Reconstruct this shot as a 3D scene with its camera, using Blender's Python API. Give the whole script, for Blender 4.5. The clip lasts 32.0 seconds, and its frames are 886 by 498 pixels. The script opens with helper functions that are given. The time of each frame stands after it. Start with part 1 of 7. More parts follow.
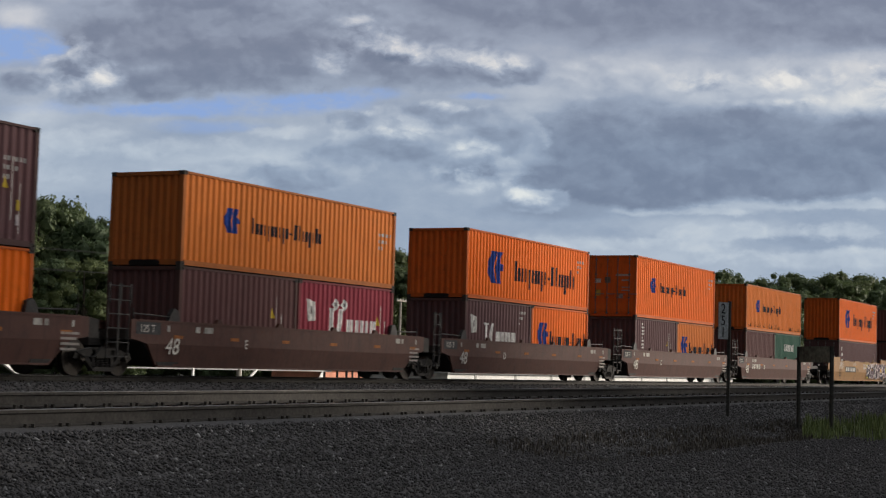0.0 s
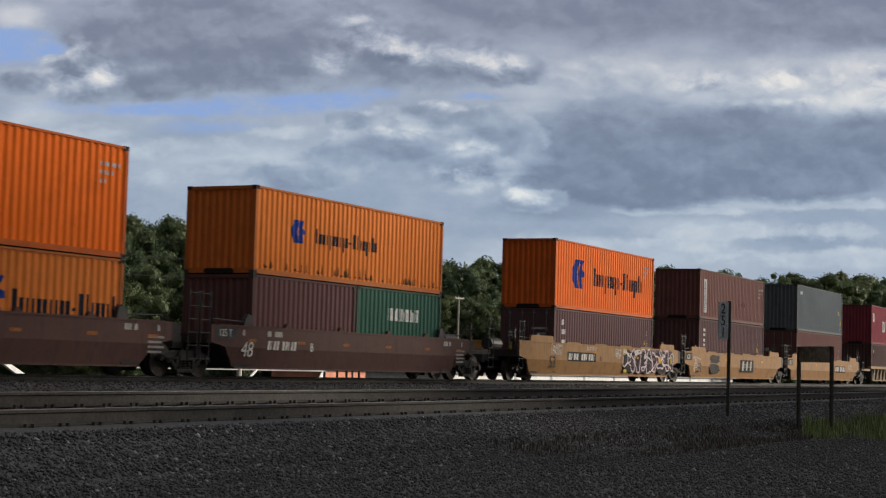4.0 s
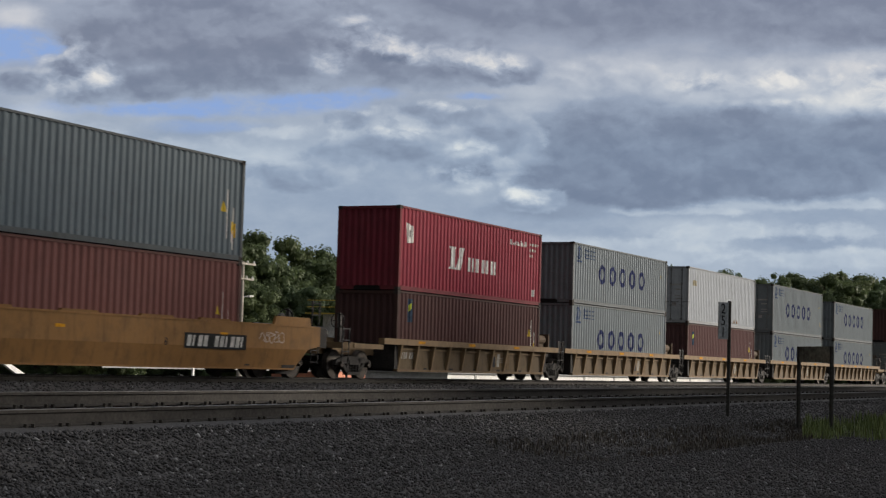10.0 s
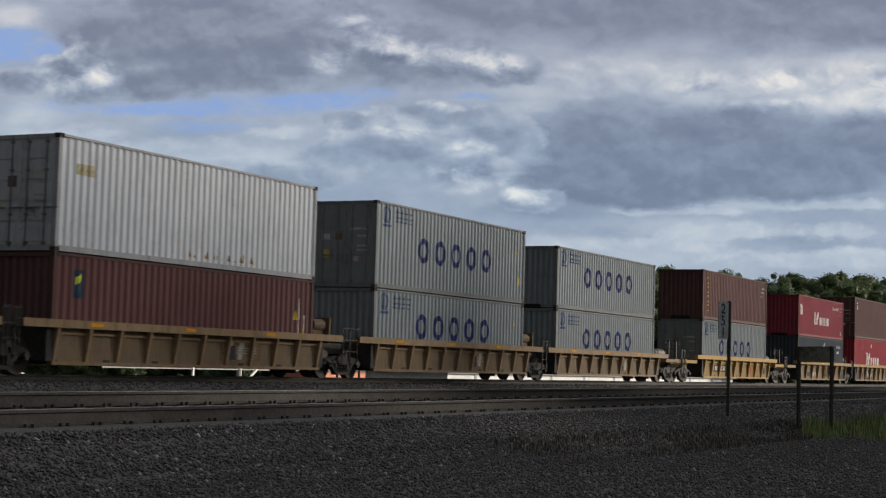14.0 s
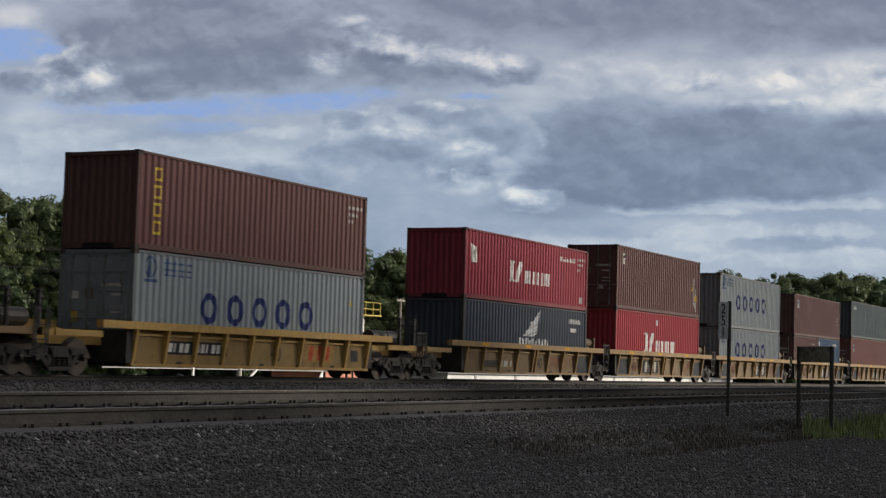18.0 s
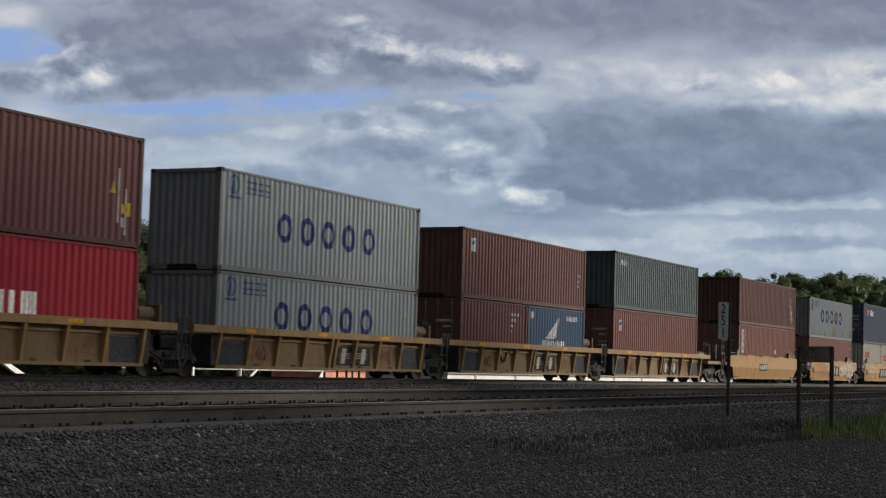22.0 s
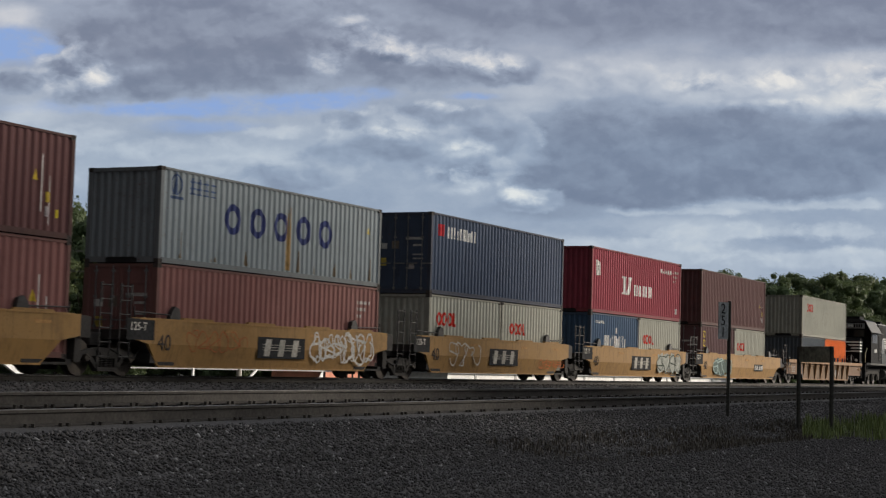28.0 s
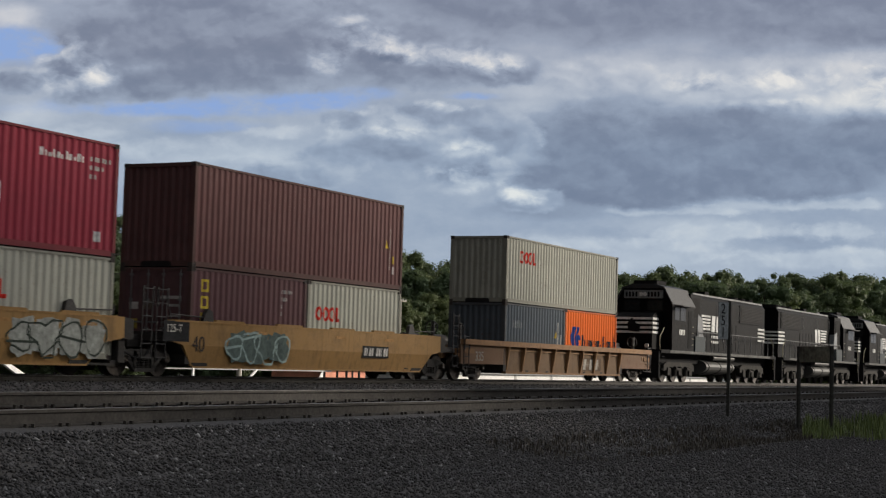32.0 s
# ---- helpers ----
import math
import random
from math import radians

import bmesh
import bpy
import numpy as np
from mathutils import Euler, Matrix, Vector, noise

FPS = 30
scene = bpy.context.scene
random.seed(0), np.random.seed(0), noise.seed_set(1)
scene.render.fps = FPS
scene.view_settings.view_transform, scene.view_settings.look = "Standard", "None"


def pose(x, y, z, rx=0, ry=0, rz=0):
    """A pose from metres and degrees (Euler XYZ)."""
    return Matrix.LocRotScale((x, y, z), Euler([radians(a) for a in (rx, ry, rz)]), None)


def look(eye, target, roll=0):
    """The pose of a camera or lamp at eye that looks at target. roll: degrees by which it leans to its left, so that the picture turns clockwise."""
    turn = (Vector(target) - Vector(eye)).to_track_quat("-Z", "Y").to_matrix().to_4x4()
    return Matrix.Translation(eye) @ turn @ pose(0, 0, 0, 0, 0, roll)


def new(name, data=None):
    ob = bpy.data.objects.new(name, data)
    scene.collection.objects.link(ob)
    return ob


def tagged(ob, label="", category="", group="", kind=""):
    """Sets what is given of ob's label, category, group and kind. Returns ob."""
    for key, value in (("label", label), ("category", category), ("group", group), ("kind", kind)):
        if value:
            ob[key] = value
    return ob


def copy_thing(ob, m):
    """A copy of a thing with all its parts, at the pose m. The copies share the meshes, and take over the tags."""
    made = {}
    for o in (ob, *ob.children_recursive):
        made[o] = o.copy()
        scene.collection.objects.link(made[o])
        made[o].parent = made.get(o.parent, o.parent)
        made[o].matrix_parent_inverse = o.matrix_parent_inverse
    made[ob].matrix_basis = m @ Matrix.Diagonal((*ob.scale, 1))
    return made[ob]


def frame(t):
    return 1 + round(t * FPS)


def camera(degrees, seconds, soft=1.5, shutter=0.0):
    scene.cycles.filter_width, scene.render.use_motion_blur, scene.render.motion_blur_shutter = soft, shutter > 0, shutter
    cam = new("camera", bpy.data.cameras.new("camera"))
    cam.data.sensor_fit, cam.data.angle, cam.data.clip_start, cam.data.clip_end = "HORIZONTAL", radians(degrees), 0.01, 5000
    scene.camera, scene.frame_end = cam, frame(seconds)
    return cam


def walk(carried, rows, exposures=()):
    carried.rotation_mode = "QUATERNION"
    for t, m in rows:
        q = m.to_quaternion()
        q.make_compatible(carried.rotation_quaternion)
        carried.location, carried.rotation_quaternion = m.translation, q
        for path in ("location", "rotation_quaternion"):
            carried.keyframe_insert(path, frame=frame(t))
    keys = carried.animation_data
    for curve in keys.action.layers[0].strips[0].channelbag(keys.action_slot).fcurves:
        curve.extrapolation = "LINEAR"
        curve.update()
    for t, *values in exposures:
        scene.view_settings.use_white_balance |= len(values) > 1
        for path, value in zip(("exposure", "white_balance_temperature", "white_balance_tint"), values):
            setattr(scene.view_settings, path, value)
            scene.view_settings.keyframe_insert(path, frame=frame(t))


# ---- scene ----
cam = camera(30.197, 32.0, soft=1.25, shutter=0.2)
EYE = Vector((0.0, 0.0, 0.55))
YAW, PITCH, ROLL = radians(63.3085), radians(4.016), 1.7022
AHEAD = Vector((math.sin(YAW) * math.cos(PITCH), math.cos(YAW) * math.cos(PITCH), math.sin(PITCH)))
walk(cam, [(0.0, look(EYE, EYE + AHEAD, ROLL)), (32.0, look(EYE, EYE + AHEAD, ROLL))],
     exposures=[(0.0, 0.0), (32.0, 0.0)])

# The train runs along -x on the far track; near rail head tops are at z = 0.
SIDE_Y = 26.266          # the near side of the containers
TRAIN_Y = SIDE_Y + 1.219
NEAR_Y = 11.65           # middle of the empty near track


def travel(t):
    """Metres that the train has gone along x at t seconds; it slows down a little."""
    k = t / 16
    return -12.72757 * t + 16 * (0.31465 * k * k + 0.02021 * k ** 3)


# ---- light ----
SUN_ELEV, SUN_AZ = radians(16), radians(126)   # azimuth from +y towards +x: low, behind the camera, to the right
world = bpy.data.worlds.new("sky_world")
scene.world = world
world.use_nodes = True


def build_world():
    nt = world.node_tree
    nt.nodes.clear()
    N, L = nt.nodes.new, nt.links.new
    sky = N("ShaderNodeTexSky")
    sky.sky_type, sky.sun_disc = "NISHITA", False
    sky.sun_elevation, sky.sun_rotation = SUN_ELEV, SUN_AZ
    geo = N("ShaderNodeTexCoord")
    noi = N("ShaderNodeTexNoise")
    noi.inputs["Scale"].default_value, noi.inputs["Detail"].default_value = 2.6, 8
    L(geo.outputs["Generated"], noi.inputs["Vector"])
    ramp = N("ShaderNodeValToRGB")
    ramp.color_ramp.elements[0].position, ramp.color_ramp.elements[1].position = 0.22, 0.38
    L(noi.outputs["Fac"], ramp.inputs["Fac"])
    # clouds are brighter towards the sun and leaden on the far side
    dot = N("ShaderNodeVectorMath")
    dot.operation = "DOT_PRODUCT"
    dot.inputs[1].default_value = (0.62, -0.68, 0.39)
    L(geo.outputs["Generated"], dot.inputs[0])
    glow = N("ShaderNodeMapRange")
    for k, v in (("From Min", -0.35), ("From Max", 1.0), ("To Min", 0.6), ("To Max", 10.5)):
        glow.inputs[k].default_value = v
    L(dot.outputs["Value"], glow.inputs["Value"])
    tone = N("ShaderNodeVectorMath")
    tone.operation = "SCALE"
    tone.inputs[0].default_value = (1.0, 1.0, 1.03)
    L(glow.outputs["Result"], tone.inputs["Scale"])
    mix = N("ShaderNodeMix")
    mix.data_type = "RGBA"
    L(ramp.outputs["Color"], mix.inputs[0])
    L(sky.outputs["Color"], mix.inputs[6])
    L(tone.outputs["Vector"], mix.inputs[7])
    bg, out = N("ShaderNodeBackground"), N("ShaderNodeOutputWorld")
    bg.inputs["Strength"].default_value = 0.079
    L(mix.outputs[2], bg.inputs["Color"])
    L(bg.outputs["Background"], out.inputs["Surface"])


build_world()
sun = new("sun", bpy.data.lights.new("sun", "SUN"))
sun.data.energy, sun.data.angle, sun.data.color = 4.3, radians(6), (1.0, 0.90, 0.77)
SUN_WAY = Vector((math.sin(SUN_AZ) * math.cos(SUN_ELEV), math.cos(SUN_AZ) * math.cos(SUN_ELEV), math.sin(SUN_ELEV)))
sun.matrix_world = look(SUN_WAY * 100, (0, 0, 0))


# ---- materials ----
MATS = {}


def nodes_of(name):
    m = bpy.data.materials.new(name)
    m.use_nodes = True
    nt = m.node_tree
    return m, nt, nt.nodes["Principled BSDF"]


def noise_of(nt, vec, scale, detail=4.0, rough=0.55):
    n = nt.nodes.new("ShaderNodeTexNoise")
    n.inputs["Scale"].default_value, n.inputs["Detail"].default_value = scale, detail
    n.inputs["Roughness"].default_value = rough
    nt.links.new(vec, n.inputs["Vector"])
    return n.outputs["Fac"]


def ramp_of(nt, fac, a, b, lo=0.0, hi=1.0):
    n = nt.nodes.new("ShaderNodeMapRange")
    for k, v in (("From Min", a), ("From Max", b), ("To Min", lo), ("To Max", hi)):
        n.inputs[k].default_value = v
    nt.links.new(fac, n.inputs["Value"])
    return n.outputs["Result"]


def math_of(nt, op, a, b):
    n = nt.nodes.new("ShaderNodeMath")
    n.operation = op
    for i, v in enumerate((a, b)):
        if isinstance(v, (int, float)):
            n.inputs[i].default_value = v
        else:
            nt.links.new(v, n.inputs[i])
    return n.outputs["Value"]


def mix_of(nt, fac, a, b, blend="MIX"):
    n = nt.nodes.new("ShaderNodeMix")
    n.data_type, n.blend_type = "RGBA", blend
    for k, v in (("Factor", fac), ("A", a), ("B", b)):
        s = n.inputs[k] if k != "Factor" else n.inputs[0]
        if k in "AB":
            s = n.inputs[6 if k == "A" else 7]
        if isinstance(v, (tuple, list)):
            s.default_value = (*v[:3], 1)
        elif isinstance(v, (int, float)):
            s.default_value = v
        else:
            nt.links.new(v, s)
    return n.outputs[2]


def coords(nt, sx=1.0, sy=1.0, sz=1.0, kind="Object", random_shift=True):
    tc, mp = nt.nodes.new("ShaderNodeTexCoord"), nt.nodes.new("ShaderNodeMapping")
    mp.inputs["Scale"].default_value = (sx, sy, sz)
    nt.links.new(tc.outputs[kind], mp.inputs["Vector"])
    if random_shift:
        info = nt.nodes.new("ShaderNodeObjectInfo")
        big = math_of(nt, "MULTIPLY", info.outputs["Random"], 50.0)
        comb = nt.nodes.new("ShaderNodeCombineXYZ")
        for i in range(3):
            nt.links.new(big, comb.inputs[i])
        nt.links.new(comb.outputs["Vector"], mp.inputs["Location"])
    return mp.outputs["Vector"]


def bump(nt, bsdf, height, strength=0.3, distance=0.01):
    b = nt.nodes.new("ShaderNodeBump")
    b.inputs["Strength"].default_value, b.inputs["Distance"].default_value = strength, distance
    nt.links.new(height, b.inputs["Height"])
    nt.links.new(b.outputs["Normal"], bsdf.inputs["Normal"])


def paint(color, rust=0.35, fade=0.25, rough=0.7, dirt=0.3, gloss=0.1):
    """Weathered coat of paint on steel: faded patches, grime in vertical runs and rust spots."""
    key = ("paint", color, rust, fade, rough, dirt, gloss)
    if key in MATS:
        return MATS[key]
    m, nt, bsdf = nodes_of("weathered_paint")
    vec, runs = coords(nt), coords(nt, 3.0, 3.0, 0.35)
    large = noise_of(nt, vec, 0.6, 5)
    fine = noise_of(nt, vec, 14, 6)
    streak = noise_of(nt, runs, 2.2, 6, 0.65)
    pale = tuple(min(1, c * 0.86 + min(0.035, c * 0.6)) for c in color)
    col = mix_of(nt, ramp_of(nt, large, 0.35, 0.7, 0, fade), color, pale)
    grime = tuple(c * 0.35 + min(0.012, c * 0.5) for c in color)
    col = mix_of(nt, ramp_of(nt, streak, 0.52, 0.75, 0, dirt), col, grime)
    blot = math_of(nt, "MULTIPLY", ramp_of(nt, noise_of(nt, vec, 1.7, 7, 0.68), 0.5, 0.68), dirt * 0.75)
    col = mix_of(nt, blot, col, tuple(c * 0.45 + min(0.015, c * 0.5) for c in color))
    spots = math_of(nt, "MULTIPLY", ramp_of(nt, fine, 0.60, 0.70), ramp_of(nt, large, 0.42, 0.6, 0, rust))
    col = mix_of(nt, spots, col, (0.12, 0.045, 0.02))
    nt.links.new(col, bsdf.inputs["Base Color"])
    nt.links.new(ramp_of(nt, fine, 0.3, 0.7, rough - 0.1, rough + 0.15), bsdf.inputs["Roughness"])
    bsdf.inputs["Specular IOR Level"].default_value = gloss
    bump(nt, bsdf, large, 0.25, 0.03)
    MATS[key] = m
    return m


def plain(name, color, rough=0.7, metal=0.0, grain=20.0, vary=0.35, gloss=0.2):
    key = ("plain", name, color, rough, metal)
    if key in MATS:
        return MATS[key]
    m, nt, bsdf = nodes_of(name)
    vec = coords(nt)
    a, b = noise_of(nt, vec, grain, 6), noise_of(nt, vec, grain * 0.12, 4)
    f = math_of(nt, "MULTIPLY", ramp_of(nt, a, 0.3, 0.7, 1 - vary, 1 + vary), ramp_of(nt, b, 0.3, 0.7, 1 - vary * 0.7, 1 + vary * 0.7))
    n = nt.nodes.new("ShaderNodeVectorMath")
    n.operation = "SCALE"
    n.inputs[0].default_value = color
    nt.links.new(f, n.inputs["Scale"])
    nt.links.new(n.outputs["Vector"], bsdf.inputs["Base Color"])
    bsdf.inputs["Roughness"].default_value, bsdf.inputs["Metallic"].default_value = rough, metal
    bsdf.inputs["Specular IOR Level"].default_value = gloss
    bump(nt, bsdf, a, 0.3, 0.006)
    MATS[key] = m
    return m


# ---- building helpers ----
class Shape:
    """Collects boxes, prisms and tubes of one part."""

    def __init__(self):
        self.v, self.f, self.outlines = [], [], []

    def box(self, x0, x1, y0, y1, z0, z1):
        self.outlines.append((y0, [(x0, z0), (x1, z0), (x1, z1), (x0, z1)]))
        k = len(self.v)
        self.v += [(x, y, z) for x in (x0, x1) for y in (y0, y1) for z in (z0, z1)]
        self.f += [[k + i for i in q] for q in ((0, 1, 3, 2), (4, 6, 7, 5), (0, 4, 5, 1), (2, 3, 7, 6), (0, 2, 6, 4), (1, 5, 7, 3))]
        return self

    def prism(self, outline, a, b, axis="y"):
        """An outline in the two other axes, drawn out from a to b along axis."""
        if axis == "y":
            self.outlines.append((a, list(outline)))
        k, n = len(self.v), len(outline)
        for c in (a, b):
            for p, q in outline:
                self.v.append({"x": (c, p, q), "y": (p, c, q), "z": (p, q, c)}[axis])
        self.f += [[k + i for i in range(n)][::-1], [k + n + i for i in range(n)]]
        self.f += [[k + i, k + (i + 1) % n, k + n + (i + 1) % n, k + n + i] for i in range(n)]
        return self

    def tube(self, p, q, r, sides=8, r2=None):
        p, q = Vector(p), Vector(q)
        m = (q - p).to_track_quat("Z", "Y").to_matrix()
        k = len(self.v)
        for c, rad in ((p, r), (q, r if r2 is None else r2)):
            for i in range(sides):
                a = 2 * math.pi * i / sides
                self.v.append(tuple(c + m @ Vector((rad * math.cos(a), rad * math.sin(a), 0))))
        self.f += [[k + i for i in range(sides)][::-1], [k + sides + i for i in range(sides)]]
        self.f += [[k + i, k + (i + 1) % sides, k + sides + (i + 1) % sides, k + sides + i] for i in range(sides)]
        return self

    def path(self, pts, r, sides=6):
        for p, q in zip(pts, pts[1:]):
            self.tube(p, q, r, sides)
        return self

    def mesh(self, name, mat, smooth=False):
        me = bpy.data.meshes.new(name)
        me.from_pydata(self.v, [], self.f)
        me.materials.append(mat)
        bm = bmesh.new()
        bm.from_mesh(me)
        bmesh.ops.recalc_face_normals(bm, faces=bm.faces)
        bm.to_mesh(me)
        bm.free()
        if smooth:
            me.polygons.foreach_set("use_smooth", [True] * len(me.polygons))
        return me


def part(name, mesh, parent, label="", at=None):
    ob = new(name, mesh)
    ob.parent = parent
    if at is not None:
        ob.matrix_basis = at
    if label:
        tagged(ob, label)
    return ob


CACHE = {}


def cached(key, make):
    if key not in CACHE:
        CACHE[key] = make()
    return CACHE[key]


MOVING = []          # (thing, its place on the train, y, z)


def on_train(name, s, z, label, category, group=""):
    ob = new(name)
    ob.location = (s, TRAIN_Y, z)
    tagged(ob, label, category, group)
    MOVING.append((ob, s, TRAIN_Y, z))
    return ob


# ---- containers ----
WIDE = 2.438
STEEL_DARK = plain("dark_steel", (0.042, 0.04, 0.04), 0.6, 0.4)
ROD = plain("galvanised_rod", (0.16, 0.16, 0.16), 0.5, 0.6)


def corrugated(length, z0, z1, depth, pitch, name, mat, thin=0.03):
    """A wall sheet along x whose outer face is y = 0 (towards -y), pressed into trapezoid ribs."""
    n = max(1, round(length / pitch))
    p = length / n
    xs = []
    for i in range(n):
        b = -length / 2 + i * p
        xs += [(b, 0.0), (b + 0.26 * p, 0.0), (b + 0.5 * p, depth), (b + 0.76 * p, depth)]
    xs.append((length / 2, 0.0))
    s = Shape()
    k = len(xs)
    s.v = [(x, y, z0) for x, y in xs] + [(x, y, z1) for x, y in xs] + [(x, depth + thin, z) for z in (z0, z1) for x in (-length / 2, length / 2)]
    s.f = [[i, i + 1, k + i + 1, k + i] for i in range(k - 1)]
    s.f.append([2 * k, 2 * k + 1, 2 * k + 3, 2 * k + 2])
    return s.mesh(name, mat)


def container_frame(L, H, mat):
    s = Shape()
    for y in (-1, 1):
        o, i = y * WIDE / 2, y * (WIDE / 2 - 0.06)
        a, b = min(o, i), max(o, i)
        s.box(-L / 2 + 0.15, L / 2 - 0.15, a, b, 0.02, 0.16)
        s.box(-L / 2 + 0.15, L / 2 - 0.15, a, b, H - 0.07, H - 0.006)
        for x in (-1, 1):
            x0, x1 = sorted((x * L / 2, x * (L / 2 - 0.12)))
            s.prism([(x0, o), (x1, o), (x1, o - y * 0.10), (x0, o - y * 0.13)], 0.11, H - 0.11, "z")
    for x in (-1, 1):
        x0, x1 = sorted((x * L / 2, x * (L / 2 - 0.1)))
        s.box(x0, x1, -WIDE / 2 + 0.13, WIDE / 2 - 0.13, 0.02, 0.17)
        s.box(x0, x1, -WIDE / 2 + 0.13, WIDE / 2 - 0.13, H - 0.11, H - 0.006)
    return s.mesh("frame", mat)


def casting_mesh(mat):
    """Corner casting with its slot on the side and at the end."""
    s = Shape()
    a, b, c, t = 0.178, 0.162, 0.118, 0.03
    s.box(0, a, 0, b, 0, t).box(0, a, 0, b, c - t, c)
    s.box(0, t * 1.4, 0, b, t, c - t).box(a - t * 1.4, a, 0, b, t, c - t)
    s.box(t * 1.4, a - t * 1.4, b - t, b, t, c - t).box(t * 1.4, a - t * 1.4, 0.02, 0.024, t, c - t)
    return s.mesh("corner_casting", mat)


def door_leaf(w, H, mat):
    s = Shape()
    s.box(0, w, 0.02, 0.05, 0.17, H - 0.11)
    z0, z1 = 0.2, H - 0.14
    for i in range(5):
        a = z0 + (z1 - z0) * i / 5
        s.box(0.09, w - 0.09, 0.0, 0.02, a + 0.05, a + (z1 - z0) / 5 - 0.05)
    s.box(0, 0.05, 0, 0.02, 0.17, H - 0.11).box(w - 0.05, w, 0, 0.02, 0.17, H - 0.11)
    return s.mesh("door", mat)


def lock_rod(H):
    s = Shape()
    s.tube((0, 0, 0.12), (0, 0, H - 0.06), 0.02, 8)
    for z in (0.2, 0.9, H - 0.9, H - 0.2):
        s.box(-0.05, 0.05, -0.02, 0.04, z - 0.03, z + 0.03)
    s.box(-0.02, 0.42, -0.035, -0.01, 1.05, 1.09)
    return s.mesh("lock_rod", ROD)


def container(s_left, z, L, H, color, label, door=False, marks=(), fade=0.25, rust=0.35, group="containers on the train"):
    mat = paint(color, rust, fade)
    dark = paint(tuple(c * 0.55 + k for c, k in zip(color, (0.024, 0.019, 0.015))), rust + 0.3, fade * 0.5, 0.7, 0.6)
    ob = on_train("shipping_container", s_left + L / 2, z, label, "container", group)
    ob["long"] = L
    key = (L, H, color, rust, fade)
    part("frame", cached(("frame", *key), lambda: container_frame(L, H, dark)), ob)
    side = cached(("side", *key), lambda: corrugated(L - 0.24, 0.16, H - 0.07, 0.036, 0.278, "side_wall", mat))
    part("side_wall", side, ob, at=pose(0, -WIDE / 2 + 0.012, 0))
    part("side_wall", side, ob, at=pose(0, WIDE / 2 - 0.012, 0, 0, 0, 180))
    # ends: darker, greyer copy of the paint standing for their shade, plus more dirt
    shaded_grimy = paint(tuple(c * 0.74 + 0.012 for c in color), rust + 0.2, fade, 0.75, 0.55)
    end = cached(("end", *key), lambda: corrugated(WIDE - 0.24, 0.17, H - 0.11, 0.045, 0.25, "end_wall", shaded_grimy))
    part("roof", cached(("roof", *key), lambda: Shape().box(-L / 2 + 0.08, L / 2 - 0.08, -WIDE / 2 + 0.06, WIDE / 2 - 0.06, H - 0.05, H - 0.012).mesh("roof", mat)), ob)
    part("floor", cached(("floor", *key), lambda: Shape().box(-L / 2 + 0.1, L / 2 - 0.1, -WIDE / 2 + 0.06, WIDE / 2 - 0.06, 0.05, 0.15).mesh("floor", STEEL_DARK)), ob)
    blind, open_end = (1, -1) if door else (-1, 1)
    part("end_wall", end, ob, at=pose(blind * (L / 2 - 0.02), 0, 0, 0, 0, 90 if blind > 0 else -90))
    if not door:
        # black plate set slightly proud, painting the shade inside the gooseneck recess
        part("gooseneck_recess", cached("recess", lambda: Shape().prism([(-0.52, 0.0), (0.52, 0.0), (0.52, 0.10), (0.44, 0.15), (-0.44, 0.15), (-0.52, 0.10)], -0.006, 0.03).mesh("gooseneck_recess", plain("black_recess", (0.012, 0.011, 0.011), 0.9))), ob, "black recess under the end wall", at=pose(-L / 2, 0, 0.012, 0, 0, -90))
    leaf = cached(("leaf", *key), lambda: door_leaf(WIDE / 2 - 0.135, H, shaded_grimy))
    rod = cached(("rod", H), lambda: lock_rod(H))
    turn = -90 if open_end < 0 else 90
    base = Matrix.Translation((open_end * (L / 2 - 0.005), 0, 0)) @ pose(0, 0, 0, 0, 0, turn)
    w = WIDE / 2 - 0.135
    for k in (-w - 0.002, 0.002):
        part("door", leaf, ob, at=base @ pose(k, 0, 0))
        for j in (0.27, 0.8):
            part("lock_rod", rod, ob, "galvanised lock rod", at=base @ pose(k + j * w, -0.03, 0))
    cast = cached("casting", lambda: casting_mesh(plain("grimy_casting", (0.045, 0.038, 0.034), 0.8)))
    for x in (-1, 1):
        for y in (-1, 1):
            for zz in (0, H - 0.112):
                m = Matrix.Diagonal((-x, -y, 1, 1))
                c = part("corner_casting", cast, ob)
                c.matrix_basis = Matrix.Translation((x * (L / 2 + 0.004), y * (WIDE / 2 + 0.004), zz)) @ m
    if door:
        # small stickers and plain code bars on the doors
        for px, pz, pw, ph, tone in ((-0.85, 0.55, 0.3, 0.2, (0.4, 0.4, 0.38)), (-0.8, 0.34, 0.24, 0.28, (0.38, 0.3, 0.07)), (-0.35, 0.55, 0.28, 0.28, (0.14, 0.12, 0.1)), (0.35, 0.3, 0.22, 0.22, (0.3, 0.28, 0.27)), (0.2, 0.66, 0.7, 0.09, (0.34, 0.33, 0.31)), (0.5, 0.58, 0.35, 0.07, (0.34, 0.33, 0.31)), (0.5, 0.47, 0.4, 0.05, (0.3, 0.29, 0.28)), (0.5, 0.42, 0.4, 0.05, (0.3, 0.29, 0.28))):
            part("door_sticker", Shape().box(px, px + pw, -0.008, -0.004, pz * H, pz * H + ph).mesh("door_sticker", flat(tone)), ob, at=base)
    for fn, args in marks:
        fn(ob, L, H, *args)
    return ob


# ---- markings: plain shapes of the painted signs, set just proud of the ribs ----
def flat(color, rough=0.6):
    return plain("sign_paint", color, 0.8, 0.0, 9.0, 0.3, 0.05)


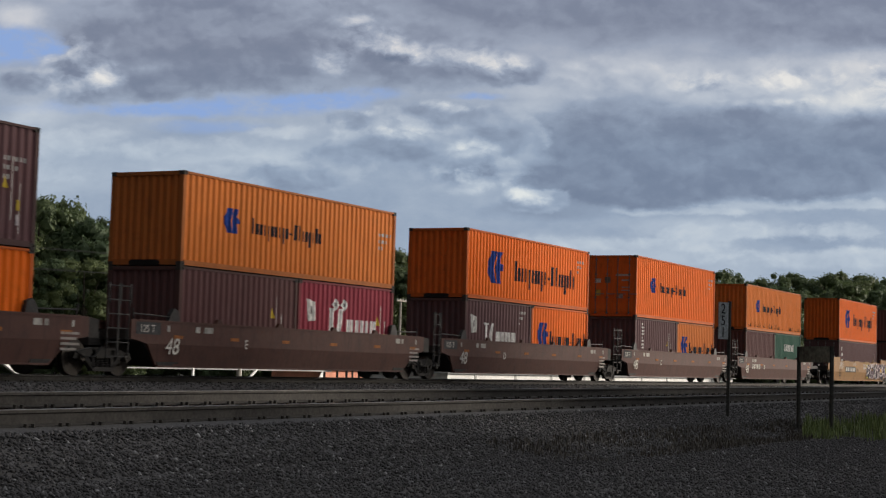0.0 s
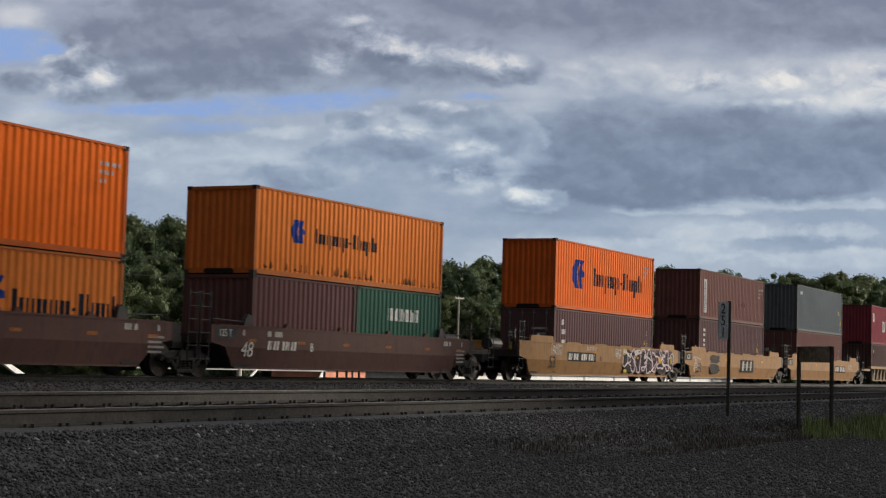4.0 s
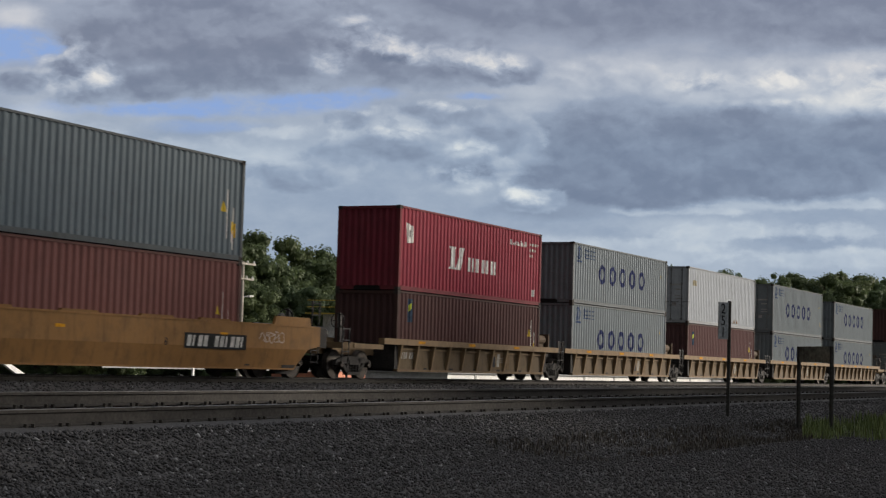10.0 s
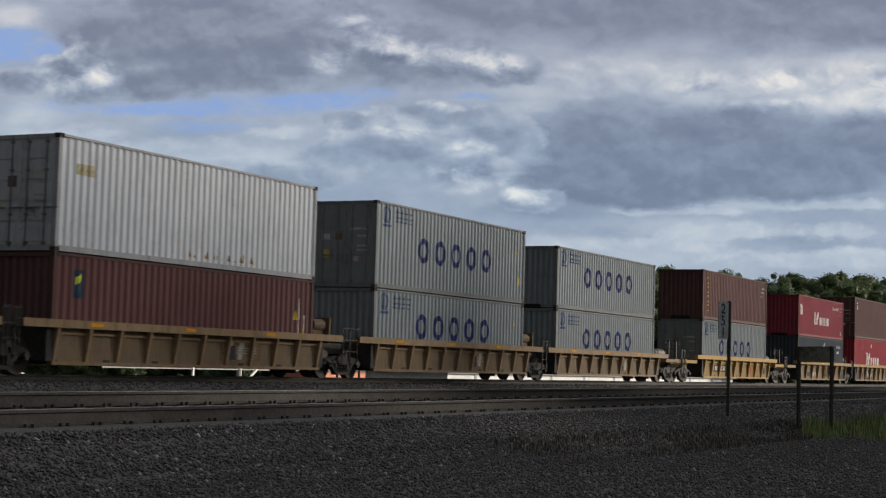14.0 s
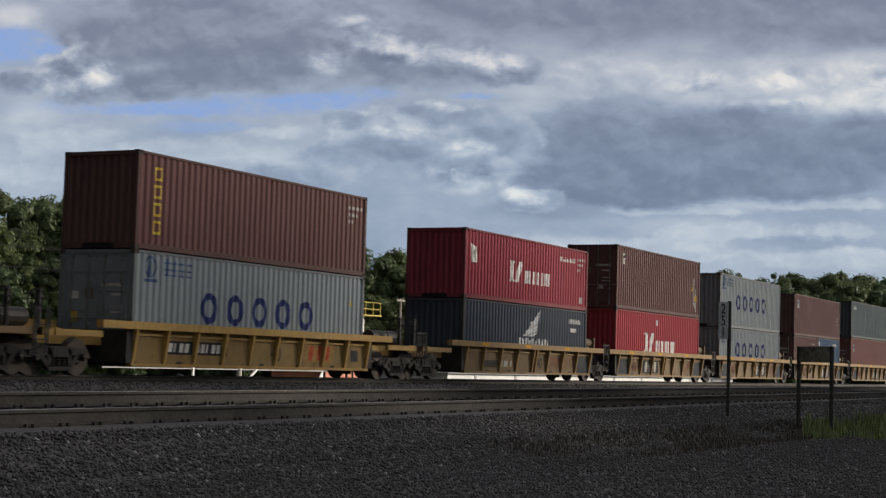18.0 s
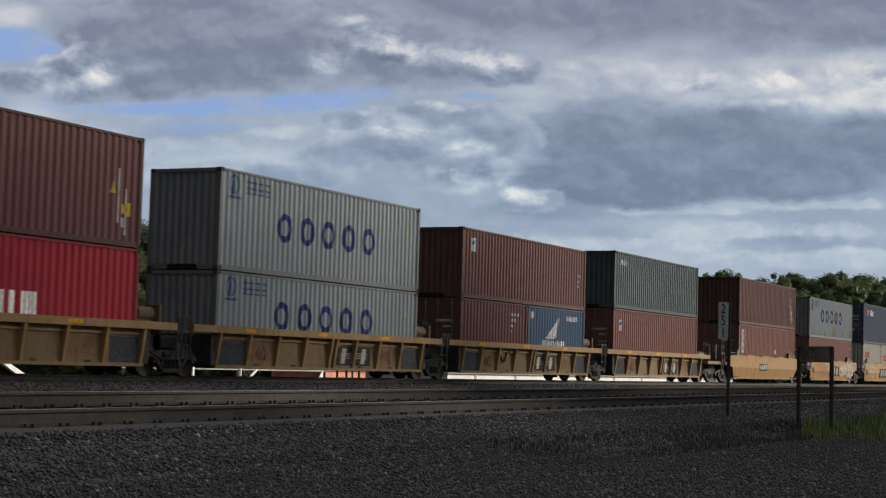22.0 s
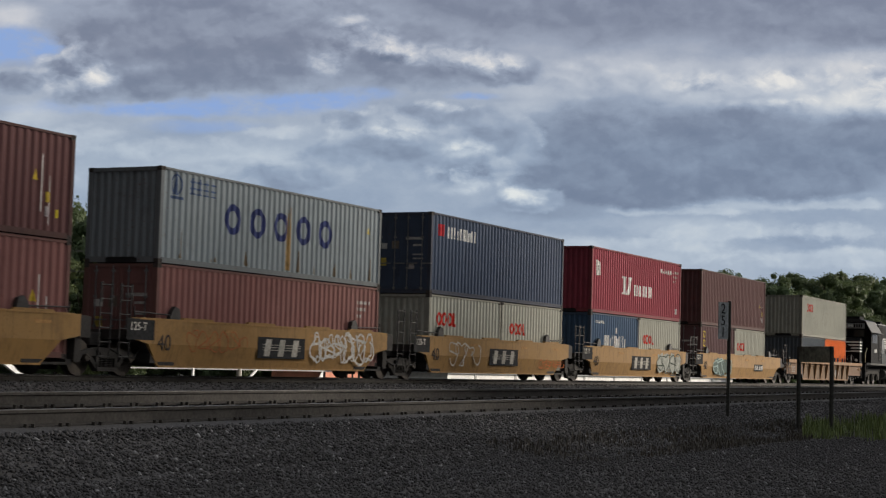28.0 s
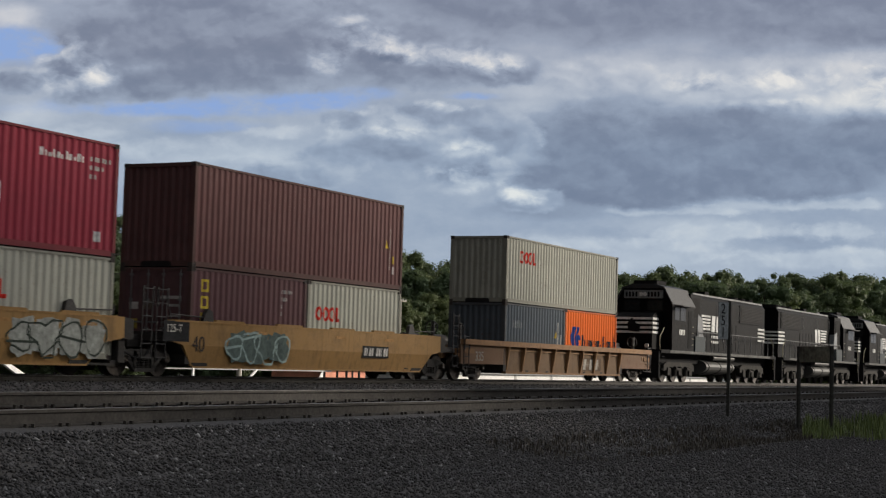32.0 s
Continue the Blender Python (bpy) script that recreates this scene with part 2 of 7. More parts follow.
def clip(poly, x, keep_right):
    """The part of an outline on one side of the upright line at x."""
    out = []
    for (ax, az), (bx, bz) in zip(poly, poly[1:] + poly[:1]):
        ina, inb = (ax >= x) == keep_right or ax == x, (bx >= x) == keep_right or bx == x
        if ina:
            out.append((ax, az))
        if ina != inb:
            t = (x - ax) / (bx - ax)
            out.append((x, az + t * (bz - az)))
    return out


def draped(shape, length, name, mat, stretch=lambda x: x):
    """A coat of sign paint that follows the ribs of a container's side."""
    span = length - 0.24
    n = max(1, round(span / 0.278))
    p = span / n
    cuts = []
    for i in range(n + 1):
        b = -span / 2 + i * p
        cuts += [(b, 0.0), (b + 0.26 * p, 0.0), (b + 0.5 * p, 0.036), (b + 0.76 * p, 0.036)]
    xs, ys = [c[0] for c in cuts], [c[1] for c in cuts]
    verts, faces = [], []
    for off, poly in shape.outlines:
        poly = [(stretch(x), z) for x, z in poly]
        lo, hi = min(x for x, _ in poly), max(x for x, _ in poly)
        for a, b in zip(xs, xs[1:]):
            if b <= lo or a >= hi:
                continue
            q = clip(clip(poly, a, True), b, False)
            if len(q) < 3:
                continue
            k = len(verts)
            verts += [(x, float(np.interp(x, xs, ys)) + off * 0.7, z) for x, z in q]
            faces.append(list(range(k, k + len(q))))
    me = bpy.data.meshes.new(name)
    me.from_pydata(verts, [], faces)
    me.materials.append(mat)
    return me


def mark(ob, name, shape, color, label="", stretch=lambda x: x):
    """A painted sign on the near side; the shape is drawn in x (from the middle) and z."""
    me = draped(shape, ob["long"], name, flat(color), stretch)
    return part(name, me, ob, label, at=pose(0, -WIDE / 2 + 0.012, 0))


T0, T1 = -0.007, -0.001


def blocks(ob, name, x, z, widths, color, label=""):
    """Upright bars in a row: (width, bottom, height, gap) for each."""
    s = Shape()
    for w, b, h, gap in widths:
        c = min(w, h) * 0.22
        s.prism([(x + c, z + b), (x + w - c, z + b), (x + w, z + b + c), (x + w, z + b + h - c), (x + w - c, z + b + h), (x + c, z + b + h), (x, z + b + h - c), (x, z + b + c)], T0, T1)
        x += w + gap
    return mark(ob, name, s, color, label)


def ring_outline(cx, cz, rx, rz, n=20):
    return [(cx + rx * math.cos(2 * math.pi * i / n), cz + rz * math.sin(2 * math.pi * i / n)) for i in range(n)]


def add_ring(s, cx, cz, rx, rz, t, n=20):
    o, q = ring_outline(cx, cz, rx, rz, n), ring_outline(cx, cz, rx - t, rz - t, n)
    for i in range(n):
        j = (i + 1) % n
        s.prism([o[i], o[j], q[j], q[i]], T0, T1)


def rings_mark(ob, L, H, x, z, h, pitch=1.28):
    for i in range(5):
        s = Shape()
        add_ring(s, x + i * pitch, z, h * 0.54, h * 0.58, h * 0.25)
        mark(ob, "logo_ring", s, (0.03, 0.04, 0.115), "dark blue painted ring shape")
    mark(ob, "warning_sticker", Shape().prism([(L / 2 - 0.95, H * 0.66), (L / 2 - 0.72, H * 0.66), (L / 2 - 0.83, H * 0.66 + 0.28)], T0, T1), (0.42, 0.33, 0.07), "yellow triangle sticker")


def corner_emblem(ob, L, H, x, z):
    s = Shape()
    s.prism([(x, z), (x + 0.1, z + 0.75), (x + 0.2, z + 0.1)], T0, T1).box(x - 0.15, x + 0.45, T0, T1, z - 0.1, z - 0.02)
    add_ring(s, x + 0.15, z + 0.3, 0.24, 0.3, 0.05, 14)
    for i in range(4):
        a = x + 0.75 + i * 0.33
        s.box(a, a + 0.26, T0, T1, z + 0.42, z + 0.47).box(a, a + 0.26, T0, T1, z + 0.24, z + 0.29).box(a + 0.1, a + 0.15, T0, T1, z + 0.1, z + 0.55)
        s.box(a, a + 0.26, T0, T1, z + 0.1, z + 0.14)
    mark(ob, "emblem", s, (0.06, 0.09, 0.17), "small blue emblem with plain bars")


def wave_mark(ob, L, H, x, z, h, wx0, wx1, wz, cap, tone=(0.02, 0.022, 0.03), blue=(0.015, 0.04, 0.2), full=1.0):
    """Blue emblem and a row of dark shapes of uneven height."""
    s = Shape()
    k, q = h, h * 1.3
    s.prism([(x + 0.18 * q, z), (x + 0.46 * q, z), (x + 0.36 * q, z + 0.5 * k), (x + 0.5 * q, z + k), (x + 0.2 * q, z + k), (x, z + 0.62 * k), (x + 0.02 * q, z + 0.3 * k)], T0, T1)
    mark(ob, "emblem", s, blue, "faded blue emblem")
    s = Shape()
    s.prism([(x + 0.5 * q, z), (x + 0.78 * q, z), (x + 0.7 * q, z + 0.4 * k), (x + 0.92 * q, z + 0.42 * k), (x + 0.9 * q, z + 0.6 * k), (x + 0.66 * q, z + 0.66 * k), (x + 0.84 * q, z + k), (x + 0.56 * q, z + k), (x + 0.42 * q, z + 0.5 * k)], T0, T1)
    mark(ob, "emblem", s, blue, "faded blue emblem")
    shapes = [(0.15, 0, 1), (0.13, 0, 0.68), (0.13, -0.35, 0.68), (0.13, 0, 0.68), (0.13, -0.35, 0.68), (0.06, 0.28, 0.42), (0.08, 0, 1), (0.05, 0, 1), (0.13, 0, 0.68), (0.12, -0.35, 0.68), (0.13, 0, 1)]
    wide = sum(a + 0.035 for a, *_ in shapes) - 0.035
    u = (wx1 - wx0) / wide
    s = Shape()
    cx = wx0
    for w, lo, hi in shapes:
        w *= u
        lo, hi = wz + lo * cap, wz + hi * cap
        if w < 0.1 * u:
            s.box(cx, cx + w, T0, T1, lo, hi)
        else:
            # a pair of upright bars, one longer than the other
            t = w * 0.38
            s.box(cx, cx + t, T0, T1, lo, hi).box(cx + w - t, cx + w, T0, T1, wz, wz + 0.68 * cap)
        cx += w + 0.035 * u
    mark(ob, "logo", s, tone, "row of dark painted shapes")


def initial_mark(ob, L, H, x0, z, h, tail=True, web=True, wide=1.85):
    """White block shapes: a tall one and four lower ones."""
    t = 0.2 * h

    def slab(shape):
        mark(ob, "logo_block", shape, (0.72, 0.70, 0.68), "white painted block shape", lambda a: x0 + a * wide)

    slab(Shape().box(0.06 * h, 0.06 * h + t, T0, T1, z, z + h).box(0, 0.12 * h + t, T0, T1, z, z + 0.1 * h).box(0, 0.12 * h + t, T0, T1, z + 0.9 * h, z + h))
    slab(Shape().prism([(0.36 * h, z), (0.6 * h, z), (0.8 * h, z + h), (0.56 * h, z + h)], T0, T1))
    cx = 1.0 * h
    for w in (0.34, 0.17, 0.40, 0.32):
        q = Shape().box(cx, cx + 0.15 * h, T0, T1, z, z + 0.62 * h)
        if w > 0.2:
            q.box(cx + (w - 0.13) * h, cx + w * h, T0, T1, z, z + 0.62 * h)
        slab(q)
        cx += (w + 0.13) * h
    if tail:
        f = Shape()
        fx, fz = -L / 2 + 0.55, H - 1.25
        f.prism([(fx + 0.08, fz), (fx + 0.5, fz + 0.03), (fx + 0.44, fz + 0.6), (fx, fz + 0.7)], T0, T1)
        mark(ob, "flag_sign", f, (0.66, 0.64, 0.6), "white flag sign")
        g = Shape()
        g.box(fx + 0.17, fx + 0.33, T0 - 0.003, T0, fz + 0.22, fz + 0.46)
        mark(ob, "flag_emblem", g, (0.12, 0.1, 0.1))
    if web:
        s = Shape()
        for i in range(11):
            a = L / 2 - 3.0 + i * 0.155
            s.box(a, a + 0.1, T0, T1, H - 0.62, H - 0.42 - 0.05 * (i % 3))
        mark(ob, "web_line", s, (0.62, 0.6, 0.58))


def codes(ob, L, H, x, z, rows=3, cols=6, tone=(0.36, 0.35, 0.33)):
    """Rows of small plain bars for the stencilled codes."""
    s = Shape()
    for r in range(rows):
        n = cols if r == 0 else max(1, cols - 2 * r)
        for c in range(n):
            a = x + c * 0.14
            s.box(a, a + 0.085, T0, T1, z - r * 0.22, z - r * 0.22 + 0.11)
    mark(ob, "code_lines", s, tone)


def upright(ob, L, H, x, z0, z1, n, w=0.2, tone=(0.6, 0.58, 0.55), board=None):
    """A column of bars, one under the other."""
    if board:
        mark(ob, "sign_board", Shape().box(x - 0.12, x + w + 0.12, T0, T1, z0 - 0.1, z1 + 0.1), board, "white sign board")
    s = Shape()
    k = (z1 - z0) / n
    off = -0.004 if board else 0
    for i in range(n):
        z = z0 + i * k
        s.box(x, x + w, T0 + off, T1 + off, z + 0.12 * k, z + 0.36 * k).box(x, x + w * (0.7 if i % 2 else 1), T0 + off, T1 + off, z + 0.56 * k, z + 0.84 * k)
    mark(ob, "upright_sign", s, tone)


def stacked_rings(ob, L, H, x, z0, z1, n, w=0.36, tone=(0.5, 0.38, 0.05)):
    """A column of box-like ring shapes, one under the other."""
    k = (z1 - z0) / n
    for i in range(n):
        s = Shape()
        a, b, t = z0 + (i + 0.12) * k, z0 + (i + 0.88) * k, 0.085
        s.box(x, x + t, T0, T1, a, b).box(x + w - t, x + w, T0, T1, a, b).box(x + t, x + w - t, T0, T1, a, a + t * 0.8).box(x + t, x + w - t, T0, T1, b - t * 0.8, b)
        mark(ob, "upright_shape", s, tone, "yellow box-like ring shape")


def square(ob, L, H, x, z, w, h, tone, inner=None):
    mark(ob, "sticker", Shape().box(x, x + w, T0, T1, z, z + h), tone)
    if inner:
        mark(ob, "sticker_emblem", Shape().prism([(x + w * 0.2, z + h * 0.45), (x + w * 0.8, z + h * 0.65), (x + w * 0.8, z + h * 0.9), (x + w * 0.2, z + h * 0.72)], T0 - 0.004, T0), inner)


def diamond(ob, L, H, x, z, w):
    mark(ob, "placard", Shape().prism([(x, z), (x + w, z - w * 0.75), (x + 2 * w, z), (x + w, z + w * 0.75)], T0, T1), (0.62, 0.62, 0.6), "white diamond placard")
    mark(ob, "placard_emblem", Shape().box(x + 0.75 * w, x + 1.25 * w, T0 - 0.004, T0, z - 0.2 * w, z + 0.25 * w), (0.2, 0.2, 0.2))


def rounds(ob, L, H, x, z, h, tone=(0.5, 0.03, 0.02)):
    s = Shape()
    for i in range(3):
        add_ring(s, x + i * h * 0.86, z, h * 0.42, h * 0.5, h * 0.2, 14)
    s.box(x + h * 2.2, x + h * 2.45, T0, T1, z - h * 0.5, z + h * 0.5).box(x + h * 2.2, x + h * 2.75, T0, T1, z - h * 0.5, z - h * 0.28)
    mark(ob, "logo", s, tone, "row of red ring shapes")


def word(ob, L, H, x, z, h, n, tone=(0.62, 0.62, 0.6), name="logo", gap=0.14, ratio=0.62):
    """n pairs of bars."""
    s = Shape()
    w = h * ratio
    t = w * 0.34
    for i in range(n):
        a = x + i * (w + gap * h)
        s.box(a, a + t, T0, T1, z, z + h).box(a + w - t, a + w, T0, T1, z, z + h * (0.8 if i % 2 else 1))
    mark(ob, name, s, tone)


def wing(ob, L, H, x, z, h, tone=(0.55, 0.57, 0.58)):
    for i in range(6):
        bx, tx, tz = x + (0.02 + 0.17 * i) * h, x + (1.55 - 0.05 * i) * h, z + (1.0 - 0.15 * i) * h
        s = Shape().prism([(bx, z), (bx + 0.1 * h, z), (bx + 0.62 * (tx - bx), z + 0.42 * (tz - z)), (tx, tz), (bx + 0.5 * (tx - bx), z + 0.5 * (tz - z))], T0, T1)
        mark(ob, "wing_feather", s, tone, "white painted feather shape")
    word(ob, L, H, x - 0.35 * h, z - 0.4 * h, 0.34 * h, 10, tone)


def slim_lines(ob, L, H, x, tone=(0.5, 0.48, 0.45), z0=0.6, z1=2.0):
    s = Shape()
    s.box(x, x + 0.05, T0, T1, z0, z1).box(x + 0.3, x + 0.35, T0, T1, z0 - 0.3, z1 * 0.75)
    mark(ob, "stripe", s, tone)
    mark(ob, "warning_sticker", Shape().prism([(x - 0.32, z0 + 0.75), (x - 0.08, z0 + 0.75), (x - 0.2, z0 + 1.05)], T0, T1), (0.48, 0.34, 0.04), "yellow triangle sticker")
    mark(ob, "sticker", Shape().box(x + 0.2, x + 0.34, T0 - 0.002, T1 - 0.002, z0 + 0.25, z0 + 0.5), (0.45, 0.32, 0.05))
    mark(ob, "sticker", Shape().box(x + 0.2, x + 0.34, T0 - 0.002, T1 - 0.002, z0 - 0.1, z0 + 0.15), (0.45, 0.4, 0.4))


def soot(ob, L, H, x, z, w, h, tone=(0.05, 0.02, 0.018)):
    s = Shape()
    rng = random.Random(int(x * 100))
    n = max(3, int(w / 0.16))
    for i in range(n):
        a = x + w * rng.random()
        q, r = rng.uniform(0.15, 1.0) ** 1.5 * h, rng.uniform(0.02, 0.07)
        s.prism([(a - r, z + 0.03), (a + r, z), (a + r * 0.8, z + q * 0.5), (a + r * 0.2, z + q), (a - r * 0.3, z + q * 0.9), (a - r * 0.7, z + q * 0.4)], T0 - 0.0004 * i / n, T1)
    mark(ob, "stain", s, tone)


# ---- rail cars ----
CAST = plain("cast_iron_grime", (0.034, 0.031, 0.029), 0.75, 0.2)
WHEEL = plain("wheel_steel", (0.05, 0.042, 0.036), 0.5, 0.6)
RUBBER = plain("black_hose", (0.012, 0.012, 0.012), 0.8)
WHEELSETS = []       # (wheelset, radius, place in its bogie)


def wheelset_mesh(r):
    s = Shape()
    s.tube((0, -1.1, 0), (0, 1.1, 0), 0.08, 10)
    for y in (-1, 1):
        s.tube((0, y * 0.70, 0), (0, y * 0.85, 0), r, 24)
        s.tube((0, y * 0.67, 0), (0, y * 0.70, 0), r + 0.028, 24)
        s.tube((0, y * 0.85, 0), (0, y * 0.875, 0), r * 0.45, 14, r * 0.3)
        s.tube((0, y * 1.0, 0), (0, y * 1.16, 0), 0.1, 10)
        for k in range(3):
            a = 2 * math.pi * k / 3
            s.box(0.06 * math.cos(a) - 0.015, 0.06 * math.cos(a) + 0.015, min(y * 1.16, y * 1.18), max(y * 1.16, y * 1.18), 0.06 * math.sin(a) - 0.015, 0.06 * math.sin(a) + 0.015)
    return s.mesh("wheelset", WHEEL)


def side_frame_mesh(base):
    """Cast side frame: top chord, two windows and the spring nest."""
    s = Shape()
    b = base / 2
    s.prism([(-b - 0.28, 0.44), (-b - 0.2, 0.6), (-0.45, 0.72), (0.45, 0.72), (b + 0.2, 0.6), (b + 0.28, 0.44), (b + 0.16, 0.42), (b + 0.05, 0.5), (-b - 0.05, 0.5), (-b - 0.16, 0.42)], -0.07, 0.07)
    s.prism([(-b + 0.08, 0.52), (-b + 0.26, 0.52), (-0.26, 0.16), (-0.42, 0.16)], -0.07, 0.07)
    s.prism([(b - 0.26, 0.52), (b - 0.08, 0.52), (0.42, 0.16), (0.26, 0.16)], -0.07, 0.07)
    s.box(-0.42, 0.42, -0.09, 0.09, 0.12, 0.22).box(-0.44, -0.32, -0.07, 0.07, 0.2, 0.66).box(0.32, 0.44, -0.07, 0.07, 0.2, 0.66)
    return s.mesh("side_frame", CAST)


def spring_mesh():
    """One coil spring, its windings as a ridged column."""
    s, n, sides = Shape(), 11, 10
    for i in range(n):
        r = 0.088 if i % 2 else 0.058
        s.v += [(r * math.cos(2 * math.pi * k / sides), r * math.sin(2 * math.pi * k / sides), 0.22 + i * 0.023) for k in range(sides)]
    s.f = [[i * sides + k, i * sides + (k + 1) % sides, (i + 1) * sides + (k + 1) % sides, (i + 1) * sides + k] for i in range(n - 1) for k in range(sides)]
    s.f += [list(range(sides))[::-1], [(n - 1) * sides + k for k in range(sides)]]
    return s.mesh("spring", CAST)


def bogie(car, x, r=0.46, base=1.78):
    bg = part("bogie", cached(("bolster", base), lambda: Shape().box(-0.22, 0.22, -0.95, 0.95, 0.46, 0.7).tube((0, 0, 0.7), (0, 0, 0.86), 0.28, 12).mesh("bolster", CAST)), car, "grimy cast steel bogie", at=pose(x, 0, 0))
    for y in (-1.0, 1.0):
        part("side_frame", cached(("sf", base), lambda: side_frame_mesh(base)), bg, at=pose(0, y, 0))
        part("spring_cap", cached("spring_cap", lambda: Shape().box(-0.3, 0.3, -0.1, 0.1, 0.45, 0.6).mesh("spring_cap", CAST)), bg, at=pose(0, y, 0))
        for k in (-0.2, 0, 0.2):
            part("spring", cached("spring", spring_mesh), bg, at=pose(k, y, 0))
    for k in (-base / 2, base / 2):
        w = part("wheelset", cached(("wheelset", r), lambda: wheelset_mesh(r)), bg, at=pose(k, 0, r))
        WHEELSETS.append((w, r, k))
    return bg


def ladder_mesh(h, mat):
    s = Shape()
    for x in (0, 0.42):
        s.tube((x, 0, 0.45), (x, 0, h), 0.018, 6)
        s.tube((x + 0.07, 0, h - 0.5), (x + 0.07, 0, h), 0.016, 6).tube((x, 0, h), (x + 0.07, 0, h), 0.016, 6)
    for i in range(int((h - 0.5) / 0.36) + 1):
        z = 0.5 + i * 0.36
        s.tube((0, 0, z), (0.42, 0, z), 0.016, 6)
    return s.mesh("ladder", mat)


def text_mesh(string, size, mat, shear=0.0):
    cu = bpy.data.curves.new("lettering", "FONT")
    cu.body, cu.size, cu.extrude, cu.shear = string, size, 0.003, shear
    ob = new("lettering", cu)
    me = bpy.data.meshes.new_from_object(ob.evaluated_get(bpy.context.evaluated_depsgraph_get()))
    bpy.data.objects.remove(ob)
    me.materials.clear()
    me.materials.append(mat)
    return me


def lettering(car, string, x, z, size, color, y=-1.47, shear=0.0):
    me = cached(("text", string, size, color, shear), lambda: text_mesh(string, size, flat(color), shear))
    return part("lettering", me, car, at=pose(x, y, z, 90, 0, 0))


def plate(car, name, x0, x1, z0, z1, color, y=-1.462, t=0.006, label=""):
    return part(name, Shape().box(x0, x1, y - t, y, z0, z1).mesh(name, flat(color)), car, label)


def bars_plate(car, x, z, n, h, board=(0.03, 0.03, 0.03), tone=(0.5, 0.48, 0.45), y=-1.462, w=None):
    """A dark board with plain pale bars in place of the car's code."""
    w = w or h * 0.62
    if board:
        plate(car, "code_board", x - 0.1, x + n * w + 0.05, z - 0.06, z + h + 0.06, board, y)
    for i in range(n):
        if i == 4:
            continue
        a, k = w * (0.28 if i % 3 == 1 else 0.7), h * 0.2
        bar = cached(("code_bar", a, h, tone), lambda: Shape().prism([(0, 0), (a, 0), (a + k, h), (k, h)], -0.01, -0.006).mesh("code_bar", flat(tone)))
        part("code_bar", bar, car, at=pose(x + i * w, y, z))


def logo_plate(car, x, z, w, h, y=-1.462, board=(0.03, 0.03, 0.032), tone=(0.36, 0.34, 0.30)):
    """Dark board with three broad pale slab shapes."""
    plate(car, "logo_board", x, x + w, z, z + h, board, y)
    s = Shape()
    m, k = 0.1 * h, w * 0.29
    for i in range(3):
        a = x + 0.06 * w + i * k
        s.prism([(a + 0.22 * k, z + m), (a + 0.62 * k, z + m), (a + 0.78 * k, z + h - m), (a + 0.38 * k, z + h - m)], y - 0.011, y - 0.007)
    for j in range(3):
        s.box(x + 0.1 * w, x + 0.9 * w, y - 0.009, y - 0.007, z + h * (0.38 + 0.12 * j), z + h * (0.41 + 0.12 * j))
    part("logo", s.mesh("logo", flat(tone)), car, "pale slab shapes on a dark board")


def scrawl(car, x, z, w, h, color, seed, y=-1.466, thick=0.03, loops=5):
    """Loops of spray paint."""
    rng = random.Random(seed)
    s = Shape()
    k = w / loops
    pts = []
    for i in range(loops):
        cx, cz = x + (i + 0.5) * k, z + h * rng.uniform(0.42, 0.58)
        rx, rz = k * rng.uniform(0.4, 0.65), h * rng.uniform(0.28, 0.5)
        a0, a1, n = rng.uniform(2.2, 4.0), rng.choice((-1, 1)) * rng.uniform(4.2, 7.2), 15
        sq, ph = rng.uniform(0.1, 0.4), rng.uniform(0, 6)
        for j in range(n + 1):
            a = a0 + a1 * j / n
            wob = 1 + sq * math.sin(3 * a + ph)
            pts.append((min(x + w, max(x, cx + rx * wob * math.cos(a))), min(z + h, max(z, cz + rz * wob * math.sin(a)))))
    # one ribbon of paint, wider and narrower as the can moves
    m = len(pts)
    for i in range(m):
        p, q = pts[max(0, i - 1)], pts[min(m - 1, i + 1)]
        d = Vector((q[0] - p[0], q[1] - p[1]))
        d = d.normalized() if d.length > 1e-5 else Vector((1, 0))
        t = thick / 2 * (0.75 + 0.5 * abs(math.sin(i * 0.7 + seed)))
        c, yy = pts[i], y - 0.002 - 0.00006 * i
        s.v += [(c[0] - d.y * t, yy, c[1] + d.x * t), (c[0] + d.y * t, yy, c[1] - d.x * t)]
    s.f = [[2 * i, 2 * i + 1, 2 * i + 3, 2 * i + 2] for i in range(m - 1)]
    return part("graffiti", s.mesh("graffiti", flat(color)), car)


def blob(car, x, z, w, h, color, seed, y=-1.464, name="graffiti", label=""):
    """A rounded patch of sprayed colour."""
    rng = random.Random(seed)
    n = 22
    out = []
    for i in range(n):
        a = 2 * math.pi * i / n
        k = rng.uniform(0.8, 1.1)
        c, q = math.cos(a), math.sin(a)
        out.append((x + w / 2 * (1 + k * math.copysign(abs(c) ** 0.6, c)), z + h / 2 * (1 + k * math.copysign(abs(q) ** 0.6, q))))
    return part(name, Shape().prism(out, y - 0.004, y).mesh(name, flat(color)), car, label)


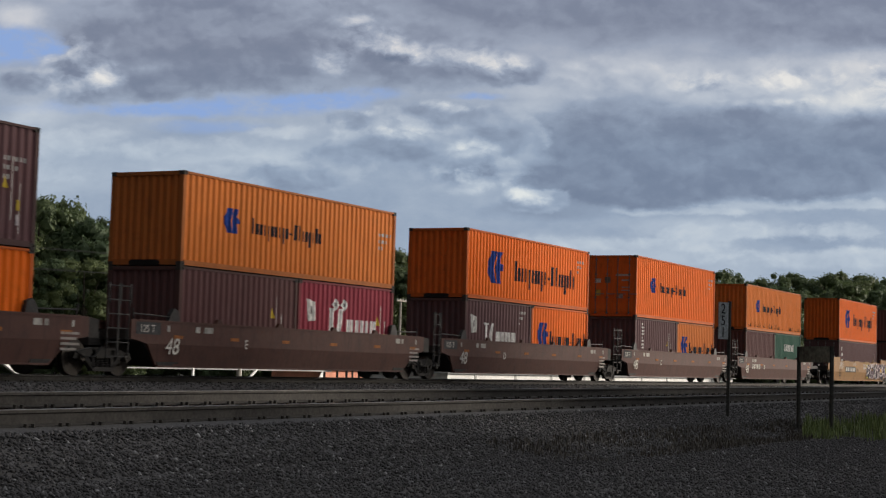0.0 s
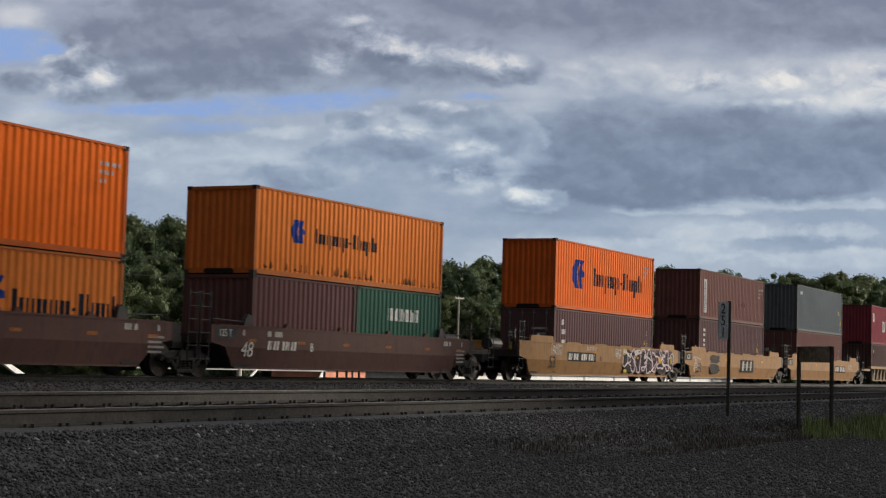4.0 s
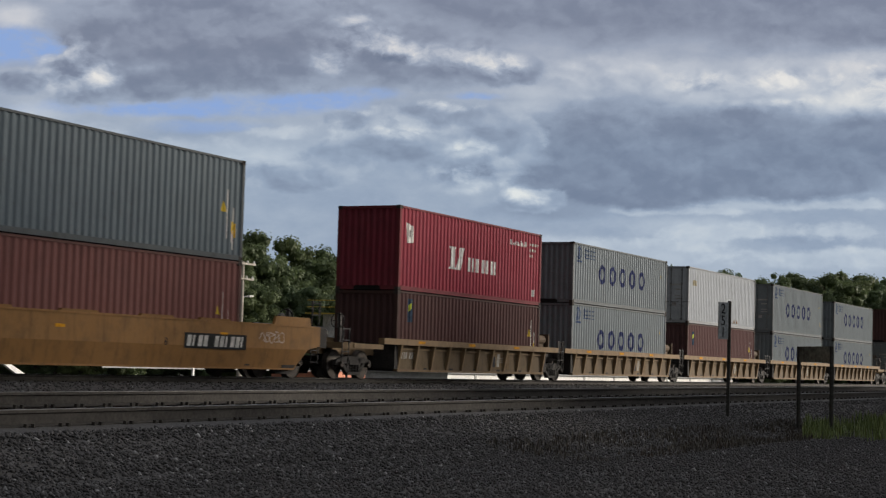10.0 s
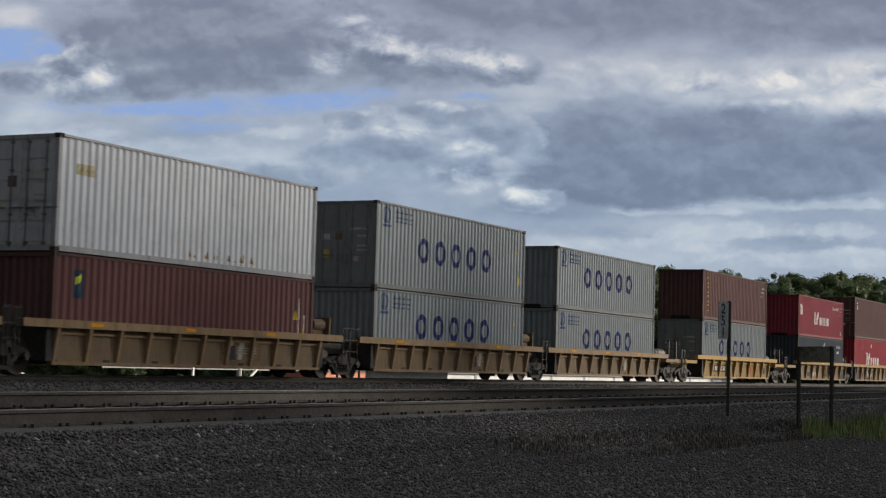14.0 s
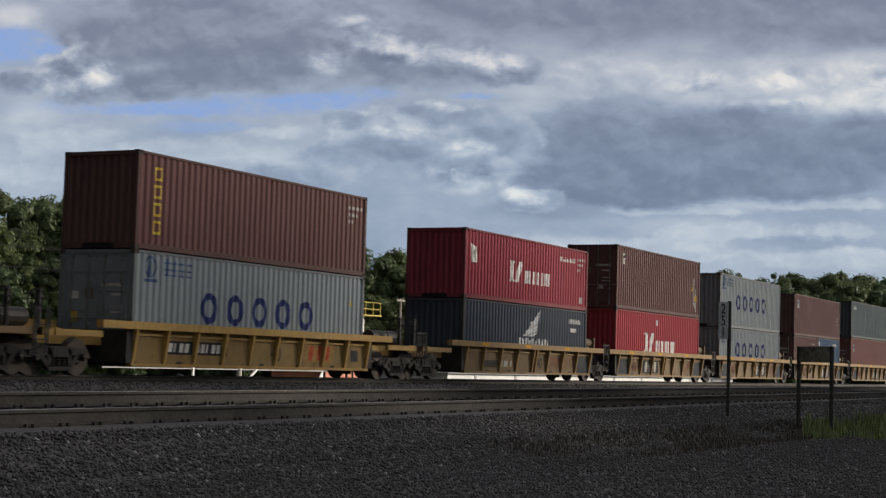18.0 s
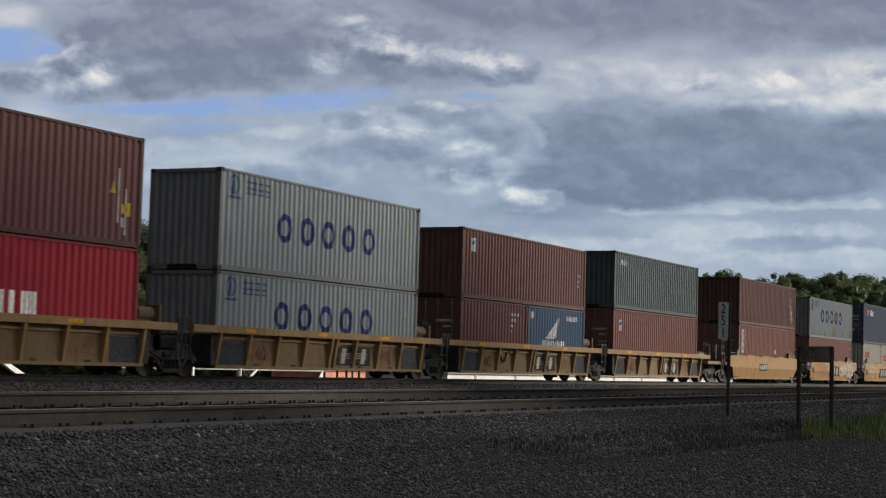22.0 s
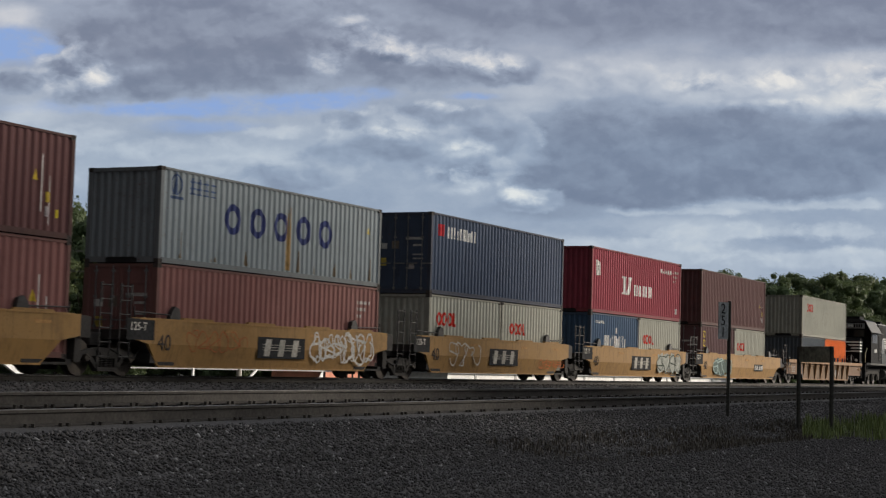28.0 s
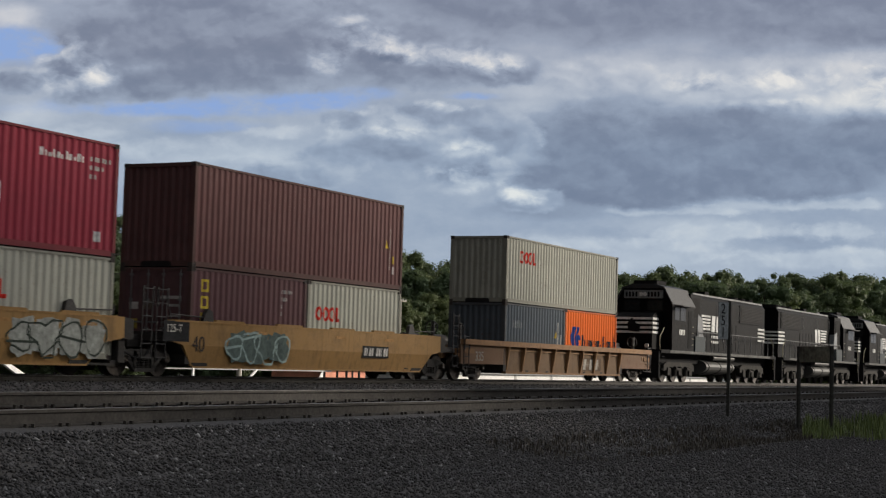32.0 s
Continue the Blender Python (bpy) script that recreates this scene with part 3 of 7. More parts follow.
def smooth_plates(hl, hr, top, mat):
    """Side of a smooth well car: upright upper plate, lower plate drawn in, ends cut away over the bogies; sill and top rim."""
    a, b = -hl, hr
    up = Shape().prism([(a, 0.98), (a + 0.7, 0.86), (b - 0.7, 0.86), (b, 0.98), (b, top), (a, top)], -1.46, -1.38)
    low = Shape()
    lo0, lo1 = a + 0.7, b - 0.7
    for x, z, y in ((lo0, 0.86, -1.46), (lo1, 0.86, -1.46), (lo1 - 0.55, 0.30, -1.34), (lo0 + 0.55, 0.30, -1.34)):
        low.v += [(x, y, z), (x, y + 0.08, z)]
    low.f += [[0, 2, 4, 6], [1, 7, 5, 3], [6, 4, 5, 7], [0, 6, 7, 1], [2, 3, 5, 4], [0, 1, 3, 2]]
    sill = Shape().box(a + 1.3, b - 1.3, -1.36, -1.20, 0.25, 0.30)
    rim = Shape().box(a + 0.3, b - 0.3, -1.48, -1.30, top - 0.04, top + 0.012)
    return [(n, s.mesh(n, mat)) for n, s in (("upper_plate", up), ("lower_plate", low), ("sill", sill), ("top_rim", rim))]


def bay_mesh(half):
    """Dark inner bulkhead over a bogie."""
    p = [(half + 0.1, 0.95), (half - 0.55, 0.9), (half - 1.35, 0.3), (half - 2.0, 0.3), (half - 2.0, 1.2), (half + 0.1, 1.2)]
    return Shape().prism(p, -1.36, 1.36).mesh("bulkhead", CAST)


def brake_wheel_mesh():
    """Thin hand wheel with four spokes."""
    s = Shape()
    pts = [(-0.14, -0.85 + 0.24 * math.cos(k * math.pi / 7), 1.85 + 0.24 * math.sin(k * math.pi / 7)) for k in range(15)]
    s.path(pts, 0.02)
    for k in (0, 3.5, 7, 10.5):
        s.tube((-0.14, -0.85, 1.85), (-0.14, -0.85 + 0.24 * math.cos(k * math.pi / 7), 1.85 + 0.24 * math.sin(k * math.pi / 7)), 0.014, 6)
    return s.mesh("brake_wheel", STEEL_DARK)


def well_car(s0, half, top, color, label, left="joint", right="joint", ribbed=False, length=12.192, gap=3.0, right_half=None, raised=0.0, group="articulated well cars", lad=2.35, rust=0.35, ribs=10, r=0.46):
    """One unit: its middle stands at s0 on the train. joint: shares a bogie with its neighbour; end: has a coupler and its own bogie."""
    mat = paint(color, rust, 0.3, 0.6, 0.7)
    trim = paint(tuple(c * 0.85 for c in color), rust, 0.2, 0.6, 0.5)
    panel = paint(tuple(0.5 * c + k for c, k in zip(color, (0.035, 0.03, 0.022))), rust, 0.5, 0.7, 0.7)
    half_r = right_half or half
    car = on_train("well_car", s0, 0.0, label, "rail car", group)
    key = (half, half_r, top, color, ribbed, length)
    floor = Shape().box(-length / 2 - 0.1, length / 2 + 0.1, -1.3, 1.3, 0.27, 0.33)
    for i in range(7):
        x = -length / 2 + length * i / 6
        floor.box(x - 0.12, x + 0.12, -1.3, 1.3, 0.33, 0.405)
    part("well_floor", cached(("wf", *key), lambda: floor.mesh("well_floor", CAST)), car)
    if ribbed:
        h2 = half
        def chord():
            return Shape().box(-h2, h2, -1.50, -1.28, top - 0.2, top).mesh("top_chord", mat)
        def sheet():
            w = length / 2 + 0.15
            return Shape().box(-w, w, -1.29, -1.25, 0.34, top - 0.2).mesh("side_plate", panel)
        def bottom():
            w = length / 2 + 0.15
            return Shape().box(-w, w, -1.37, -1.2, 0.26, 0.34).mesh("bottom_sill", trim)
        def ledge():
            w = length / 2 + 0.15
            return Shape().box(-w, w, -1.35, -1.29, top - 0.36, top - 0.31).mesh("ledge", mat)
        def rib():
            return Shape().prism([(-1.29, 0.34), (-1.35, 0.34), (-1.49, top - 0.2), (-1.29, top - 0.2)], -0.05, 0.05, "x").mesh("rib", mat)
        for turn in (0, 180):
            part("top_chord", cached(("chord", *key), chord), car, at=pose(0, 0, 0, 0, 0, turn))
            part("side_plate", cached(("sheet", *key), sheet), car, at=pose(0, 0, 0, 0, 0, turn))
            part("bottom_sill", cached(("bsill", *key), bottom), car, at=pose(0, 0, 0, 0, 0, turn))
            part("ledge", cached(("ledge", *key), ledge), car, at=pose(0, 0, 0, 0, 0, turn))
            rm = cached(("rib", *key), rib)
            w = length / 2 + 0.05
            for i in range(ribs + 1):
                part("rib", rm, car, at=pose(0, 0, 0, 0, 0, turn) @ pose(-w + 2 * w * i / ribs, 0, 0))
    else:
        for turn in (0, 180):
            hl, hr = (half, half_r) if turn == 0 else (half_r, half)
            for n, me in cached(("plate", turn, *key), lambda: smooth_plates(hl, hr, top, mat)):
                part(n, me, car, at=pose(0, 0, 0, 0, 0, turn))
        part("end_panel", cached(("endp", *key), lambda: Shape().prism([(half_r + 0.002, 0.95), (half_r + 0.4, 0.95), (half_r + 0.4, top - 0.05), (half_r + 0.002, top - 0.01)], -1.45, -1.38).mesh("end_panel", CAST)), car, "blackened end panel")
        if raised:
            for x0, x1 in ((-half + 1.1, -half + 3.5), (half_r - 2.6, half_r - 0.5)):
                part("corner_guide", cached(("cg", x0, x1, top, color), lambda: Shape().prism([(x0, top), (x1, top), (x1 - 0.1, top + raised), (x0 + 0.1, top + raised)], -1.44, -1.36).mesh("corner_guide", mat)), car)
        for i, x in enumerate((-0.36, -0.1, 0.16, 0.38)):
            part("container_guide", cached(("guide", color), lambda: Shape().prism([(-0.75, 0), (0.75, 0), (0.68, 0.07), (-0.68, 0.07)] if color[0] > 0.2 else [(-0.16, 0), (0.16, 0), (0.05, 0.13), (-0.08, 0.13)], -0.05, 0.05).mesh("container_guide", trim)), car, at=pose(x * length, -1.36, top))
        for turn, hh in ((0, half_r), (180, half)):
            part("bulkhead", cached(("bay", hh), lambda: bay_mesh(hh)), car, at=pose(0, 0, 0, 0, 0, turn))
    for x, kind in ((-1, left), (1, right)):
        e = length / 2 + 0.12
        hx = half if x < 0 else half_r
        edge = hx + (0.55 if kind == "joint" else 0.0)
        out = edge if kind == "joint" else length / 2 + 4.1
        def platform(x=x, out=out, kind=kind, e=e, hx=hx):
            s = Shape()
            a, b = sorted((x * e, x * out))
            s.box(a, b, -0.55, 0.55, 0.78, 1.12)
            if kind == "end":
                p, q = sorted((x * (out - 1.1), x * (out - 0.2)))
                s.box(p, q, -1.38, 1.38, 0.98, 1.16)
                p, q = sorted((x * (hx - 0.1), x * (out - 0.9)))
                s.box(p, q, -1.42, -1.30, 0.98, 1.14).box(p, q, 1.30, 1.42, 0.98, 1.14)
                p, q = sorted((x * out, x * (out + 0.55)))
                s.box(p, q, -0.14, 0.14, 0.75, 0.98).box(*sorted((x * (out + 0.35), x * (out + 0.62))), -0.2, 0.16, 0.68, 1.0)
            return s.mesh("end_platform", trim if kind == "end" and ribbed else CAST)
        part("end_platform", cached(("pf", *key, x, kind), platform), car)
        part("end_bulkhead", cached(("eb", length), lambda: Shape().box(0, 0.25, -1.36, 1.36, 0.35, 1.2).mesh("end_bulkhead", CAST)), car, at=pose(x * e - (0.25 if x < 0 else 0), 0, 0))
        if ribbed:
            lad = 1.62
            if kind == "joint" and x > 0:
                part("brake_cylinder", cached("joint_cylinder", lambda: Shape().tube((-0.35, -0.95, 1.66), (0.3, -0.95, 1.66), 0.19, 14).tube((0.3, -0.95, 1.66), (0.5, -0.95, 1.66), 0.06, 8).mesh("brake_cylinder", plain("dusty_cylinder", (0.10, 0.07, 0.045), 0.8))), car, "dusty brake cylinder", at=pose(length / 2 + 0.55, 0, 0))
                part("cylinder_stand", cached("cyl_stand", lambda: Shape().box(-0.3, 0.3, -1.05, -0.85, 1.1, 1.5).box(0.42, 0.52, -1.2, -0.7, 1.1, 1.9).mesh("cylinder_stand", plain("dusty_cylinder", (0.10, 0.07, 0.045), 0.8))), car, at=pose(length / 2 + 0.55, 0, 0))
        lm = cached(("ladder", lad, color), lambda: ladder_mesh(lad, STEEL_DARK))
        lx = (hx + (0.08 if ribbed or x < 0 else 0.75)) if kind == "joint" else (length / 2 + 3.6)
        part("ladder", lm, car, at=pose(x * lx - (0.42 if x < 0 else 0), -1.44, 0))
        def hand():
            s = Shape().tube((-0.9, 0, 0.16), (0.9, 0, 0.12), 0.022, 6).tube((-0.85, 0, 0), (-0.9, 0, 0.3), 0.022, 6)
            s.prism([(0.6, 0), (1.1, 0), (1.02, 0.3), (0.82, 0.36), (0.68, 0.2)], -0.06, 0.06)
            return s.mesh("cross_walk_rail", STEEL_DARK)
        if not ribbed:
            part("cross_walk_rail", cached("hand", hand), car, at=Matrix.Translation((x * (hx - 1.15), -1.3, top)) @ pose(0, 0, 0, 0, 0, 0 if x < 0 else 180))
        if kind == "end":
            bogie(car, x * (length / 2 + 2.6), r)
            at = pose(x * (length / 2 + 3.2), 0, 0)
            part("brake_stand", cached("stand", lambda: Shape().box(-0.05, 0.05, -0.9, -0.8, 1.1, 2.1).mesh("brake_stand", STEEL_DARK)), car, at=at)
            part("brake_wheel", cached("bwheel", brake_wheel_mesh), car, at=at)
            part("air_reservoir", cached("resv", lambda: Shape().tube((-0.5, 0.1, 1.42), (0.5, 0.1, 1.42), 0.24, 12).mesh("air_reservoir", STEEL_DARK)), car, at=at)
    if left == "joint":
        bogie(car, -(length / 2 + gap), r)
    part("air_hose", cached(("hose", half), lambda: Shape().path([(half - 0.9, -1.2, 0.7), (half - 0.4, -1.25, 0.5), (half + 0.1, -1.2, 0.48), (half + 0.5, -1.1, 0.75)], 0.025).mesh("air_hose", RUBBER)), car)
    return car


# ---- sky backdrop ----
def cloud_material(x0, x1):
    """Banks of cloud for the strip of sky from x0 to x1, in 1/1000 of the view's width."""
    m = bpy.data.materials.new("cloudy_sky")
    m.use_nodes = True
    nt = m.node_tree
    nt.nodes.clear()
    tc = nt.nodes.new("ShaderNodeTexCoord").outputs["UV"]

    def constant(v):
        n = nt.nodes.new("ShaderNodeValue")
        n.outputs[0].default_value = v
        return n.outputs[0]

    def ellipses(items, vec):
        """Weighted soft sum of ellipses (x, y, half width, half height, weight), in 1/1000 of the picture's width."""
        total = constant(0.0)
        for x, y, rx, ry, w in items:
            if x + 1.4 * rx < x0 or x - 1.4 * rx > x1:
                continue
            mp = nt.nodes.new("ShaderNodeMapping")
            mp.vector_type = "POINT"
            mp.inputs["Location"].default_value = (-x / rx, -y / ry, 0)
            mp.inputs["Scale"].default_value = (1000 / rx, 1000 / ry, 0)
            nt.links.new(vec, mp.inputs["Vector"])
            ln = nt.nodes.new("ShaderNodeVectorMath")
            ln.operation = "LENGTH"
            nt.links.new(mp.outputs["Vector"], ln.inputs[0])
            v = ramp_of(nt, ln.outputs["Value"], 1.3, 0.25, 0, w)
            v.node.interpolation_type = "SMOOTHSTEP"
            total = math_of(nt, "ADD", total, v)
        return total

    def shifted(vec, dx, dy, sx=1.0, sy=1.0):
        mp = nt.nodes.new("ShaderNodeMapping")
        mp.inputs["Location"].default_value, mp.inputs["Scale"].default_value = (dx, dy, 0), (sx, sy, 1)
        nt.links.new(vec, mp.inputs["Vector"])
        return mp.outputs["Vector"]

    def warp(vec, scale, ax, ay, rough):
        wn = nt.nodes.new("ShaderNodeTexNoise")
        wn.inputs["Scale"].default_value, wn.inputs["Detail"].default_value, wn.inputs["Roughness"].default_value = scale, 6, rough
        nt.links.new(shifted(vec, 0, 0, 1.0, 1.5), wn.inputs["Vector"])
        off = nt.nodes.new("ShaderNodeVectorMath")
        off.operation = "MULTIPLY_ADD"
        nt.links.new(wn.outputs["Color"], off.inputs[0])
        off.inputs[1].default_value, off.inputs[2].default_value = (ax, ay, 0), (-ax / 2, -ay / 2, 0)
        add = nt.nodes.new("ShaderNodeVectorMath")
        add.operation = "ADD"
        nt.links.new(vec, add.inputs[0])
        nt.links.new(off.outputs["Vector"], add.inputs[1])
        return add.outputs["Vector"]

    def puffs(vec):
        v = nt.nodes.new("ShaderNodeTexVoronoi")
        v.feature = "SMOOTH_F1"
        v.inputs["Scale"].default_value, v.inputs["Detail"].default_value = 13.0, 3.0
        v.inputs["Roughness"].default_value, v.inputs["Smoothness"].default_value = 0.55, 0.6
        nt.links.new(shifted(vec, 0, 0, 1.0, 1.45), v.inputs["Vector"])
        return v.outputs["Distance"]

    def bank(items):
        """Thickness of a bank of cloud: the smooth union of ellipses (x, y, half width, half height), 1 at their middles, 0 at their rims."""
        total = constant(-1.0)
        for x, y, rx, ry in items:
            if x + 1.6 * rx < x0 or x - 1.6 * rx > x1:
                continue
            mp = nt.nodes.new("ShaderNodeMapping")
            mp.inputs["Location"].default_value = (-x / rx, -y / ry, 0)
            mp.inputs["Scale"].default_value = (1000 / rx, 1000 / ry, 0)
            nt.links.new(warped, mp.inputs["Vector"])
            ln = nt.nodes.new("ShaderNodeVectorMath")
            ln.operation = "LENGTH"
            nt.links.new(mp.outputs["Vector"], ln.inputs[0])
            v = math_of(nt, "SUBTRACT", 1.0, ln.outputs["Value"])
            total = math_of(nt, "SMOOTH_MAX", total, v)
            total.node.inputs[2].default_value = 0.2
        return total

    warped = warp(tc, 22.0, 0.030, 0.018, 0.62)
    curl = warp(tc, 18.0, 0.04, 0.025, 0.6)
    big = noise_of(nt, shifted(tc, 0, 0, 1.0, 1.8), 6.0, 8, 0.5)
    mid = noise_of(nt, shifted(tc, 3, 1, 1.0, 1.8), 20.0, 9, 0.6)
    fluff = noise_of(nt, shifted(curl, 7, 4, 1.0, 1.5), 11.0, 10, 0.6)
    # relief of the billows: lighter where they face up and towards the sun
    relief = math_of(nt, "SUBTRACT", puffs(shifted(curl, 0.005, -0.010)), puffs(curl))
    soft = math_of(nt, "SUBTRACT", noise_of(nt, shifted(curl, 7, 4, 1.0, 1.5), 11.0, 10, 0.6), noise_of(nt, shifted(curl, 7.012, 3.985, 1.0, 1.5), 11.0, 10, 0.6))
    leaden = ellipses([(640, 16, 230, 34, -.14), (870, 24, 200, 30, -.12), (470, 20, 40, 32, -.12), (450, 90, 80, 13, -.06), (893, 268, 95, 16, -.07), (940, 284, 50, 8, -.08), (612, 239, 100, 11, -.12)], warped)
    bright = ellipses([(702, 80, 80, 22, .16), (778, 89, 58, 22, .26), (880, 86, 60, 24, .28), (985, 90, 60, 40, .40), (829, 115, 100, 16, .20), (925, 115, 76, 19, .22), (638, 102, 70, 13, .16), (612, 121, 45, 10, .13),
                       (775, 236, 55, 6, .30), (893, 231, 110, 7, .16), (957, 220, 38, 5, .24), (720, 239, 32, 5, .22), (797, 255, 130, 10, .10), (893, 300, 190, 30, .10), (638, 290, 170, 26, .13),
                       (242, 180, 120, 26, .14), (160, 128, 95, 19, .08), (40, 134, 45, 26, .16), (40, 190, 95, 40, .14), (115, 150, 34, 11, .30), (22, 18, 36, 16, .26), (300, 185, 90, 22, .10)], warped)
    lit = ellipses([(408, 28, 30, 17, .16), (434, 48, 27, 18, .38), (460, 61, 32, 13, .26), (376, 70, 26, 15, .36), (488, 61, 38, 14, .22), (536, 67, 38, 18, .34), (574, 75, 30, 16, .36), (395, 45, 50, 32, .12),
                    (117, 84, 26, 18, .46), (70, 77, 58, 26, .22), (96, 105, 50, 19, .12), (90, 50, 30, 16, .18),
                    (485, 115, 28, 10, .34), (520, 120, 28, 9, .32), (408, 121, 26, 9, .28), (383, 147, 38, 14, .14), (535, 166, 30, 12, .26), (525, 195, 45, 13, .28), (598, 224, 30, 10, .28), (560, 212, 60, 16, .10), (470, 140, 60, 12, .10), (985, 92, 55, 36, .26), (880, 88, 45, 15, .22), (795, 92, 42, 16, .20), (860, 118, 60, 8, .16), (925, 118, 40, 10, .16), (445, 150, 40, 8, .16), (570, 182, 24, 9, .16)], warped)
    blue = ellipses([(20, 52, 64, 22, 1), (6, 48, 64, 20, 1), (70, 54, 30, 10, .7), (287, 118, 120, 14, 1), (190, 124, 95, 9, .8), (357, 112, 60, 10, 1), (415, 105, 45, 8, .9), (236, 143, 70, 8, .6), (102, 121, 95, 9, .5), (540, 108, 30, 5, .9)], warped)
    cr = nt.nodes.new("ShaderNodeValToRGB")
    el = cr.color_ramp.elements
    el[0].position, el[0].color = 0.0, (0.15, 0.19, 0.275, 1)
    el[1].position, el[1].color = 1.0, (0.78, 0.77, 0.75, 1)
    for p, col in ((0.22, (0.202, 0.24, 0.328, 1)), (0.46, (0.318, 0.373, 0.475, 1)), (0.7, (0.495, 0.538, 0.61, 1))):
        e = el.new(p)
        e.color = col
    wisp = math_of(nt, "ADD", math_of(nt, "MULTIPLY", ramp_of(nt, big, 0.3, 0.7, -0.5, 0.5), 0.13), math_of(nt, "MULTIPLY", ramp_of(nt, mid, 0.32, 0.68, -0.5, 0.5), 0.09))
    t = math_of(nt, "ADD", math_of(nt, "ADD", wisp, 0.50), math_of(nt, "ADD", leaden, bright))
    gap = math_of(nt, "MULTIPLY", math_of(nt, "MINIMUM", blue, 1.0), ramp_of(nt, mid, 0.74, 0.46))
    gap = math_of(nt, "MULTIPLY", gap, 0.95)

    def lay(under, items, rim, core, deep, ragged, edge, lift):
        """Lays a bank over what is behind it: pale at its thin rim, leaden at its thick core."""
        thick = math_of(nt, "ADD", bank(items), math_of(nt, "MULTIPLY", ramp_of(nt, fluff, 0.25, 0.75, -0.5, 0.5), ragged))
        mask = ramp_of(nt, thick, 0.0, edge)
        mask.node.interpolation_type = "SMOOTHSTEP"
        tone = ramp_of(nt, thick, 0.0, deep, rim, core)
        tone = math_of(nt, "ADD", tone, math_of(nt, "MULTIPLY", lit, ramp_of(nt, fluff, 0.3, 0.65, 0.45, 1.15)))
        tone = math_of(nt, "ADD", tone, math_of(nt, "MULTIPLY", ramp_of(nt, relief, -0.3, 0.3, -0.3, 0.3), ramp_of(nt, lit, 0.0, 0.25, lift * 0.4, lift)))
        tone = math_of(nt, "ADD", tone, math_of(nt, "MULTIPLY", soft, ramp_of(nt, lit, 0.0, 0.25, 0.35, 1.6)))
        tone = math_of(nt, "ADD", tone, math_of(nt, "MULTIPLY", wisp, 0.5))
        n = nt.nodes.new("ShaderNodeMix")
        for k, v in enumerate((mask, under, tone)):
            nt.links.new(v, n.inputs[(0, 2, 3)[k]])
        return n.outputs[0], mask

    # far to near: the long grey bank low on one side, its puffy shoulder, the bank overhead, the near dark cloud
    t, m5 = lay(t, [(700, 88, 100, 26), (800, 96, 110, 28), (920, 96, 110, 36), (1000, 98, 70, 44), (850, 118, 130, 16)], 0.54, 0.64, 0.6, 1.1, 0.6, 0.7)
    t, m6 = lay(t, [(860, 262, 210, 15), (700, 276, 170, 13), (940, 292, 160, 16), (620, 300, 130, 13), (800, 238, 70, 6), (950, 232, 70, 7)], 0.60, 0.70, 0.6, 1.0, 0.5, 0.5)
    t, m7 = lay(t, [(60, 160, 110, 26), (190, 166, 110, 20), (120, 150, 40, 12), (320, 150, 60, 12), (30, 195, 90, 20), (250, 195, 120, 20)], 0.54, 0.66, 0.7, 0.9, 0.5, 0.5)
    t, m1 = lay(t, [(800, 168, 230, 68), (960, 172, 150, 62), (680, 160, 110, 62), (640, 205, 120, 38), (730, 215, 150, 30), (900, 208, 160, 26)], 0.46, 0.25, 0.45, 0.55, 0.55, 0.45)
    t, m2 = lay(t, [(500, 132, 85, 22), (560, 160, 65, 32), (530, 195, 80, 34), (450, 165, 75, 26), (400, 140, 45, 20), (600, 225, 60, 16), (390, 175, 70, 22), (330, 200, 80, 20)], 0.58, 0.41, 0.6, 0.8, 0.34, 0.8)
    t, m3 = lay(t, [(690, 2, 260, 66), (880, 10, 240, 62), (1010, 14, 140, 58), (540, -5, 130, 46)], 0.46, 0.26, 0.5, 0.5, 0.55, 0.4)
    t, m4 = lay(t, [(240, 36, 200, 70), (330, 66, 170, 46), (430, 52, 110, 54), (510, 70, 95, 36), (565, 76, 58, 26), (140, 44, 90, 44), (100, 86, 70, 42), (180, 92, 80, 26), (40, 92, 60, 18)], 0.50, 0.235, 0.55, 0.6, 0.32, 0.65)
    nt.links.new(t, cr.inputs["Fac"])
    cover = None
    for mk in (m1, m2, m3, m4, m7):
        v = math_of(nt, "SUBTRACT", 1.0, mk)
        cover = v if cover is None else math_of(nt, "MULTIPLY", cover, v)
    sep = nt.nodes.new("ShaderNodeSeparateXYZ")
    nt.links.new(tc, sep.inputs["Vector"])
    cool = mix_of(nt, ramp_of(nt, sep.outputs["Y"], 0.05, 0.17), (1.03, 1.0, 0.99), (0.94, 1.0, 1.03))
    toned = mix_of(nt, 1.0, cr.outputs["Color"], cool, "MULTIPLY")
    col = mix_of(nt, math_of(nt, "MULTIPLY", gap, cover), toned, (0.26, 0.39, 0.69))
    em, out = nt.nodes.new("ShaderNodeEmission"), nt.nodes.new("ShaderNodeOutputMaterial")
    nt.links.new(col, em.inputs["Color"])
    em.inputs["Strength"].default_value = 1.0
    nt.links.new(em.outputs["Emission"], out.inputs["Surface"])
    return m


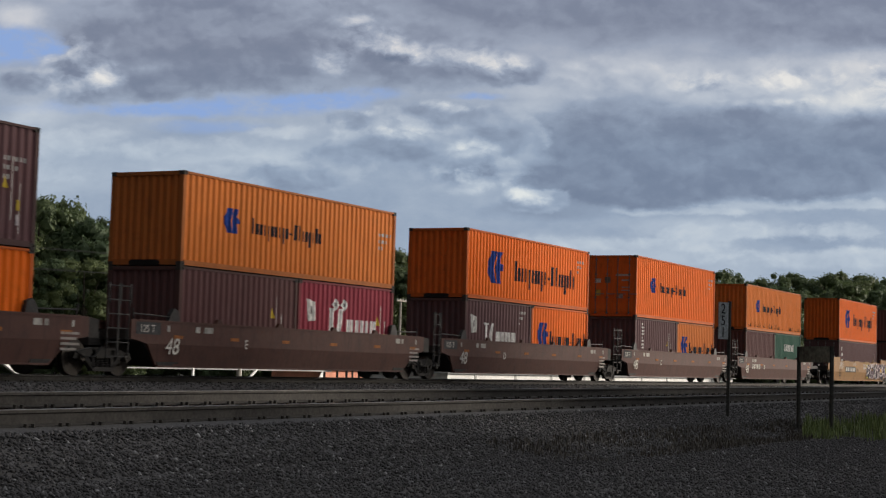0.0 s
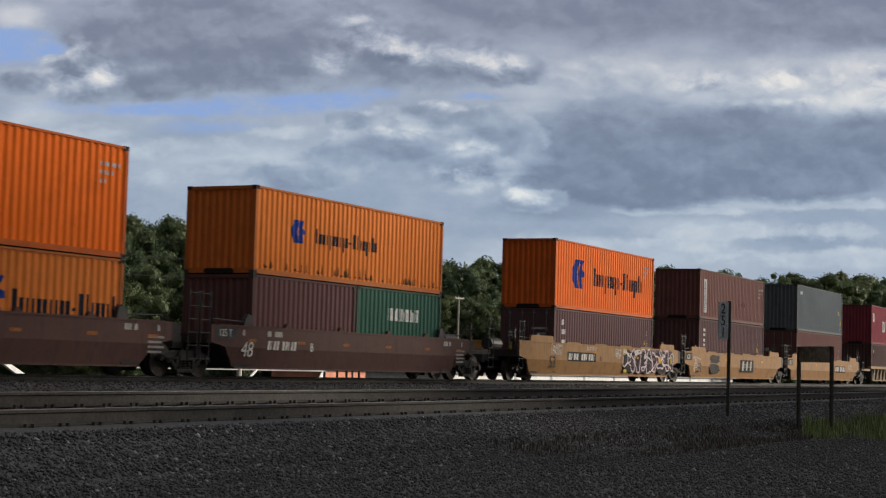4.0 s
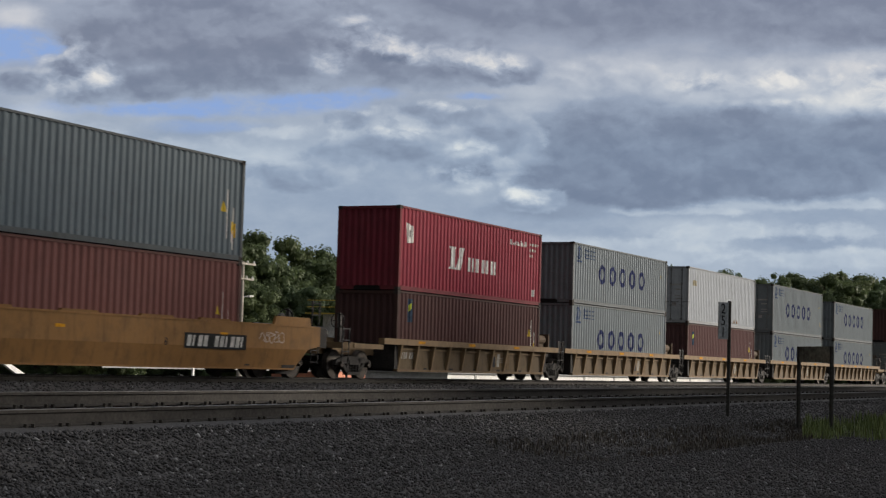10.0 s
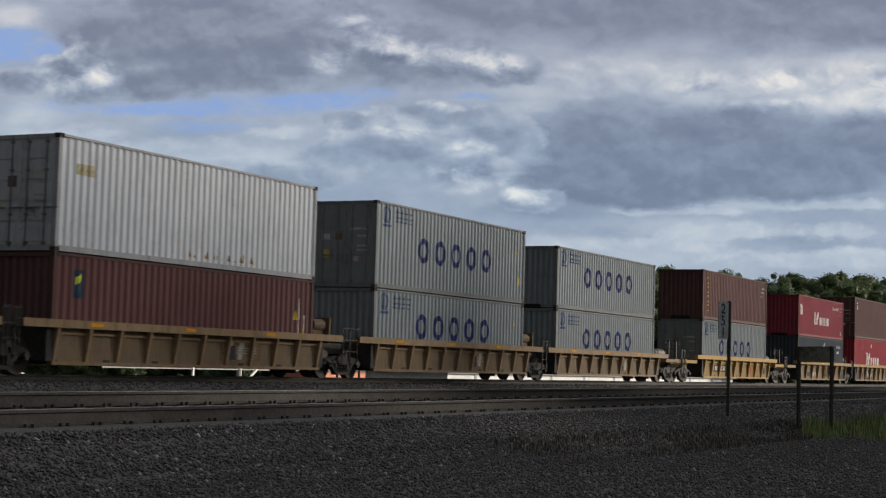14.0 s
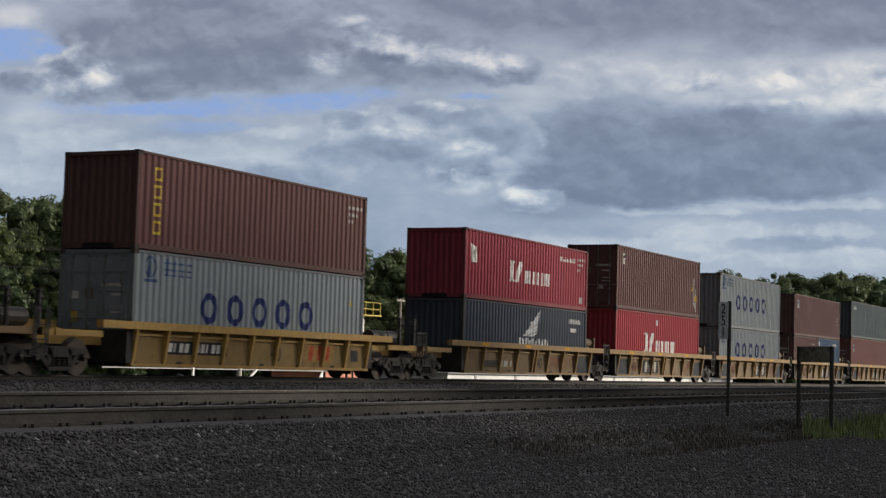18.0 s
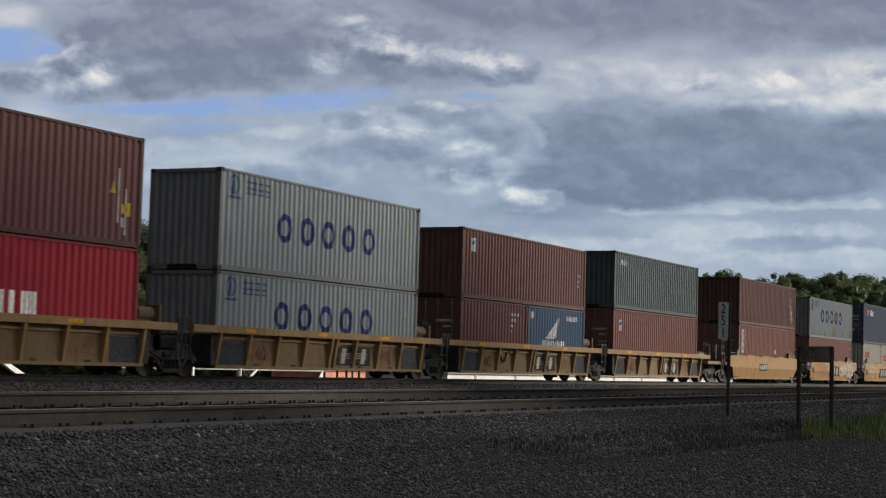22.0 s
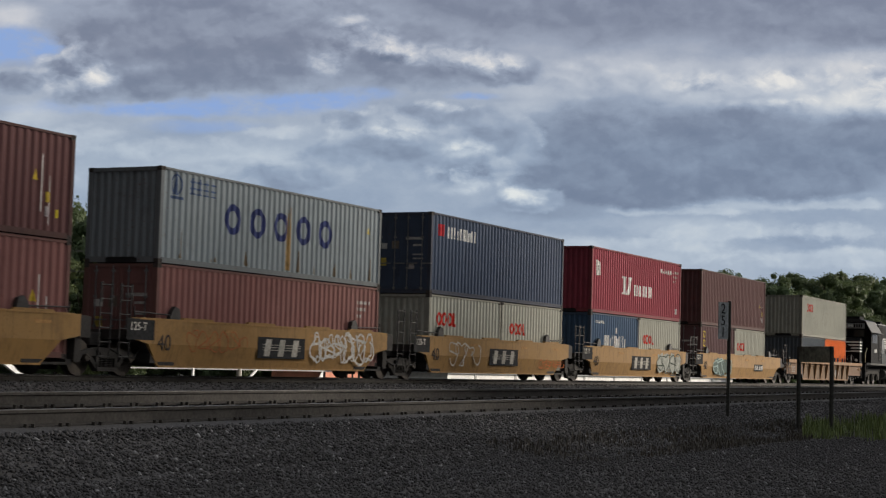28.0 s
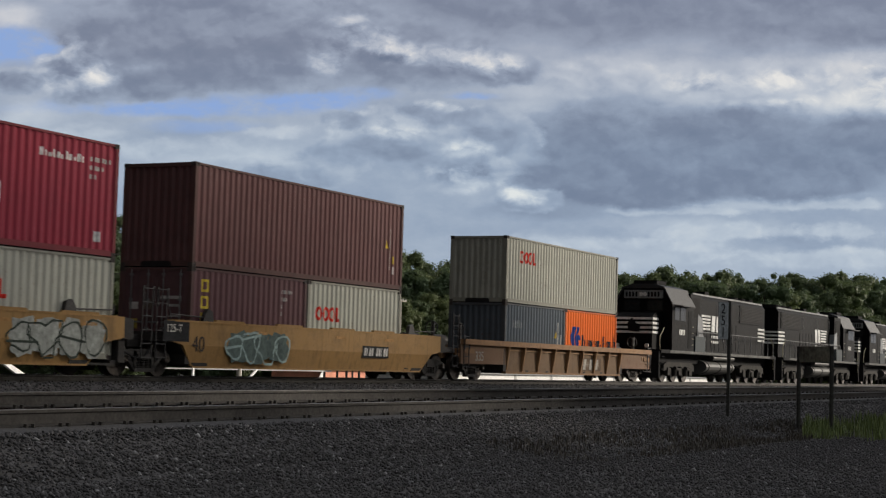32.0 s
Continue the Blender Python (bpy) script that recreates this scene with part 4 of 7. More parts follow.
def sky_backdrop():
    """A patch of sky far behind everything, with banks of cloud, that drifts slowly."""
    R = 2600.0
    az0, az1, el0, el1 = 30.0, 97.0, -3.0, 30.0
    na, ne = 67, 33
    fwd = AHEAD
    right = Vector((math.cos(YAW), -math.sin(YAW), 0))
    up = right.cross(fwd)
    c, q = math.cos(radians(ROLL)), math.sin(radians(ROLL))
    r2, u2 = right * c + up * q, up * c - right * q
    k = 1 / (2 * math.tan(cam.data.angle / 2))
    verts, faces, uv = [], [], []
    for j in range(ne + 1):
        for i in range(na + 1):
            a, e = radians(az0 + (az1 - az0) * i / na), radians(el0 + (el1 - el0) * j / ne)
            w = Vector((math.sin(a) * math.cos(e), math.cos(a) * math.cos(e), math.sin(e)))
            verts.append(tuple(w * R))
            d = max(0.2, w.dot(fwd))
            uv.append((0.5 + k * w.dot(r2) / d, 0.28125 - k * w.dot(u2) / d))
    for j in range(ne):
        for i in range(na):
            a = j * (na + 1) + i
            faces.append([a, a + 1, a + na + 2, a + na + 1])
    me = bpy.data.meshes.new("sky")
    me.from_pydata(verts, [], faces)
    lay = me.uv_layers.new(name="sky")
    for lp in me.loops:
        lay.data[lp.index].uv = uv[lp.vertex_index]
    strips = (-4000, 130, 290, 450, 620, 790, 4000)
    for x0, x1 in zip(strips, strips[1:]):
        me.materials.append(cloud_material(x0 - 60, x1 + 60))
    for f in me.polygons:
        mid = 1000 * sum(uv[v][0] for v in f.vertices) / 4
        f.material_index = sum(mid > x for x in strips[1:-1])
    ob = new("backdrop_sky", me)
    tagged(ob, "grey and white cloud banks with gaps of blue sky", "sky", kind="structure")
    return ob


SKY = sky_backdrop()


# ---- ground and tracks ----
def ground_height(y, x=0.0):
    ys = (-400, 3, 8.4, 9.2, 10.25, 10.45, 13.0, 13.2, 14.6, 24.3, 25.6, 25.8, 29.2, 29.5, 31.5, 60, 110, 150, 3000)
    zs = (-0.68, -0.66, -0.65, -0.58, -0.25, -0.23, -0.15, -0.17, -0.6, -0.62, -0.2, -0.17, -0.17, -0.2, -0.9, -1.7, -3.0, -3.6, -4.0)
    rise = 0.0026 * min(max(x, 0), 130) * float(np.interp(y, (8.6, 10.2, 13.2, 14.6), (0, 1, 1, 0)))
    return float(np.interp(y, ys, zs)) + rise


def gravel_material():
    m, nt, bsdf = nodes_of("gravel")
    vec = coords(nt, random_shift=False)
    vor = nt.nodes.new("ShaderNodeTexVoronoi")
    vor.inputs["Scale"].default_value = 30.0
    nt.links.new(vec, vor.inputs["Vector"])
    shade = nt.nodes.new("ShaderNodeSeparateColor")
    nt.links.new(vor.outputs["Color"], shade.inputs["Color"])
    big = noise_of(nt, vec, 0.35, 5)
    fine = noise_of(nt, vec, 60, 4)
    col = mix_of(nt, shade.outputs["Red"], (0.038, 0.037, 0.038), (0.08, 0.078, 0.08))
    col = mix_of(nt, ramp_of(nt, big, 0.42, 0.68, 0, 0.55), col, (0.07, 0.064, 0.056))
    col = mix_of(nt, ramp_of(nt, fine, 0.66, 0.76, 0, 0.35), col, (0.2, 0.2, 0.2))
    sep = nt.nodes.new("ShaderNodeSeparateXYZ")
    nt.links.new(vec, sep.inputs["Vector"])
    col = mix_of(nt, ramp_of(nt, sep.outputs["Y"], 30.5, 33.0), col, mix_of(nt, big, (0.03, 0.032, 0.03), (0.065, 0.065, 0.055)))
    nt.links.new(col, bsdf.inputs["Base Color"])
    bsdf.inputs["Roughness"].default_value = 0.85
    bsdf.inputs["Specular IOR Level"].default_value = 0.25
    bump(nt, bsdf, vor.outputs["Distance"], 0.55, 0.018)
    return m


def stone_material():
    m, nt, bsdf = nodes_of("crushed_stone")
    geo = nt.nodes.new("ShaderNodeNewGeometry")
    cr = nt.nodes.new("ShaderNodeValToRGB")
    el = cr.color_ramp.elements
    el[0].position, el[0].color = 0.0, (0.037, 0.036, 0.037, 1)
    el[1].position, el[1].color = 1.0, (0.34, 0.34, 0.34, 1)
    for p, c in ((0.5, (0.050, 0.049, 0.0505, 1)), (0.85, (0.070, 0.069, 0.071, 1)), (0.96, (0.15, 0.148, 0.152, 1))):
        el.new(p).color = c
    nt.links.new(geo.outputs["Random Per Island"], cr.inputs["Fac"])
    vec = coords(nt, random_shift=False)
    col = mix_of(nt, ramp_of(nt, noise_of(nt, vec, 30, 4), 0.3, 0.7, 0, 0.5), cr.outputs["Color"], (0.068, 0.063, 0.06))
    nt.links.new(col, bsdf.inputs["Base Color"])
    bsdf.inputs["Roughness"].default_value = 0.8
    bsdf.inputs["Specular IOR Level"].default_value = 0.3
    return m


GRAVEL = gravel_material()
STONE = stone_material()


def build_ground():
    ys = [-1500, -300, -60, -10, 0, 2]
    ys += [3 + 0.35 * i for i in range(36)]
    ys += [15.8, 18, 21, 24, 24.4, 24.8, 25.2, 25.6, 25.8, 27, 29.2, 29.5, 30.5, 31.5, 36, 45, 60, 80, 110, 180, 400, 900, 2600]
    xs = [-1500, -300, -60, -20, 0] + [5 + 1.0 * i for i in range(75)] + [90, 110, 140, 190, 260, 400, 900, 2600]
    verts = []
    for y in ys:
        for x in xs:
            n = noise.noise(Vector((x * 0.35, y * 0.5, 0.3))) * 0.012 - 0.012 if 2 < y < 9.5 else 0.0
            verts.append((x, y, ground_height(y, x) + n))
    k = len(xs)
    faces = [[j * k + i, j * k + i + 1, (j + 1) * k + i + 1, (j + 1) * k + i] for j in range(len(ys) - 1) for i in range(k - 1)]
    me = bpy.data.meshes.new("ground")
    me.from_pydata(verts, [], faces)
    me.materials.append(GRAVEL)
    tagged(new("ground", me), "dark crushed stone ground beside the tracks", "ground", kind="structure")


build_ground()


def stone_field(name, boxes, label):
    """Loose angular stones lying on the ground: boxes of (x0, x1, y0, y1, number, smallest, largest)."""
    rng = np.random.default_rng(11)
    base = np.array([(1, 0, 0), (-1, 0, 0), (0, 1, 0), (0, -1, 0), (0, 0, 1), (0, 0, -1)], float)
    tri = np.array([(0, 2, 4), (2, 1, 4), (1, 3, 4), (3, 0, 4), (2, 0, 5), (1, 2, 5), (3, 1, 5), (0, 3, 5)])
    allv, allf, n0 = [], [], 0
    ys = np.linspace(-5, 60, 2601)
    hs = np.array([ground_height(y) for y in ys])
    for x0, x1, y0, y1, n, a, b in boxes:
        px, py = rng.uniform(x0, x1, n), rng.uniform(y0, y1, n)
        pz = np.interp(py, ys, hs) + 0.0026 * px * np.interp(py, (8.6, 10.2, 13.2, 14.6), (0, 1, 1, 0))
        size = a + (b - a) * rng.random(n) ** 2.2
        v = base[None] * (0.6 + 0.7 * rng.random((n, 6, 1))) * size[:, None, None] * 0.5
        v = v + rng.normal(0, 0.12, (n, 6, 3)) * size[:, None, None]
        ang = rng.uniform(0, 2 * np.pi, n)
        c, s = np.cos(ang)[:, None], np.sin(ang)[:, None]
        tx, tz = v[..., 0] * c - v[..., 1] * s, v[..., 2] * 0.75
        ty = v[..., 0] * s + v[..., 1] * c
        out = np.stack([tx + px[:, None], ty + py[:, None], tz + pz[:, None] + size[:, None] * 0.12], -1)
        allv.append(out.reshape(-1, 3))
        allf.append((tri[None] + (np.arange(n) * 6)[:, None, None] + n0).reshape(-1, 3))
        n0 += n * 6
    v, f = np.concatenate(allv), np.concatenate(allf)
    me = bpy.data.meshes.new(name)
    me.vertices.add(len(v))
    me.vertices.foreach_set("co", v.ravel())
    me.loops.add(len(f) * 3)
    me.polygons.add(len(f))
    me.loops.foreach_set("vertex_index", f.ravel())
    me.polygons.foreach_set("loop_start", np.arange(0, len(f) * 3, 3))
    me.polygons.foreach_set("loop_total", np.full(len(f), 3))
    me.update(calc_edges=True)
    me.materials.append(STONE)
    tagged(new(name, me), label, "gravel", kind="stuff")


stone_field("gravel", [(7, 34, 2.2, 8.6, 90000, 0.012, 0.048), (8, 34, 8.4, 10.35, 40000, 0.02, 0.06), (34, 70, 5.0, 10.3, 30000, 0.03, 0.07), (10, 75, 9.0, 10.4, 14000, 0.03, 0.07), (24, 130, 24.2, 25.9, 22000, 0.05, 0.1), (10, 70, 12.9, 14.2, 3000, 0.04, 0.09)], "loose dark crushed stone ballast")

RAIL_SIDE = plain("rusty_rail", (0.045, 0.041, 0.037), 0.75, 0.2)
RAIL_HEAD = plain("worn_rail_head", (0.16, 0.155, 0.15), 0.4, 0.9, 8)
TIE = plain("weathered_tie", (0.045, 0.036, 0.03), 0.9)


def rail_outline(y, z):
    half = [(0.07, -0.172), (0.07, -0.162), (0.012, -0.145), (0.009, -0.045), (0.036, -0.035), (0.036, -0.006)]
    return [(y + a, z + b) for a, b in half] + [(y - a, z + b) for a, b in reversed(half)]


def track(y_mid, z_near, z_far, x0, x1, tie_x0, tie_x1, label, grade=0.0):
    tr = new("railway_track")
    tr.matrix_basis = pose(0, y_mid, 0, 0, -math.degrees(grade), 0)
    tagged(tr, label, "track", kind="structure")
    slope = math.atan2(z_far - z_near, 1.5)
    for y, z in ((-0.755, z_near), (0.755, z_far)):
        part("rail", Shape().prism(rail_outline(y, z), x0, x1, "x").mesh("rail", RAIL_SIDE), tr, "rusty steel rail")
        part("rail_head", Shape().box(x0, x1, y - 0.034, y + 0.034, z - 0.006, z).mesh("rail_head", RAIL_HEAD), tr, "worn shiny rail head")
    tie = Shape().box(-0.11, 0.11, -1.3, 1.3, -0.17, 0).mesh("tie", TIE)
    gear = Shape()
    for y in (-0.755, 0.755):
        gear.box(-0.1, 0.1, y - 0.18, y + 0.18, 0.0, 0.018)
        for k in (-0.1, 0.1):
            for x in (-0.06, 0.05):
                gear.box(x, x + 0.03, y + k - 0.02, y + k + 0.02, 0.018, 0.06)
    gear = gear.mesh("tie_plate", RAIL_SIDE)
    zm = (z_near + z_far) / 2 - 0.19
    n = int((tie_x1 - tie_x0) / 0.52)
    for i in range(n):
        x = tie_x0 + i * 0.52
        k = math.degrees(slope)
        part("tie", tie, tr, at=pose(x, 0, zm, k, 0, random.uniform(-1, 1)))
        part("tie_plate", gear, tr, at=pose(x, 0, zm, k, 0, 0))


track(NEAR_Y, -0.045, 0.068, -60, 420, 10, 84, "empty railway track on stone ballast", 0.0026)
track(TRAIN_Y, 0.0, 0.0, -60, 520, 24, 110, "railway track under the train")


# ---- signs by the track ----
POST = plain("dark_post", (0.045, 0.045, 0.04), 0.7)


def milepost():
    ob = new("milepost")
    ob.location = (32.6, 9.8, ground_height(9.8))
    tagged(ob, "tall thin dark post with a grey number board", "sign")
    part("post", Shape().box(-0.03, 0.03, -0.03, 0.03, -0.3, 2.40).mesh("post", POST), ob)
    pl = Shape().box(-0.19, 0.12, -0.012, 0.0, 1.62, 2.37).mesh("number_board", plain("grey_board", (0.24, 0.26, 0.27), 0.6))
    m = pose(-0.20, 0.05, 0, 0, 0, -22)
    part("number_board", pl, ob, "grey board", at=m)
    for i, ch in enumerate("251"):
        me = text_mesh(ch, 0.29, flat((0.02, 0.02, 0.022)))
        part("numeral", me, ob, at=m @ pose(-0.12, -0.016, 2.14 - i * 0.24, 90, 0, 0))


def board_sign():
    ob = new("board_sign")
    ob.location = (34.1, 8.4, ground_height(8.4))
    tagged(ob, "low dark board on two thick posts in the grass", "sign")
    a, b = Vector((0.5, 0.46, 0)), Vector((-0.45, -0.46, 0))
    for p in (a, b):
        part("post", Shape().tube((0, 0, -0.3), (-0.04, 0, 1.8), 0.045, 8).mesh("post", POST), ob, at=pose(p.x, p.y, 0))
    turn = math.degrees(math.atan2(0.92, 0.95))
    part("board", Shape().box(-0.64, 0.64, -0.02, 0.02, 1.47, 1.8).mesh("board", plain("dark_board", (0.17, 0.17, 0.13), 0.8, 0.0, 9.0, 0.6)), ob, at=pose(0, 0, 0, 0, 0, turn))
    line = Shape().box(0, 0.1, -0.026, -0.022, 0, 0.05).mesh("faded_line", plain("faded_lines", (0.17, 0.17, 0.14), 0.8))
    for r in range(3):
        for c in range(7):
            if (c + r) % 4:
                part("faded_line", line, ob, at=pose(0, 0, 0, 0, 0, turn) @ pose(-0.5 + c * 0.145, 0, 1.7 - r * 0.09))


milepost()
board_sign()


def blades(name, x0, x1, y0, y1, n, low, high, colors, label, lean=0.35, edge=0.0):
    """Single grass blades, each a bent narrow strip."""
    m, nt, bsdf = nodes_of(name + "_blade")
    geo, cr = nt.nodes.new("ShaderNodeNewGeometry"), nt.nodes.new("ShaderNodeValToRGB")
    cr.color_ramp.elements[0].color, cr.color_ramp.elements[1].color = (*colors[0], 1), (*colors[1], 1)
    nt.links.new(geo.outputs["Random Per Island"], cr.inputs["Fac"])
    nt.links.new(cr.outputs["Color"], bsdf.inputs["Base Color"])
    bsdf.inputs["Roughness"].default_value = 0.6
    rng = random.Random(len(name) * 7)
    verts, faces = [], []
    for _ in range(n):
        x, y = rng.uniform(x0, x1), rng.uniform(y0, y1)
        if x < edge * y:
            continue
        dens = noise.noise(Vector((x * 0.5, y * 0.9, 2.0)))
        if dens < rng.uniform(-0.5, 0.25):
            continue
        h, a = rng.uniform(low, high) * (0.75 + 0.5 * max(0, dens + 0.3)), rng.uniform(0, 6.28)
        z, w = ground_height(y, x) - 0.02, rng.uniform(0.006, 0.014)
        dx, dy = math.cos(a), math.sin(a)
        bx, by = dx * lean * h * rng.random(), dy * lean * h * rng.random()
        k = len(verts)
        verts += [(x - dy * w, y + dx * w, z), (x + dy * w, y - dx * w, z), (x + bx * 0.4 + dy * w, y + by * 0.4 - dx * w, z + h * 0.6), (x + bx * 0.4 - dy * w, y + by * 0.4 + dx * w, z + h * 0.6), (x + bx, y + by, z + h)]
        faces += [[k, k + 1, k + 2, k + 3], [k + 3, k + 2, k + 4]]
    me = bpy.data.meshes.new(name)
    me.from_pydata(verts, [], faces)
    me.materials.append(m)
    tagged(new(name, me), label, "grass", kind="stuff")


blades("grass", 31.0, 48.0, 6.6, 9.0, 8500, 0.05, 0.36, ((0.07, 0.11, 0.03), (0.2, 0.25, 0.075)), "tall green grass round the sign posts", edge=3.95)
blades("dry_weeds", 20.0, 37.0, 7.6, 9.4, 9000, 0.03, 0.13, ((0.045, 0.04, 0.034), (0.085, 0.074, 0.056)), "sparse dry weeds in the gravel")


# ---- things beyond the train ----
POLE = plain("weathered_pole", (0.42, 0.38, 0.33), 0.8)
GLASSY = plain("pale_insulator", (0.6, 0.6, 0.58), 0.3)


def utility_pole(x, y, top, arms, label):
    g = ground_height(y)
    ob = new("utility_pole")
    ob.location = (x, y, g)
    tagged(ob, label, "pole")
    part("pole", Shape().tube((0, 0, -0.4), (0, 0, top - g), 0.17, 8, 0.12).mesh("pole", POLE), ob)
    for k, w in arms:
        z = top - g - k
        part("cross_arm", Shape().box(-w / 2, w / 2, -0.16, -0.05, z - 0.06, z + 0.06).mesh("cross_arm", POLE), ob)
        for i in range(4):
            a = -w / 2 + 0.12 + i * (w - 0.24) / 3
            part("insulator", cached("insulator", lambda: Shape().tube((0, 0, 0), (0, 0, 0.16), 0.09, 8, 0.05).mesh("insulator", GLASSY)), ob, at=pose(a, -0.1, z + 0.06))
    return ob


utility_pole(90.2, 60, 6.9, ((0.15, 2.6), (1.15, 2.3)), "pale wooden utility pole with two cross arms")
utility_pole(183.8, 90, 9.0, ((0.2, 2.4),), "thin wooden utility pole before the woods")
utility_pole(146.0, 78, 7.0, ((0.2, 2.0),), "thin wooden utility pole before the woods")


def wires():
    s = Shape()
    for dz in (6.85, 5.7):
        for dy in (-0.3, 0.5):
            pts = []
            for i in range(13):
                t = i / 12
                pts.append((20 + 70.2 * t, 60 + dy, dz - 1.2 * (1 - (2 * t - 1) ** 2) * 0.6))
            s.path(pts, 0.012, 4)
    ob = new("power_line", s.mesh("power_line", RUBBER))
    tagged(ob, "dark overhead wires on the utility poles", "wire")


wires()


def street_lamp():
    g = ground_height(62)
    ob = new("street_lamp")
    ob.location = (93.2, 62, g)
    tagged(ob, "small street lamp with a curved arm", "lamp")
    part("pole", Shape().tube((0, 0, -0.3), (0, 0, 4.55 - g), 0.06, 8).mesh("pole", plain("lamp_pole", (0.3, 0.3, 0.3), 0.5, 0.5)), ob)
    part("arm", Shape().path([(0, 0, 4.5 - g), (0.4, 0, 4.75 - g), (0.9, 0, 4.8 - g)], 0.035).mesh("arm", plain("lamp_pole", (0.3, 0.3, 0.3), 0.5, 0.5)), ob)
    part("head", Shape().prism([(0.8, 4.72 - g), (1.35, 4.76 - g), (1.3, 4.86 - g), (0.85, 4.86 - g)], -0.12, 0.12).mesh("head", plain("lamp_head", (0.55, 0.55, 0.53), 0.4)), ob)


street_lamp()


def tank_stand():
    """White tank with a railed yellow platform on top."""
    g = ground_height(60)
    ob = new("storage_tank")
    ob.location = (103.6, 60, g)
    tagged(ob, "white upright storage tank with a yellow railed platform", "tank")
    yel, wht = plain("yellow_rail", (0.55, 0.42, 0.08), 0.6), plain("white_tank", (0.75, 0.75, 0.73), 0.5)
    h = 3.9 - g
    part("shell", Shape().tube((0, 0, 2.2), (0, 0, h), 1.5, 24).tube((0, 0, 1.8), (0, 0, 2.2), 0.6, 24, 1.5).mesh("shell", wht), ob)
    for k in range(4):
        a = math.pi * (0.25 + k / 2)
        part("leg", cached("tank_leg", lambda: Shape().tube((0, 0, -0.3), (0, 0, 2.3), 0.09, 8).mesh("leg", POST)), ob, at=pose(1.3 * math.cos(a), 1.3 * math.sin(a), 0))
    part("platform", Shape().box(-2.3, 2.3, -1.9, 1.9, h, h + 0.08).mesh("platform", yel), ob)
    for x in (-2.2, -1.1, 0, 1.1, 2.2):
        part("post", cached("tank_post", lambda: Shape().tube((0, 0, 0), (0, 0, 0.95), 0.035, 6).mesh("post", yel)), ob, at=pose(x, -1.8, h + 0.08))
    for z in (0.5, 0.98):
        part("rail", Shape().tube((-2.2, -1.8, h + z), (2.2, -1.8, h + z), 0.03, 6).tube((-2.2, -1.8, h + z), (-2.2, 1.8, h + z), 0.03, 6).mesh("rail", yel), ob)


tank_stand()


def low_buildings():
    pale, brick = plain("white_wall", (0.82, 0.81, 0.78), 0.7, 0.0, 3.0, 0.12), plain("orange_brick", (0.75, 0.32, 0.21), 0.8, 0.0, 6.0, 0.2)
    g = ground_height(70)
    # white building added to stand for a bright sunlit strip of ground
    a = new("low_building")
    a.location = (139, 70, g)
    tagged(a, "long low white building beyond the railway", "building")
    part("wall", Shape().box(2, 96, 0, 9, -0.3, 1.65).mesh("wall", pale), a)
    part("roof", Shape().box(1.5, 96.5, -0.3, 9.3, 1.65, 1.75).mesh("roof", plain("grey_roof", (0.3, 0.3, 0.3), 0.8)), a)
    for i in range(9):
        part("pilaster", Shape().box(0, 0.4, -0.06, 0.0, 0, 1.6).mesh("pilaster", plain("grey_door", (0.45, 0.45, 0.44), 0.6)), a, at=pose(8 + i * 9.7, 0, 0))
    g = ground_height(110)
    b = new("shed")
    b.location = (184, 110, g)
    tagged(b, "low orange brick shed with a white end beyond the railway", "building")
    part("wall", Shape().box(1.2, 24.5, 0, 8, -0.3, 2.3).mesh("wall", brick), b)
    part("end_board", Shape().prism([(-0.6, 0.8), (0.9, 2.4), (1.6, 2.4), (1.2, 1.0)], -0.1, 0.0).mesh("end_board", pale), b)
    part("roof", Shape().box(0.6, 25, -0.4, 8.4, 2.3, 2.45).mesh("roof", plain("grey_roof", (0.3, 0.3, 0.3), 0.8)), b)
    for x in (8.6, 15.2):
        part("drain_pipe", Shape().box(x, x + 0.25, -0.12, 0, 0, 2.3).mesh("drain_pipe", CAST), b)


low_buildings()


def guard_rail():
    ob = new("guard_rail")
    ob.location = (0, 60, 0)
    tagged(ob, "pale metal guard rail beyond the railway", "barrier")
    m = plain("pale_rail", (0.25, 0.25, 0.25), 0.6, 0.3)
    part("beam", Shape().box(76, 102, -0.05, 0.05, -0.22, -0.14).mesh("beam", m), ob)
    for x in (85.0, 90.3):
        part("post", Shape().box(x - 0.09, x + 0.09, -0.1, 0, -1.9, 0.0).mesh("post", plain("white_post", (0.8, 0.8, 0.78), 0.6)), ob)
    part("brace", Shape().prism([(91.2, -0.75), (91.5, -0.75), (92.4, -0.15), (92.1, -0.15)], -0.1, 0).mesh("brace", plain("white_post", (0.8, 0.8, 0.78), 0.6)), ob)
    b = new("white_beam")
    b.location = (67.2, 60, 0)
    tagged(b, "slanting white beam beyond the railway", "beam")
    part("beam", Shape().prism([(0, 0.12), (0.5, 0.12), (2.2, -0.62), (1.5, -0.62)], -0.1, 0.1).mesh("beam", plain("white_post", (0.8, 0.8, 0.78), 0.6)), b)
    part("post", Shape().box(1.5, 2.1, -0.1, 0.1, -2.0, -0.62).mesh("post", POST), b)


guard_rail()


